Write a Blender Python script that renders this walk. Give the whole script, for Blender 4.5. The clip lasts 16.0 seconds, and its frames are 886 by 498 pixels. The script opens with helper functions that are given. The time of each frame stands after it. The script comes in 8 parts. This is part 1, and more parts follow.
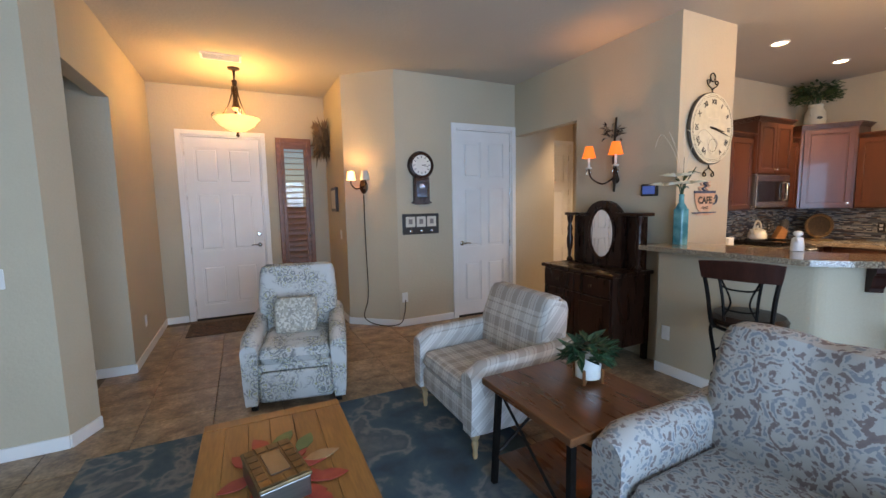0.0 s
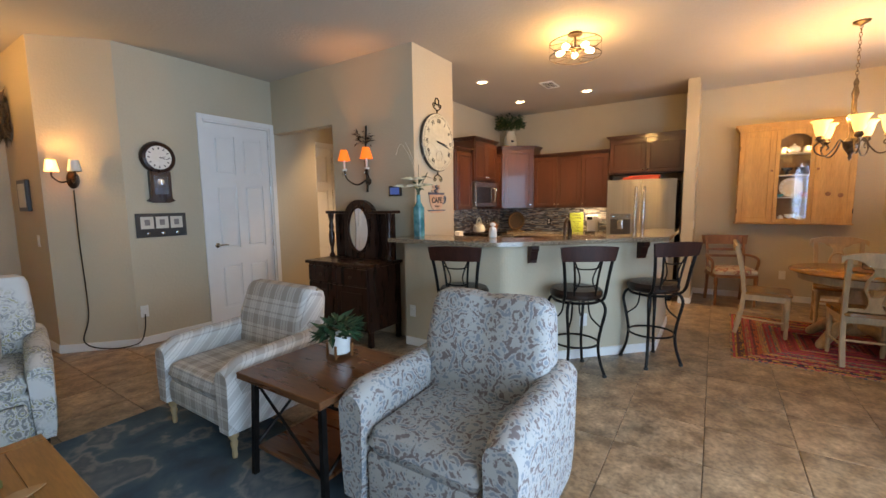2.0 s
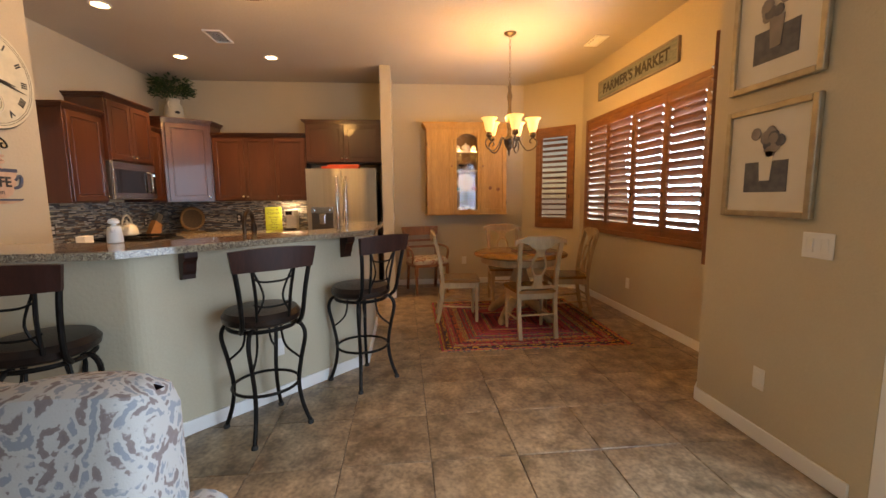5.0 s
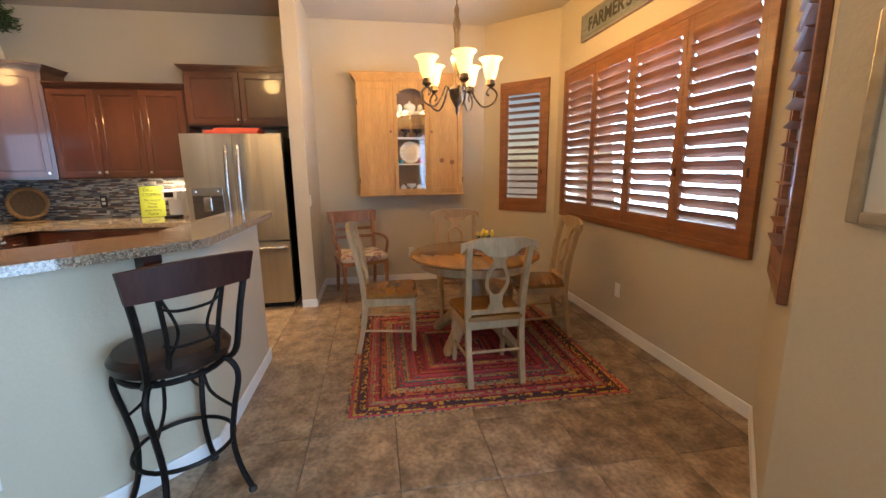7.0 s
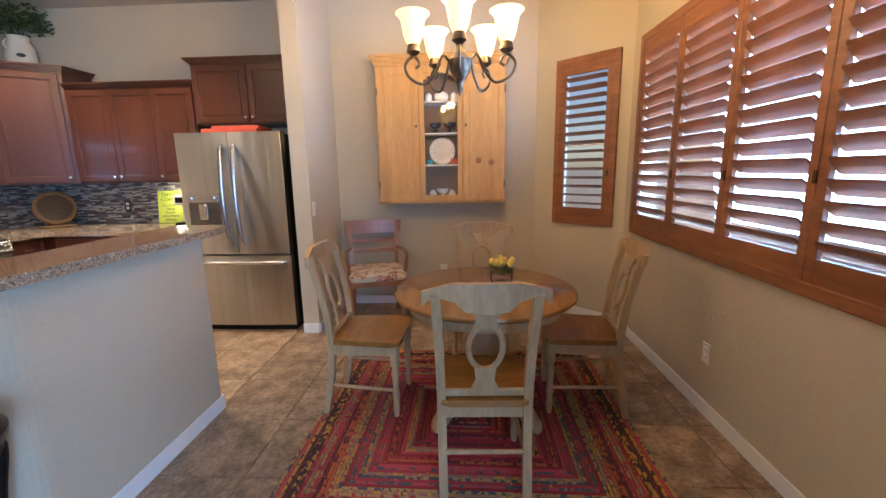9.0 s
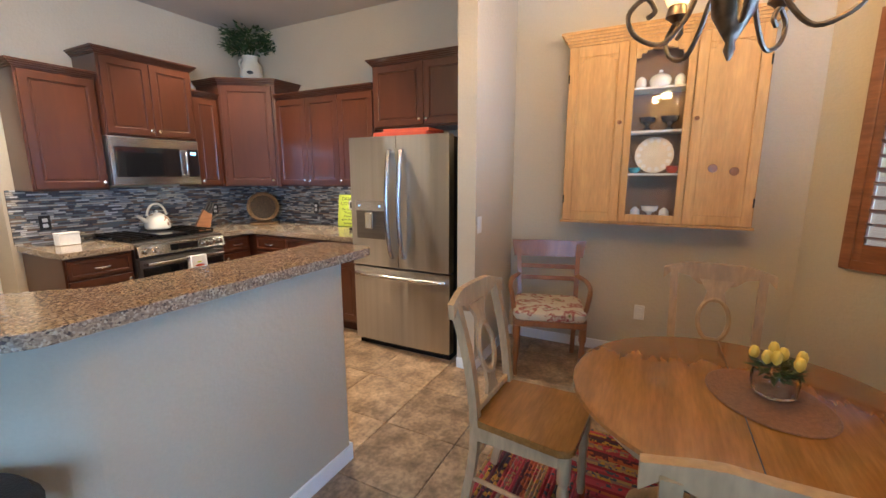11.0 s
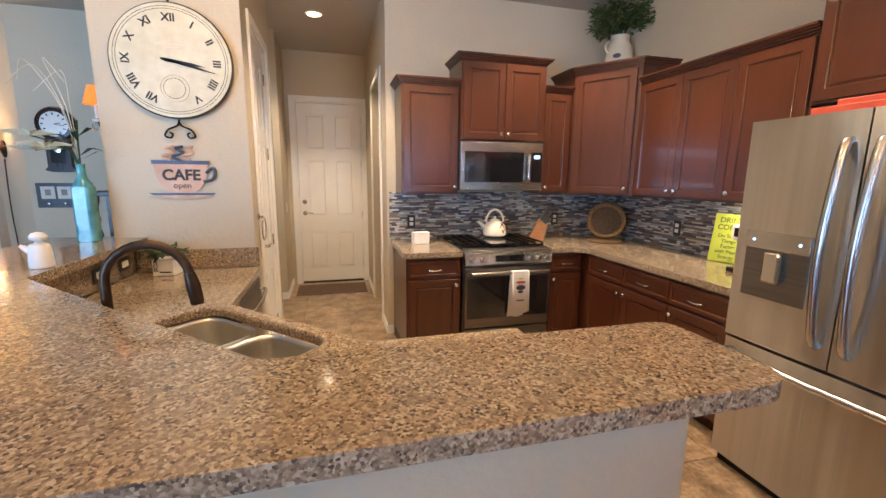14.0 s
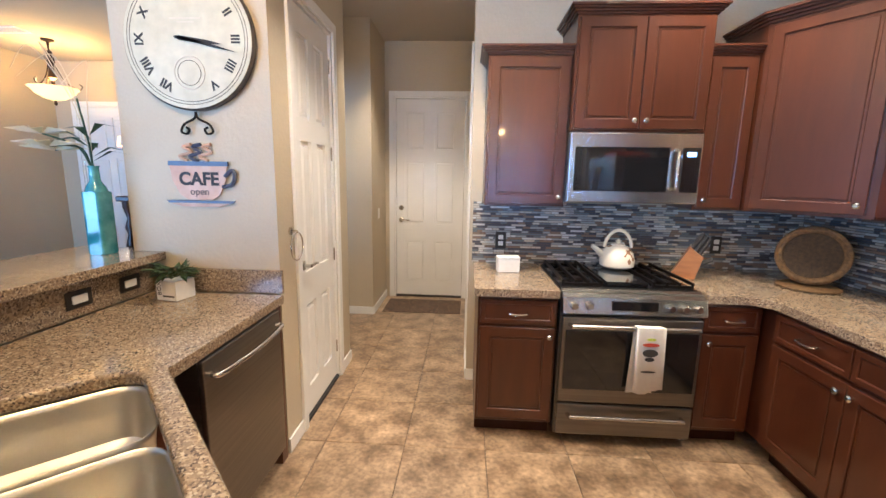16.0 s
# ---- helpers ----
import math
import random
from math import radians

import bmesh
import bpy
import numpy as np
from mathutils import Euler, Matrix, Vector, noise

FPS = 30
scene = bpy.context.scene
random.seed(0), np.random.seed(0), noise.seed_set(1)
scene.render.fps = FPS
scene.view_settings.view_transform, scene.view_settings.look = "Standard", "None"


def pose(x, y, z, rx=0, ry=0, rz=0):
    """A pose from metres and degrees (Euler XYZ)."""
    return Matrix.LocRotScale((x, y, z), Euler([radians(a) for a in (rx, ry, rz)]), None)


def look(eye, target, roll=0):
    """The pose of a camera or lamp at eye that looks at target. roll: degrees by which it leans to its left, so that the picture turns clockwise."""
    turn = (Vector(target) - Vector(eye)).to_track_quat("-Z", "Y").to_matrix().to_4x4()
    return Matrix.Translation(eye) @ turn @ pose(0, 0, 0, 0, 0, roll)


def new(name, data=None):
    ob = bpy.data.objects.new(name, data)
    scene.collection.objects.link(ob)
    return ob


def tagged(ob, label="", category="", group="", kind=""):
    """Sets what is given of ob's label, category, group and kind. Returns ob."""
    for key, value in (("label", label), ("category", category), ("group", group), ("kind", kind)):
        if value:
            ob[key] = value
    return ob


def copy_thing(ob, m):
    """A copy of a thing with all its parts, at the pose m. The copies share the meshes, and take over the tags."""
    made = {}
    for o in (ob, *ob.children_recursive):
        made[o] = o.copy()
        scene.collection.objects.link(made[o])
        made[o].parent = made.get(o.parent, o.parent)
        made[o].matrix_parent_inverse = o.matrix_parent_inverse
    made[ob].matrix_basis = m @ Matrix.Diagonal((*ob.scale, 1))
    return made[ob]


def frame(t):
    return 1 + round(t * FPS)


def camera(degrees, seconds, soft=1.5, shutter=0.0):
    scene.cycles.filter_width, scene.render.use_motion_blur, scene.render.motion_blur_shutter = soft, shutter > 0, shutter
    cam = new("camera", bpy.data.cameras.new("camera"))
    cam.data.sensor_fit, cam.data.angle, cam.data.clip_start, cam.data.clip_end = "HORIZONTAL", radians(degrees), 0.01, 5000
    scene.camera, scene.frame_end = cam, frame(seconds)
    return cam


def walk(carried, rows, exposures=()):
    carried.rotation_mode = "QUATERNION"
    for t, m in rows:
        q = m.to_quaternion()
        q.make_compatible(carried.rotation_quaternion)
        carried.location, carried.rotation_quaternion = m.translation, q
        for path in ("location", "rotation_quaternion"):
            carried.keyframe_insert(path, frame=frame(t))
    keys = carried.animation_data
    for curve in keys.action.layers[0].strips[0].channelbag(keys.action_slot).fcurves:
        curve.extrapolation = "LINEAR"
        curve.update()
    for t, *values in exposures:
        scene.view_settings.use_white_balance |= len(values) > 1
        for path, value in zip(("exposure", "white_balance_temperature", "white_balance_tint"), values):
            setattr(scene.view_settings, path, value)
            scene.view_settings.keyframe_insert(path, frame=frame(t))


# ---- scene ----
cam = camera(94.3, 16.0)
PATH = [
    (0, (0.808, 0.959, 1.48), (1.678, 2.747, 1.267), -1.1),
    (0.5, (0.803, 0.876, 1.453), (1.917, 2.523, 1.239), -1.0),
    (1, (0.767, 0.77, 1.455), (2.102, 2.243, 1.232), -0.9),
    (1.5, (0.75, 0.709, 1.458), (2.265, 1.994, 1.232), -0.8),
    (2, (0.759, 0.683, 1.441), (2.417, 1.778, 1.221), -0.8),
    (2.5, (0.762, 0.67, 1.426), (2.535, 1.571, 1.207), -0.7),
    (3, (0.845, 0.656, 1.41), (2.707, 1.353, 1.187), -0.6),
    (3.5, (1.036, 0.668, 1.394), (2.967, 1.141, 1.171), -0.6),
    (4, (1.223, 0.697, 1.403), (3.197, 0.927, 1.177), -0.5),
    (4.5, (1.455, 0.763, 1.378), (3.442, 0.76, 1.148), -0.6),
    (5, (1.767, 0.786, 1.346), (3.743, 0.599, 1.102), -0.6),
    (5.2, (1.897, 0.772, 1.337), (3.866, 0.525, 1.084), -0.6),
    (7.3, (3.223, 0.159, 1.405), (5.16, -0.144, 1.008), -0.8),
    (7.5, (3.322, 0.083, 1.405), (5.263, -0.19, 1.008), -0.8),
    (8, (3.539, -0.127, 1.406), (5.493, -0.293, 1.01), -0.8),
    (8.2, (3.613, -0.206, 1.396), (5.572, -0.317, 1.005), -0.9),
    (10.3, (4.4, -0.43, 1.444), (6.29, 0.11, 1.075), -0.4),
    (10.5, (4.472, -0.363, 1.449), (6.335, 0.268, 1.081), -0.3),
    (11, (4.652, -0.203, 1.459), (6.401, 0.699, 1.102), -0.1),
    (11.5, (4.817, -0.081, 1.469), (6.363, 1.137, 1.115), 0.0),
    (12, (4.898, 0.005, 1.463), (6.178, 1.502, 1.117), 0.1),
    (12.5, (4.923, 0.071, 1.455), (5.925, 1.768, 1.111), 0.4),
    (13, (4.997, 0.145, 1.477), (5.762, 1.96, 1.128), 0.4),
    (13.5, (5.142, 0.326, 1.495), (5.761, 2.192, 1.145), 0.3),
    (14, (5.429, 0.489, 1.483), (5.943, 2.391, 1.137), 0.6),
    (14.5, (5.612, 0.711, 1.497), (6.074, 2.626, 1.152), 0.5),
    (15, (5.74, 0.964, 1.497), (6.103, 2.9, 1.154), 0.5),
    (15.5, (5.835, 1.188, 1.528), (6.019, 3.15, 1.186), 0.7),
    (16, (5.887, 1.314, 1.504), (5.775, 3.281, 1.162), 1.0),
]
EXPOSURES = [(0, 0.14, 8000, 18), (2.5, -0.02, 9100, 18), (3.5, -0.17, 8900, 19), (5.2, -0.18, 11300, 25), (7.3, 0.42, 6900, 14), (8.2, 0.48, 5900, 13), (11.0, 0.46, 6100, 10), (12.5, 0.52, 6300, 12), (14.0, 0.44, 6700, 14), (15.0, 0.46, 6200, 12), (16.0, 0.58, 5800, 11)]
walk(cam, [(t, look(eye, target, roll)) for t, eye, target, roll in PATH], EXPOSURES)

# ---- world, sun and large lights ----
world = bpy.data.worlds.new("sky")
scene.world = world
world.use_nodes = True
wn = world.node_tree.nodes
sky = wn.new("ShaderNodeTexSky")
sky.sky_type, sky.sun_disc = "NISHITA", False
sky.sun_elevation, sky.sun_rotation = radians(52), radians(150)
world.node_tree.links.new(sky.outputs[0], wn["Background"].inputs[0])
wn["Background"].inputs[1].default_value = 0.06


def lamp(name, kind, where, watts, colour, size=0.1, target=None, size_y=None, spot=None):
    d = bpy.data.lights.new(name, kind)
    d.energy, d.color = watts, colour
    if kind == "AREA":
        d.size = size
        if size_y:
            d.shape, d.size_y = "RECTANGLE", size_y
    elif kind == "SUN":
        d.angle = size
    else:
        d.shadow_soft_size = size
    if spot:
        d.spot_size, d.spot_blend = radians(spot), 0.6
    ob = new(name, d)
    ob.matrix_world = look(where, target) if target else pose(*where)
    return ob


DAY, WARM, AMBER = (0.29, 0.565, 1.0), (1.0, 0.65, 0.27), (1.0, 0.46, 0.14)
lamp("sun", "SUN", (2, -8, 10), 2.0, (1.0, 0.94, 0.85), radians(0.5), (2 - 0.30, -8 + 0.53, 10 - 0.79))
lamp("patio_daylight", "AREA", (1.3, -1.20, 1.25), 310, DAY, 3.6, (1.3, 2.0, 1.15), 2.3)
lamp("bay_daylight", "AREA", (6.17, -2.45, 1.75), 340, DAY, 2.8, (6.17, 2.0, 1.2), 1.6)

# ---- materials ----


def surf(name, c1, c2=None, scale=8.0, rough=0.6, metal=0.0, bump=0.0, bump_scale=60.0, fine=None, lo=0.35, hi=0.65, spread=0.0, stretch=(1, 1, 1), coat=0.0, island=False, world_space=False):
    """Two colours mixed by noise at one scale, a finer grain over it, and bump."""
    m = bpy.data.materials.new(name)
    m.use_nodes = True
    nt = m.node_tree
    n, ln = nt.nodes, nt.links
    b = n["Principled BSDF"]
    b.inputs["Roughness"].default_value, b.inputs["Metallic"].default_value = rough, metal
    b.inputs["Coat Weight"].default_value = coat
    b.inputs["Base Color"].default_value = (*c1, 1)
    tc, mp = n.new("ShaderNodeTexCoord"), n.new("ShaderNodeMapping")
    mp.inputs["Scale"].default_value = stretch
    if world_space:
        where, rnd_, ad = n.new("ShaderNodeNewGeometry"), n.new("ShaderNodeObjectInfo"), n.new("ShaderNodeVectorMath")
        ad.operation = "MULTIPLY_ADD"
        ad.inputs[1].default_value = (1, 1, 1)
        sc = n.new("ShaderNodeVectorMath")
        sc.operation, sc.inputs[1].default_value = "SCALE", (7, 7, 7)
        sc.inputs["Scale"].default_value = 9.0
        cmb = n.new("ShaderNodeCombineXYZ")
        for k_ in range(3):
            ln.new(rnd_.outputs["Random"], cmb.inputs[k_])
        ln.new(cmb.outputs[0], sc.inputs[0])
        ln.new(where.outputs["Position"], ad.inputs[0])
        ln.new(sc.outputs[0], ad.inputs[2])
        ln.new(ad.outputs[0], mp.inputs["Vector"])
    else:
        ln.new(tc.outputs["Object"], mp.inputs["Vector"])
    vec = mp.outputs["Vector"]
    col = None
    if c2:
        noi, ramp = n.new("ShaderNodeTexNoise"), n.new("ShaderNodeValToRGB")
        noi.inputs["Scale"].default_value, noi.inputs["Detail"].default_value = scale, 6
        ln.new(vec, noi.inputs["Vector"])
        e = ramp.color_ramp.elements
        e[0].position, e[0].color, e[1].position, e[1].color = lo, (*c1, 1), hi, (*c2, 1)
        ln.new(noi.outputs["Fac"], ramp.inputs["Fac"])
        col = ramp.outputs["Color"]
        rr = n.new("ShaderNodeMapRange")
        rr.inputs["To Min"].default_value, rr.inputs["To Max"].default_value = rough * 0.85, min(1, rough * 1.15)
        ln.new(noi.outputs["Fac"], rr.inputs["Value"])
        ln.new(rr.outputs["Result"], b.inputs["Roughness"])
    if fine:
        fn, fr, mx = n.new("ShaderNodeTexNoise"), n.new("ShaderNodeMapRange"), n.new("ShaderNodeMixRGB")
        fn.inputs["Scale"].default_value, fn.inputs["Detail"].default_value = fine[0], 3
        ln.new(vec, fn.inputs["Vector"])
        fr.inputs["From Min"].default_value, fr.inputs["From Max"].default_value = 0.3, 0.7
        fr.inputs["To Min"].default_value, fr.inputs["To Max"].default_value = 1 - fine[1], 1 + fine[1]
        ln.new(fn.outputs["Fac"], fr.inputs["Value"])
        mx.blend_type, mx.inputs[0].default_value = "MULTIPLY", 1
        if col:
            ln.new(col, mx.inputs[1])
        else:
            mx.inputs[1].default_value = (*c1, 1)
        ln.new(fr.outputs["Result"], mx.inputs[2])
        col = mx.outputs[0]
    if spread:
        src = n.new("ShaderNodeNewGeometry" if island else "ShaderNodeObjectInfo")
        sr, mx = n.new("ShaderNodeMapRange"), n.new("ShaderNodeMixRGB")
        sr.inputs["To Min"].default_value, sr.inputs["To Max"].default_value = 1 - spread, 1 + spread
        ln.new(src.outputs["Random Per Island" if island else "Random"], sr.inputs["Value"])
        mx.blend_type, mx.inputs[0].default_value = "MULTIPLY", 1
        if col:
            ln.new(col, mx.inputs[1])
        else:
            mx.inputs[1].default_value = (*c1, 1)
        ln.new(sr.outputs["Result"], mx.inputs[2])
        col = mx.outputs[0]
    if col:
        ln.new(col, b.inputs["Base Color"])
    if bump:
        bn, bp = n.new("ShaderNodeTexNoise"), n.new("ShaderNodeBump")
        bn.inputs["Scale"].default_value, bn.inputs["Detail"].default_value = bump_scale, 4
        bp.inputs["Strength"].default_value, bp.inputs["Distance"].default_value = bump, 0.01
        ln.new(vec, bn.inputs["Vector"])
        ln.new(bn.outputs["Fac"], bp.inputs["Height"])
        ln.new(bp.outputs["Normal"], b.inputs["Normal"])
    return m


def glow(name, colour, strength):
    m = bpy.data.materials.new(name)
    m.use_nodes = True
    b = m.node_tree.nodes["Principled BSDF"]
    b.inputs["Base Color"].default_value = (*colour, 1)
    b.inputs["Emission Color"].default_value = (*colour, 1)
    b.inputs["Emission Strength"].default_value = strength
    return m


def glassy(name, colour=(1, 1, 1), rough=0.02):
    m = bpy.data.materials.new(name)
    m.use_nodes = True
    b = m.node_tree.nodes["Principled BSDF"]
    b.inputs["Base Color"].default_value = (*colour, 1)
    b.inputs["Transmission Weight"].default_value, b.inputs["Roughness"].default_value, b.inputs["IOR"].default_value = 1, rough, 1.45
    return m


def ramp_mat(name, stops, scale, kind="VORONOI", rough=0.3, distort=0.0, second=None, coat=0.0, bump=0.0, freq=19):
    """Colours picked cell by cell (granite) or by warped noise (printed cloth)."""
    m = bpy.data.materials.new(name)
    m.use_nodes = True
    n, ln = m.node_tree.nodes, m.node_tree.links
    b = n["Principled BSDF"]
    b.inputs["Roughness"].default_value, b.inputs["Coat Weight"].default_value = rough, coat
    tc, ramp = n.new("ShaderNodeTexCoord"), n.new("ShaderNodeValToRGB")
    vec = tc.outputs["Object"]
    if distort:
        dn, dm = n.new("ShaderNodeTexNoise"), n.new("ShaderNodeMixRGB")
        dn.inputs["Scale"].default_value = scale * 0.6
        dm.blend_type, dm.inputs[0].default_value = "ADD", distort
        ln.new(vec, dn.inputs["Vector"])
        ln.new(vec, dm.inputs[1])
        ln.new(dn.outputs["Color"], dm.inputs[2])
        vec = dm.outputs[0]
    if kind == "VORONOI":
        tx = n.new("ShaderNodeTexVoronoi")
        tx.inputs["Scale"].default_value = scale
        ln.new(vec, tx.inputs["Vector"])
        sep = n.new("ShaderNodeSeparateColor")
        ln.new(tx.outputs["Color"], sep.inputs[0])
        fac = sep.outputs[0]
    elif kind == "RINGS":
        tx = n.new("ShaderNodeTexVoronoi")
        tx.inputs["Scale"].default_value = scale
        ln.new(vec, tx.inputs["Vector"])
        mu, si = n.new("ShaderNodeMath"), n.new("ShaderNodeMath")
        mu.operation, mu.inputs[1].default_value = "MULTIPLY", freq
        si.operation = "SINE"
        ln.new(tx.outputs["Distance"], mu.inputs[0])
        ln.new(mu.outputs[0], si.inputs[0])
        ns, ad = n.new("ShaderNodeTexNoise"), n.new("ShaderNodeMath")
        ns.inputs["Scale"].default_value, ns.inputs["Detail"].default_value = scale * 5, 2
        ad.operation = "MULTIPLY_ADD"
        ad.inputs[1].default_value, ad.inputs[2].default_value = 0.18, 0.0
        ln.new(vec, ns.inputs["Vector"])
        ln.new(si.outputs[0], ad.inputs[0])
        ln.new(ns.outputs["Fac"], ad.inputs[2])
        fac = ad.outputs[0]
    else:
        tx = n.new("ShaderNodeTexNoise")
        tx.inputs["Scale"].default_value, tx.inputs["Detail"].default_value = scale, 5
        ln.new(vec, tx.inputs["Vector"])
        fac = tx.outputs["Fac"]
    cr = ramp.color_ramp
    cr.interpolation = "CONSTANT" if kind == "VORONOI" else "LINEAR"
    while len(cr.elements) < len(stops):
        cr.elements.new(0.5)
    for e, (p, c) in zip(cr.elements, stops):
        e.position, e.color = p, (*c, 1)
    ln.new(fac, ramp.inputs["Fac"])
    col = ramp.outputs["Color"]
    if second:
        sn, sr, sm = n.new("ShaderNodeTexNoise"), n.new("ShaderNodeValToRGB"), n.new("ShaderNodeMixRGB")
        sn.inputs["Scale"].default_value, sn.inputs["Detail"].default_value = second[0], 4
        ln.new(tc.outputs["Object"], sn.inputs["Vector"])
        sr.color_ramp.elements[0].position, sr.color_ramp.elements[1].position = second[2]
        ln.new(sn.outputs["Fac"], sr.inputs["Fac"])
        ln.new(sr.outputs["Color"], sm.inputs[0])
        ln.new(col, sm.inputs[1])
        sm.inputs[2].default_value = (*second[1], 1)
        col = sm.outputs[0]
    ln.new(col, b.inputs["Base Color"])
    if bump:
        bn, bp = n.new("ShaderNodeTexNoise"), n.new("ShaderNodeBump")
        bn.inputs["Scale"].default_value = 220
        bp.inputs["Strength"].default_value, bp.inputs["Distance"].default_value = bump, 0.004
        ln.new(tc.outputs["Object"], bn.inputs["Vector"])
        ln.new(bn.outputs["Fac"], bp.inputs["Height"])
        ln.new(bp.outputs["Normal"], b.inputs["Normal"])
    return m


M_WALL = surf("wall_paint", (0.50, 0.418, 0.298), (0.54, 0.453, 0.322), 1.2, 0.75, bump=0.25, bump_scale=42, fine=(90, 0.02))
M_CEIL = surf("ceiling_paint", (0.48, 0.425, 0.35), (0.52, 0.46, 0.38), 1.0, 0.85, bump=0.3, bump_scale=35)
M_WHITE = surf("white_paint", (0.78, 0.76, 0.72), (0.82, 0.80, 0.76), 3, 0.42, bump=0.04, bump_scale=25)
M_TILE = surf("slate_tile", (0.140, 0.086, 0.050), (0.43, 0.300, 0.188), 7.5, 0.33, bump=0.25, bump_scale=14, fine=(42, 0.32), lo=0.30, hi=0.70, spread=0.11, world_space=True)
M_GROUT = surf("grout", (0.125, 0.095, 0.072), (0.18, 0.14, 0.105), 9, 0.9, bump=0.2)
M_CHERRY = surf("cherry_wood", (0.064, 0.0180, 0.0078), (0.081, 0.0232, 0.0098), 5, 0.30, bump=0.02, fine=(25, 0.05), stretch=(2, 2, 0.3), coat=0.25, spread=0.06)
# dark wood of corbels and stool backs; on toe kicks its darkness is painted shade
M_CHERRY_DARK_AND_SHADE = surf("dark_cherry_and_toe_kick_shade", (0.030, 0.009, 0.006), (0.045, 0.013, 0.008), 6, 0.45, fine=(40, 0.15), stretch=(3, 3, 0.4))
M_GRANITE = ramp_mat("granite", [(0, (0.075, 0.055, 0.045)), (0.13, (0.25, 0.18, 0.118)), (0.42, (0.38, 0.285, 0.188)), (0.72, (0.16, 0.112, 0.075)), (0.86, (0.48, 0.39, 0.28))], 185, rough=0.13, distort=0.004, second=(50, (0.24, 0.175, 0.12), (0.45, 0.75)), coat=0.3)
M_STEEL = surf("stainless_steel", (0.53, 0.51, 0.48), (0.56, 0.54, 0.51), 3, 0.24, 1.0, fine=(60, 0.015), stretch=(9, 9, 0.15))
M_FRIDGE = surf("brushed_stainless_front", (0.44, 0.415, 0.38), (0.49, 0.465, 0.43), 3, 0.30, 1.0, bump=0.8, bump_scale=1.1, fine=(60, 0.02), stretch=(7, 7, 0.12))
brushed = M_FRIDGE.node_tree.nodes["Principled BSDF"]
brushed.inputs["Anisotropic"].default_value, brushed.inputs["Anisotropic Rotation"].default_value = 0.9, 0.25
grain_way = M_FRIDGE.node_tree.nodes.new("ShaderNodeTangent")
grain_way.direction_type, grain_way.axis = "RADIAL", "Z"
M_FRIDGE.node_tree.links.new(grain_way.outputs[0], brushed.inputs["Tangent"])
M_SINK = surf("satin_sink_steel", (0.60, 0.58, 0.54), (0.63, 0.61, 0.57), 4, 0.34, 1.0, fine=(150, 0.02))
M_STEEL_DARK = surf("slate_steel", (0.17, 0.155, 0.14), (0.21, 0.19, 0.17), 6, 0.30, 0.9, fine=(120, 0.05), stretch=(0.3, 0.3, 14))
M_CHROME = surf("brushed_nickel", (0.62, 0.60, 0.56), rough=0.22, metal=1.0, fine=(80, 0.05))
M_BLACK = surf("black_glass", (0.008, 0.008, 0.009), (0.012, 0.012, 0.013), 4, 0.08, coat=0.5)
M_IRON = surf("dark_iron", (0.009, 0.007, 0.006), (0.018, 0.014, 0.012), 25, 0.45, 0.5, bump=0.1, bump_scale=120)
M_BRONZE = surf("oiled_bronze", (0.040, 0.024, 0.016), (0.085, 0.052, 0.032), 20, 0.38, 0.8, bump=0.1)
M_SHUTTER = surf("stained_shutter_wood", (0.19, 0.066, 0.024), (0.27, 0.10, 0.040), 5, 0.40, fine=(30, 0.14), stretch=(0.5, 0.5, 3), bump=0.04, spread=0.06)
M_MAPLE = surf("honey_pine", (0.46, 0.23, 0.066), (0.56, 0.30, 0.098), 3, 0.52, fine=(22, 0.12), stretch=(3, 3, 0.4), bump=0.04)
M_MAT = surf("rubber", (0.02, 0.018, 0.016), (0.03, 0.027, 0.024), 30, 0.8)
M_PLATE = surf("switch_plastic", (0.72, 0.70, 0.65), (0.75, 0.73, 0.68), 12, 0.4)
M_DARKPLATE = surf("dark_plate", (0.015, 0.012, 0.010), (0.022, 0.018, 0.015), 12, 0.35)
M_GLASS = glassy("clear_glass")
for dull in (M_IRON, M_CHERRY_DARK_AND_SHADE):
    dull.node_tree.nodes["Principled BSDF"].inputs["Specular IOR Level"].default_value = 0.22
M_GROUND = surf("gravel", (0.30, 0.25, 0.20), (0.38, 0.32, 0.25), 3, 0.95, bump=0.4, fine=(50, 0.2))
M_STUCCO = surf("patio_stucco", (0.50, 0.42, 0.33), (0.56, 0.48, 0.38), 2, 0.9, bump=0.3)

# ---- mesh helpers ----


def bmo():
    return bmesh.new()


def part(name, bm, material, parent=None, label="", smooth=False, kind=""):
    """Links a bmesh as one mesh object, under a thing or a part."""
    me = bpy.data.meshes.new(name)
    bmesh.ops.recalc_face_normals(bm, faces=bm.faces[:])
    bm.to_mesh(me)
    bm.free()
    me.materials.append(material)
    if smooth:
        for p in me.polygons:
            p.use_smooth = True
        me.set_sharp_from_angle(angle=radians(40))
    ob = new(name, me)
    if parent:
        ob.parent = parent
    if label or kind:
        tagged(ob, label=label, kind=kind)
    return ob


def thing(name, m, label, category, group="", kind=""):
    ob = new(name)
    ob.empty_display_size = 0.1
    ob.matrix_world = m
    return tagged(ob, label, category, group, kind)


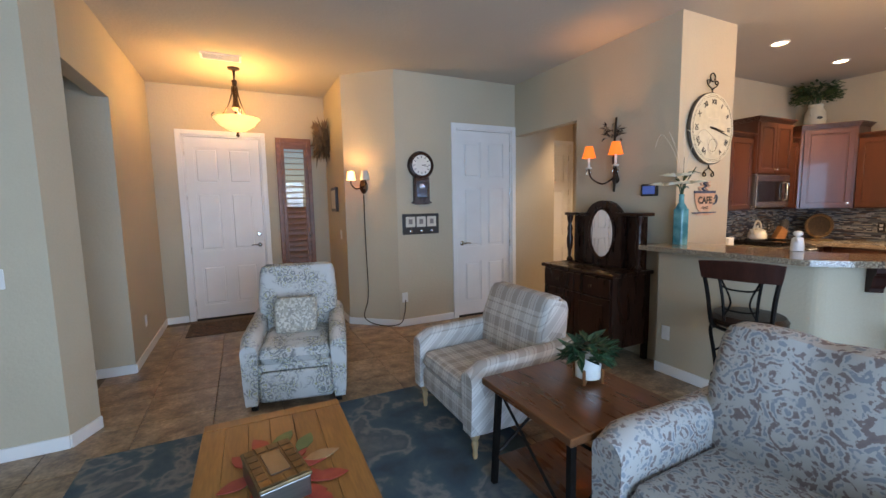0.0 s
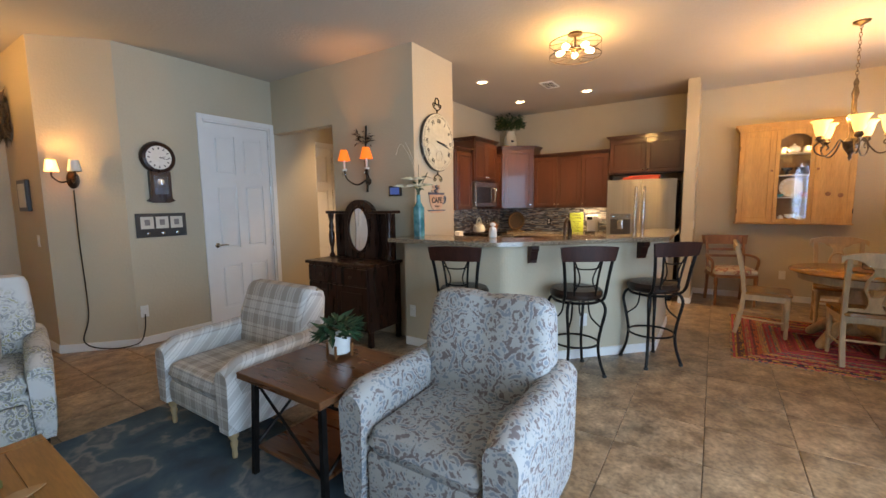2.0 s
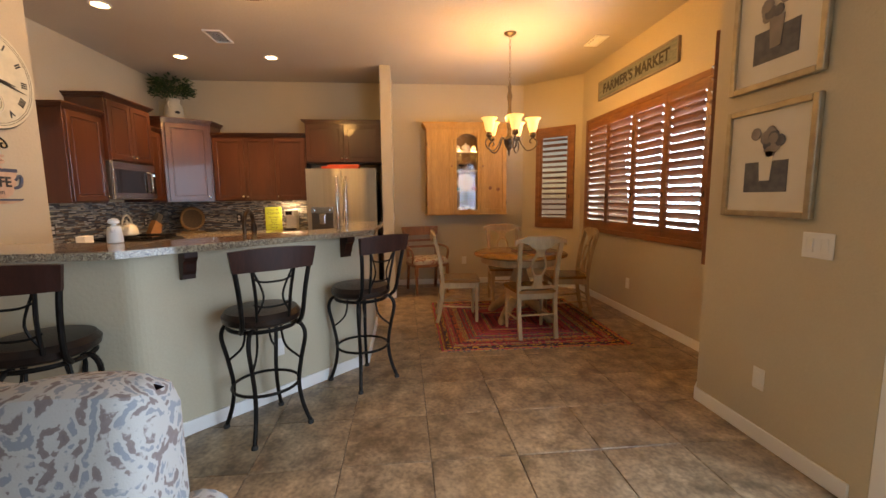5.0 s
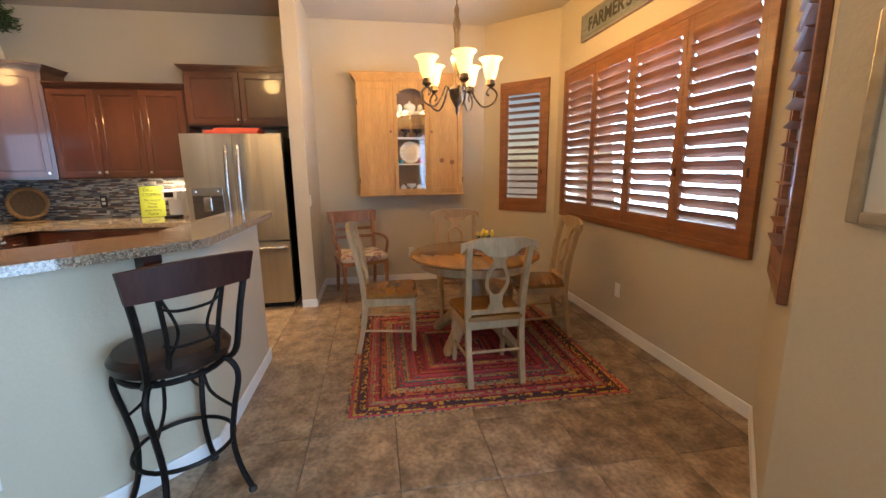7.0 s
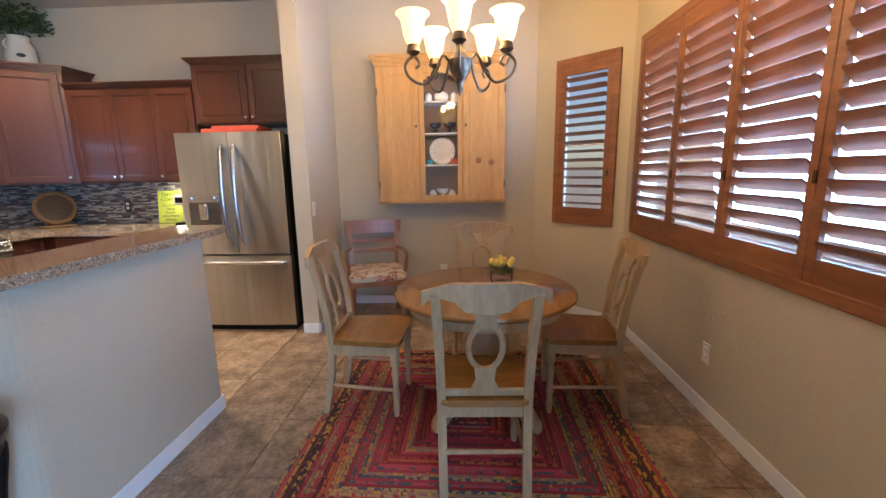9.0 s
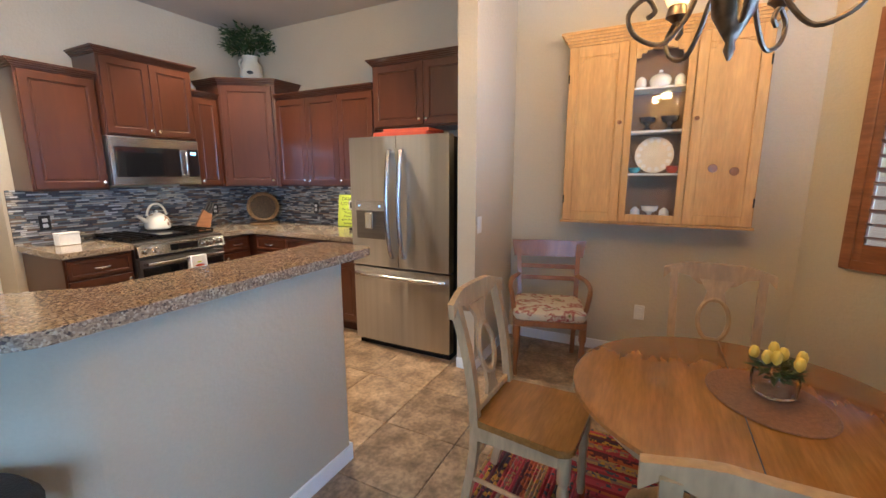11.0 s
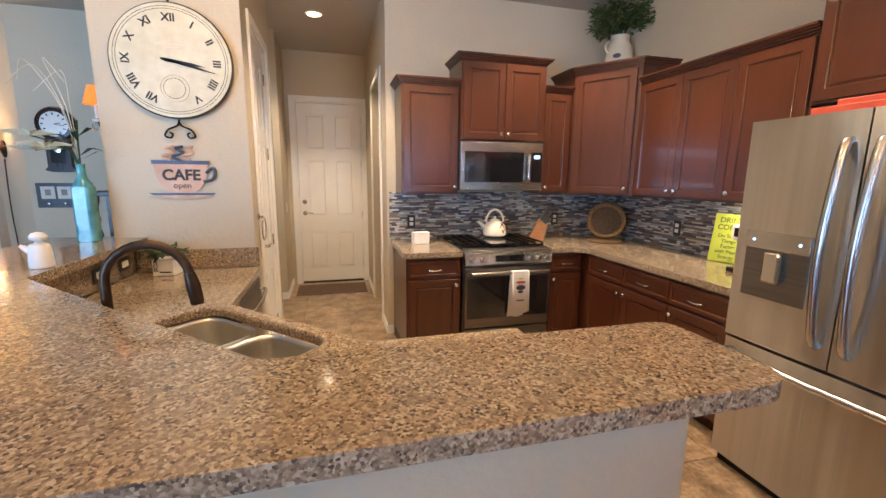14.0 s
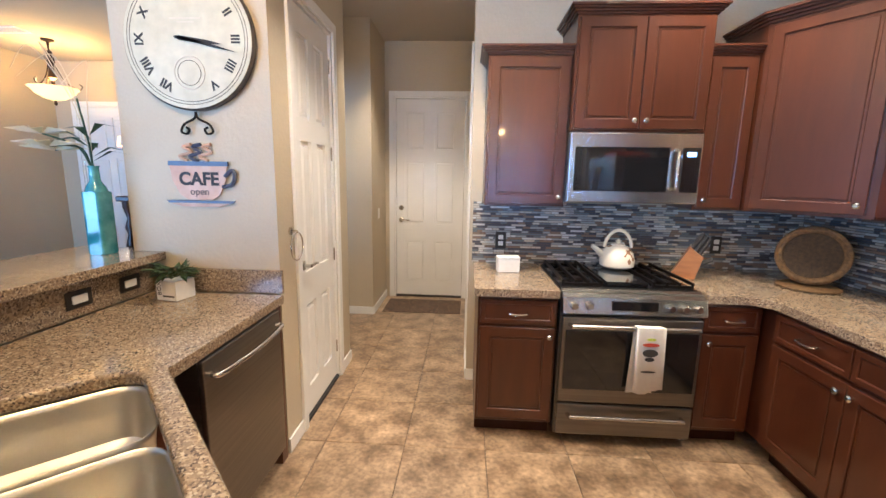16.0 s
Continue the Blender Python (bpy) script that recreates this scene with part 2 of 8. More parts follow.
def box(bm, x0, y0, z0, x1, y1, z1, bev=0.0, seg=2):
    vs = [bm.verts.new((x, y, z)) for z in (z0, z1) for y in (y0, y1) for x in (x0, x1)]
    fs = [bm.faces.new([vs[i] for i in q]) for q in ((0, 2, 3, 1), (4, 5, 7, 6), (0, 1, 5, 4), (2, 6, 7, 3), (0, 4, 6, 2), (1, 3, 7, 5))]
    if bev:
        es = {e for f in fs for e in f.edges}
        bmesh.ops.bevel(bm, geom=list(es), offset=bev, segments=seg, profile=0.5, affect="EDGES")
    return bm


def slab(bm, a, b, z0, z1, half):
    """An upright board between two plan points."""
    a, b = Vector(a), Vector(b)
    d = (b - a).normalized()
    s = Vector((-d.y, d.x)) * half
    prism(bm, [a + s, a - s, b - s, b + s], z0, z1)
    return bm


def prism(bm, pts, z0, z1, bev=0.0):
    lo = [bm.verts.new((p[0], p[1], z0)) for p in pts]
    hi = [bm.verts.new((p[0], p[1], z1)) for p in pts]
    fs = [bm.faces.new(lo[::-1]), bm.faces.new(hi)]
    k = len(pts)
    for i in range(k):
        fs.append(bm.faces.new((lo[i], lo[(i + 1) % k], hi[(i + 1) % k], hi[i])))
    if bev:
        es = {e for f in fs[:2] for e in f.edges}
        bmesh.ops.bevel(bm, geom=list(es), offset=bev, segments=3, profile=0.5, affect="EDGES")
    return bm


def tube(bm, pts, r, seg=8, closed=False):
    """A round bar along points; r may be one radius or one a point."""
    pts = [Vector(p) for p in pts]
    k = len(pts)
    rad = r if isinstance(r, (list, tuple)) else [r] * k
    rings, up = [], None
    for i, p in enumerate(pts):
        if closed:
            t = pts[(i + 1) % k] - pts[i - 1]
        else:
            t = pts[min(i + 1, k - 1)] - pts[max(i - 1, 0)]
        t.normalize()
        if up is None:
            up = Vector((0, 0, 1)) if abs(t.z) < 0.9 else Vector((1, 0, 0))
        u = t.cross(up)
        if u.length < 1e-4:
            u = t.orthogonal()
        u.normalize()
        v = u.cross(t).normalized()
        up = v
        rings.append([bm.verts.new(p + (u * math.cos(a) + v * math.sin(a)) * rad[i]) for a in (2 * math.pi * j / seg for j in range(seg))])
    for i in range(k if closed else k - 1):
        a, b = rings[i], rings[(i + 1) % k]
        for j in range(seg):
            bm.faces.new((a[j], a[(j + 1) % seg], b[(j + 1) % seg], b[j]))
    if not closed:
        bm.faces.new(rings[0][::-1])
        bm.faces.new(rings[-1])
    return bm


def lathe(bm, prof, seg=20, c=(0, 0, 0), ax="z"):
    """A turned shape from (radius, height) pairs."""
    rings = []
    for r, h in prof:
        ring = []
        for j in range(seg):
            a = 2 * math.pi * j / seg
            x, y = r * math.cos(a), r * math.sin(a)
            q = (x, y, h) if ax == "z" else (h, x, y) if ax == "x" else (x, h, y)
            ring.append(bm.verts.new((c[0] + q[0], c[1] + q[1], c[2] + q[2])))
        rings.append(ring)
    for a, b in zip(rings, rings[1:]):
        for j in range(seg):
            bm.faces.new((a[j], a[(j + 1) % seg], b[(j + 1) % seg], b[j]))
    bm.faces.new(rings[0][::-1])
    bm.faces.new(rings[-1])
    return bm


def arc(c, r, a0, a1, k, plane="xz", ry=None):
    """Points along an arc in a plane."""
    out = []
    for i in range(k + 1):
        a = radians(a0 + (a1 - a0) * i / k)
        u, v = r * math.cos(a), (ry or r) * math.sin(a)
        d = {"xz": (u, 0, v), "yz": (0, u, v), "xy": (u, v, 0)}[plane]
        out.append((c[0] + d[0], c[1] + d[1], c[2] + d[2]))
    return out


def curl(pts, k=6):
    """A smooth run of points through the given ones."""
    pts = [Vector(p) for p in pts]
    out = []
    for i in range(len(pts) - 1):
        p0, p1, p2, p3 = pts[max(i - 1, 0)], pts[i], pts[i + 1], pts[min(i + 2, len(pts) - 1)]
        for j in range(k):
            t = j / k
            out.append(0.5 * ((2 * p1) + (p2 - p0) * t + (2 * p0 - 5 * p1 + 4 * p2 - p3) * t * t + (3 * p1 - p0 - 3 * p2 + p3) * t ** 3))
    out.append(pts[-1])
    return out


def facing(x, y, z, deg):
    """A thing whose front (its own -y) looks along the plan angle deg: 0 is +x, 90 is +y."""
    return pose(x, y, z, 0, 0, deg + 90)


# ---- the shell ----
CEIL = 3.05


def wall(name, p0, p1, out, holes=(), z0=0.0, z1=CEIL, label="tan painted textured plaster wall"):
    """A wall whose room face runs p0 to p1, with thickness out (a plan vector) and openings (s0, s1, z0, z1) along it."""
    a, b, o = Vector(p0), Vector(p1), Vector(out)
    ln = (b - a).length
    d = (b - a) / ln
    bm = bmo()

    def piece(s0, s1, za, zb):
        if s1 - s0 > 1e-4 and zb - za > 1e-4:
            prism(bm, [a + d * s0, a + d * s1, a + d * s1 + o, a + d * s0 + o], za, zb)
    s = 0.0
    for s0, s1, za, zb in sorted(holes):
        piece(s, s0, z0, z1)
        piece(s0, s1, z0, za)
        piece(s0, s1, zb, z1)
        s = s1
    piece(s, ln, z0, z1)
    return tagged(part(name, bm, M_WALL), label, "wall", kind="structure")


T = 0.14
W = {}
W["south"] = wall("wall_south", (-2.2, -1.13), (4.20, -1.13), (0, -T), [(1.7, 5.38, 0.0, 2.42)])
W["bay_west"] = wall("wall_bay_west", (4.20, -1.13), (4.83, -1.75), (-0.10, -0.10), [(0.15, 0.67, 0.95, 2.31)])
W["bay_south"] = wall("wall_bay_south", (4.83, -1.75), (7.51, -1.75), (0, -T), [(0.18, 2.42, 0.95, 2.31)])
W["bay_east"] = wall("wall_bay_east", (7.51, -1.75), (8.17, -1.09), (0.10, -0.10), [(0.15, 0.66, 0.95, 2.31)])
W["east"] = wall("wall_east", (8.17, -1.09), (8.17, 4.23), (T, 0))
W["range"] = wall("wall_range", (8.17 + T, 4.23), (5.91, 4.23), (0, 0.10))
W["hall_east"] = wall("wall_hall_east", (5.91, 4.33), (5.91, 6.36), (0.12, 0), [(0.30, 1.12, 0, 2.44)])
W["hall_north"] = wall("wall_hall_north", (6.03, 6.36), (4.76, 6.36), (0, T), [(0.17, 1.04, 0, 2.44)])
W["hall_west"] = wall("wall_hall_west", (4.88, 6.36), (4.88, 5.75), (-0.12, 0))
W["passage"] = wall("wall_passage", (4.88, 5.63), (4.31, 5.63), (0, 0.12))
W["fin"] = wall("wall_fin", (7.33, 0.92), (8.17, 0.92), (0, 0.14))
W["living_east"] = wall("wall_living_east", (4.19, 5.75), (4.19, 3.29), (0.12, 0), [(0.12, 1.265, 0, 2.38)])
W["pillar"] = wall("wall_pillar", (4.31, 3.29), (4.95, 3.29), (0, 0.10))
W["pantry_east"] = wall("wall_pantry_east", (4.95, 3.39), (4.95, 4.485), (-0.10, 0), [(0.15, 0.81, 0, 2.44)])
W["pantry_north"] = wall("wall_pantry_north", (4.31, 4.485), (4.85, 4.485), (0, -0.10))
W["clock"] = wall("wall_clock", (2.48, 5.63), (4.19, 5.63), (0, 0.12), [(0.80, 1.655, 0, 2.44)])
W["angle"] = wall("wall_angle", (1.97, 6.08), (2.48, 5.63), (0.085, 0.095))
W["entry_east"] = wall("wall_entry_east", (1.97, 7.22), (1.97, 6.08), (0.12, 0))
W["front"] = wall("wall_front", (2.09, 7.22), (-0.27, 7.22), (0, T), [(0.36, 0.77, 0.50, 2.42), (0.99, 1.92, 0, 2.44)])
W["entry_west"] = wall("wall_entry_west", (-0.15, 4.42), (-0.15, 7.22), (-0.12, 0), [(0.0, 1.05, 0, 2.45)])
W["niche"] = wall("wall_niche", (-0.44, 4.325), (-0.44, 5.59), (-0.1, 0), label="shaded back wall of the entry niche")
W["niche_side"] = wall("wall_niche_side", (-0.44, 5.47), (-0.27, 5.47), (0, 0.12))
W["chamfer"] = wall("wall_chamfer", (-0.25, 4.20), (-0.15, 4.42), (-0.12, 0.0))
W["north_west"] = wall("wall_north_west", (-2.2, 4.20), (-0.37, 4.20), (0, 0.12))
W["west"] = wall("wall_west", (-2.2, -1.27), (-2.2, 4.32), (-T, 0))

# rooms glimpsed through doorways
wall("wall_laundry", (7.2, 4.4), (7.2, 6.5), (0.1, 0))
wall("wall_laundry_north", (6.03, 6.36), (7.2, 6.36), (0, 0.1))

bm = bmo()
box(bm, -2.4, -2.05, CEIL, 8.45, 7.45, CEIL + 0.12)
tagged(part("ceiling", bm, M_CEIL), "off-white textured plaster ceiling", "ceiling", kind="structure")

bm = bmo()
box(bm, -2.34, -1.89, -0.12, 8.31, 7.36, -0.006)
floor = tagged(part("floor", bm, M_GROUT), "brown slate-look floor tiles with dark grout", "floor", kind="structure")
bm = bmo()
box(bm, -300, -300, -0.5, 300, 300, -0.13)
tagged(part("ground", bm, M_GROUND), "pale desert gravel ground outside the house", "ground", kind="structure")
bm = bmo()
box(bm, -4, -6.2, -0.13, 12, -6.0, 1.75)
tagged(part("backdrop", bm, M_STUCCO), "tan stucco garden wall beyond the windows", "garden wall", kind="structure")


def baseboard(name, pts, h=0.085):
    bm = bmo()
    for a, b in zip(pts, pts[1:]):
        a, b = Vector(a), Vector(b)
        d = (b - a).normalized()
        s = Vector((-d.y, d.x)) * 0.013
        prism(bm, [a, b, b + s, a + s], 0, h, 0.004)
    return tagged(part(name, bm, M_WHITE), "white painted baseboard along the wall", "baseboard", kind="structure")


baseboard("baseboard", [(3.25, -1.13), (4.20, -1.13), (4.83, -1.75), (7.51, -1.75), (8.17, -1.09), (8.17, 0.92), (7.33, 0.92), (7.33, 1.06)])
baseboard("baseboard", [(3.22, 5.63), (2.48, 5.63), (1.97, 6.08), (1.97, 7.22), (1.16, 7.22)])
baseboard("baseboard", [(0.10, 7.22), (-0.15, 7.22), (-0.15, 5.47), (-0.44, 5.47), (-0.44, 4.32)])
baseboard("baseboard", [(-0.15, 4.42), (-0.25, 4.20), (-2.2, 4.20)])
baseboard("baseboard", [(5.91, 5.51), (5.91, 6.36)])
baseboard("baseboard", [(4.88, 6.36), (4.88, 5.63), (4.31, 5.63)])
baseboard("baseboard", [(4.31, 4.485), (4.95, 4.485), (4.95, 4.26)])
baseboard("baseboard", [(5.98, 4.23), (5.91, 4.23), (5.91, 4.58)])
baseboard("baseboard", [(4.95, 3.48), (4.95, 3.29)])


# ---- doors ----
def door(name, m, w, h, label, panels=True, handle_side=1, deadbolt=False, hinges=True, frame_w=0.06, ajar=0.0):
    """A white six-panel door in its casing; local x across, front to -y, origin at the middle of the sill."""
    d = thing(name, m, label, "door", kind="structure")
    bm = bmo()
    for s in (-1, 1):
        box(bm, s * (w / 2) if s > 0 else -w / 2 - frame_w, -0.018, 0, w / 2 + frame_w if s > 0 else -w / 2, 0.0, h + frame_w, 0.004)
    box(bm, -w / 2, -0.018, h, w / 2, 0.0, h + frame_w, 0.004)
    for s in (-1, 1):
        box(bm, min(s * w / 2, s * (w / 2 - 0.02)), 0.0, 0, max(s * w / 2, s * (w / 2 - 0.02)), 0.11, h)
    box(bm, -w / 2, 0.0, h - 0.02, w / 2, 0.11, h)
    part("casing", bm, M_WHITE, d)
    lw = w - 0.05
    bm = bmo()
    box(bm, -lw / 2, 0.034, 0.025, lw / 2, 0.066, h - 0.025)
    st = 0.10
    pw = (lw - 3 * st) / 2
    rows = [(0.20, 0.73), (0.93, 1.70), (1.82, h - 0.16)]
    # stiles and rails stand proud of the sunk panels
    zr = [0.025] + [z for r in rows for z in r] + [h - 0.025]
    for i in range(0, len(zr), 2):
        box(bm, -lw / 2, 0.018, zr[i], lw / 2, 0.034, zr[i + 1])
    for x0 in (-lw / 2, -st / 2, lw / 2 - st):
        for z0, z1 in rows:
            box(bm, x0, 0.018, z0, x0 + st, 0.034, z1)
    leaf = part("leaf", bm, M_WHITE, d)
    for z0, z1 in rows:
        for x0 in (-lw / 2 + st, st / 2):
            bm = bmo()
            box(bm, x0 + 0.022, 0.020, z0 + 0.022, x0 + pw - 0.022, 0.040, z1 - 0.022, 0.014, 1)
            part("panel", bm, M_WHITE, leaf)
    hx = handle_side * (lw / 2 - 0.06)
    bm = bmo()
    lathe(bm, [(0.030, 0.018), (0.030, 0.008), (0.012, 0.004), (0.012, -0.035)], 16, (hx, 0, 0.98), "y")
    tube(bm, [(hx, -0.032, 0.98), (hx - handle_side * 0.05, -0.036, 0.985), (hx - handle_side * 0.11, -0.032, 0.978)], [0.011, 0.009, 0.007], 8)
    part("door_handle", bm, M_CHROME, d, "brushed nickel lever", True)
    if deadbolt:
        bm = bmo()
        lathe(bm, [(0.030, 0.018), (0.030, 0.004), (0.020, 0.0), (0.016, -0.008)], 16, (hx, 0, 1.13), "y")
        part("deadbolt", bm, M_CHROME, d, "round nickel deadbolt", True)
    for z in (0.25, 0.95, 1.65, 2.22):
        bm = bmo()
        tube(bm, [(-handle_side * (lw / 2 + 0.008), 0.012, z - 0.045), (-handle_side * (lw / 2 + 0.008), 0.012, z + 0.045)], 0.008, 8)
        part("hinge", bm, M_CHROME, d)
    bm = bmo()
    box(bm, -w / 2 + 0.02, 0.0, 0.0, w / 2 - 0.02, 0.10, 0.022)
    part("threshold", bm, M_MAT, d, "black rubber threshold")
    return d


door("door_1", pose(0.635, 7.22, 0), 0.93, 2.44, "white six-panel front door, closed, with nickel lever and deadbolt", handle_side=1, deadbolt=True)
door("door_2", pose(3.708, 5.63, 0), 0.855, 2.44, "white panel door, closed, beside the wall clock", handle_side=-1)
door("door_3", pose(5.425, 6.36, 0), 0.87, 2.44, "white six-panel door, closed, at the end of the hall", handle_side=-1, deadbolt=True)
door("door_4", pose(4.95, 3.87, 0, 0, 0, 90), 0.66, 2.44, "white narrow pantry door, closed", handle_side=-1)


def cased_opening(name, m, w, h, label):
    d = thing(name, m, label, "doorway", kind="structure")
    bm = bmo()
    box(bm, -w / 2 - 0.06, -0.018, 0, -w / 2, 0, h + 0.06, 0.004)
    part("jamb", bm, M_WHITE, d)
    bm = bmo()
    box(bm, w / 2, -0.018, 0, w / 2 + 0.06, 0, h + 0.06, 0.004)
    part("jamb", bm, M_WHITE, d)
    bm = bmo()
    box(bm, -w / 2, -0.018, h, w / 2, 0, h + 0.06, 0.004)
    part("head", bm, M_WHITE, d)
    return d


cased_opening("door_5", pose(5.91, 5.04, 0, 0, 0, -90), 0.82, 2.44, "white cased doorway to the laundry, open")


# ---- shuttered windows ----
def shutter_window(name, m, w, h, panels, label, tilt=-48, swing=None, pitch=0.078, sill=False, solid_below=None):
    """Plantation shutters in a wooden frame with glass behind; local x across, room to -y, origin at the bottom middle of the frame."""
    d = thing(name, m, label, "window", kind="structure")
    f = 0.058
    bm = bmo()
    box(bm, -w / 2, -0.035, 0, -w / 2 + f, 0.0, h, 0.005)
    part("window_frame", bm, M_SHUTTER, d)
    bm = bmo()
    box(bm, w / 2 - f, -0.035, 0, w / 2, 0.0, h, 0.005)
    part("window_frame", bm, M_SHUTTER, d)
    bm = bmo()
    box(bm, -w / 2 + f, -0.035, h - f, w / 2 - f, 0.0, h, 0.005)
    part("window_frame", bm, M_SHUTTER, d)
    bm = bmo()
    box(bm, -w / 2 + f, -0.035, 0, w / 2 - f, 0.0, f, 0.005)
    part("window_frame", bm, M_SHUTTER, d)
    pw = (w - 2 * f) / panels
    st = 0.045
    lm = {}
    for i in range(panels):
        x0 = -w / 2 + f + i * pw + 0.002
        x1 = x0 + pw - 0.004
        bm = bmo()
        box(bm, x0, -0.030, f, x0 + st, -0.004, h - f, 0.003)
        box(bm, x1 - st, -0.030, f, x1, -0.004, h - f, 0.003)
        box(bm, x0 + st, -0.030, f, x1 - st, -0.004, f + 0.10)
        box(bm, x0 + st, -0.030, h - f - 0.09, x1 - st, -0.004, h - f)
        leaf = part("shutter_panel", bm, M_SHUTTER, d)
        z0, z1 = f + 0.10, h - f - 0.09
        k = int((z1 - z0) / pitch)
        step = (z1 - z0) / k
        lw = x1 - x0 - 2 * st - 0.004
        key = round(lw, 3)
        if key not in lm:
            bm = bmo()
            n = 8
            ring = [(0.043 * math.cos(2 * math.pi * j / n), 0.0055 * math.sin(2 * math.pi * j / n)) for j in range(n)]
            ends = [[bm.verts.new((sx * lw / 2, y, z)) for y, z in ring] for sx in (-1, 1)]
            for j in range(n):
                bm.faces.new((ends[0][j], ends[0][(j + 1) % n], ends[1][(j + 1) % n], ends[1][j]))
            bm.faces.new(ends[0][::-1])
            bm.faces.new(ends[1])
            me = bpy.data.meshes.new("slat")
            bm.to_mesh(me)
            bm.free()
            me.materials.append(M_SHUTTER)
            lm[key] = me
        for j in range(k):
            s = new("slat", lm[key])
            s.parent = leaf
            zc = z0 + (j + 0.5) * step
            shut = 78 if (solid_below and zc < solid_below) else tilt
            s.matrix_basis = pose((x0 + x1) / 2, -0.017, zc, shut + 3 * math.sin(j * 2.3 + i), 0, 0)
        bm = bmo()
        box(bm, x1 - 0.012, -0.036, 0.3 * h, x1 + 0.004, -0.030, 0.3 * h + 0.05)
        part("hinge", bm, M_BRONZE, leaf)
    bm = bmo()
    box(bm, -w / 2 + 0.03, 0.085, 0.03, w / 2 - 0.03, 0.089, h - 0.03)
    g = part("pane", bm, M_GLASS, d)
    g.visible_shadow = False
    bm = bmo()
    box(bm, -w / 2 + 0.03, 0.075, h / 2 - 0.02, w / 2 - 0.03, 0.10, h / 2 + 0.02)
    part("glazing_bar", bm, M_WHITE, d)
    return d


shutter_window("window_1", pose(6.13, -1.75, 0.89, 0, 0, 180), 2.36, 1.48, 4, "wide window with four stained wooden plantation shutters")
shutter_window("window_2", pose(7.79, -1.47, 0.89, 0, 0, 225), 0.60, 1.48, 1, "narrow window with a stained wooden plantation shutter", tilt=-18)
shutter_window("window_3", pose(4.492, -1.418, 0.89, 0, 0, 135.5), 0.60, 1.48, 1, "angled bay window with a stained wooden plantation shutter", tilt=-8)
shutter_window("window_4", pose(1.525, 7.22, 0.45, 0, 0, 0), 0.47, 2.0, 1, "tall sidelight with a stained wooden plantation shutter", tilt=6, solid_below=1.03)

# the patio door whose light fills the living room
pd = thing("window_5", pose(1.34, -1.13, 0, 0, 0, 180), "white framed sliding glass patio door", "patio door", kind="structure")
for x0, x1, za, zb in ((-1.84, -1.76, 0, 2.42), (1.76, 1.84, 0, 2.42), (-0.04, 0.04, 0.08, 2.34), (-1.76, 1.76, 2.34, 2.42), (-1.76, 1.76, 0, 0.08)):
    bm = bmo()
    box(bm, x0, 0.0, za, x1, 0.06, zb, 0.004)
    part("door_frame", bm, M_WHITE, pd)

# ---- kitchen ----
M_CREAM = surf("cream_enamel", (0.70, 0.64, 0.52), (0.74, 0.69, 0.57), 8, 0.25, coat=0.3)
M_DOTS = ramp_mat("dotted_enamel", [(0, (0.72, 0.66, 0.54)), (0.80, (0.30, 0.17, 0.10)), (0.88, (0.72, 0.66, 0.54))], 42, rough=0.22, coat=0.3)
M_YELLOW = surf("lime_yellow_board", (0.44, 0.52, 0.055), (0.49, 0.57, 0.08), 6, 0.5)
M_INK = surf("dark_print_and_duct_shade", (0.03, 0.027, 0.025), rough=0.7)
M_WICKER = surf("woven_wicker", (0.10, 0.055, 0.022), (0.22, 0.125, 0.05), 60, 0.7, bump=0.5, bump_scale=90)
# copy of the wicker with the basket's inner shade put into its colour
M_WICKER_SHADED = surf("shaded_wicker_inside", (0.035, 0.022, 0.012), (0.085, 0.052, 0.026), 55, 0.8, bump=0.5, bump_scale=90)
M_CLOTH = ramp_mat("printed_tea_towel", [(0, (0.80, 0.77, 0.72)), (0.86, (0.75, 0.10, 0.05)), (0.91, (0.05, 0.05, 0.06)), (0.95, (0.80, 0.45, 0.04))], 38, rough=0.9)
M_RED = surf("red_cardboard", (0.50, 0.055, 0.025), (0.58, 0.085, 0.03), 9, 0.6)
M_LEAF = surf("leaf_green", (0.030, 0.055, 0.014), (0.068, 0.11, 0.032), 12, 0.5, spread=0.25, island=True)
M_LEAF_DARK = surf("dark_leaf", (0.012, 0.045, 0.020), (0.030, 0.085, 0.035), 14, 0.42, spread=0.25, island=True)
M_TEAL = surf("teal_glass", (0.012, 0.16, 0.19), (0.10, 0.36, 0.37), 9, 0.10, coat=0.6, lo=0.38, hi=0.62)
M_PETAL = surf("lily_petal", (0.72, 0.66, 0.42), (0.80, 0.76, 0.60), 10, 0.6)
M_STONEWARE = surf("stoneware", (0.62, 0.54, 0.40), (0.68, 0.60, 0.46), 14, 0.4)
M_WOODLT = surf("knife_block_wood", (0.26, 0.105, 0.035), (0.34, 0.145, 0.05), 10, 0.45, stretch=(1, 1, 4))
M_CARD = surf("white_card", (0.74, 0.72, 0.68), rough=0.6, fine=(40, 0.03))
M_LED = glow("blue_indicator", (0.25, 0.55, 1.0), 4.0)
M_BULB = glow("warm_bulb", (1.0, 0.72, 0.38), 26.0)
M_DIAL = surf("clock_face_cream", (0.56, 0.50, 0.345), (0.63, 0.575, 0.42), 5, 0.6, fine=(20, 0.06))
M_NAVY = surf("navy_enamel", (0.045, 0.052, 0.085), (0.07, 0.08, 0.115), 8, 0.4)
M_PEACH = surf("worn_peach_enamel", (0.50, 0.27, 0.16), (0.62, 0.41, 0.29), 9, 0.5)


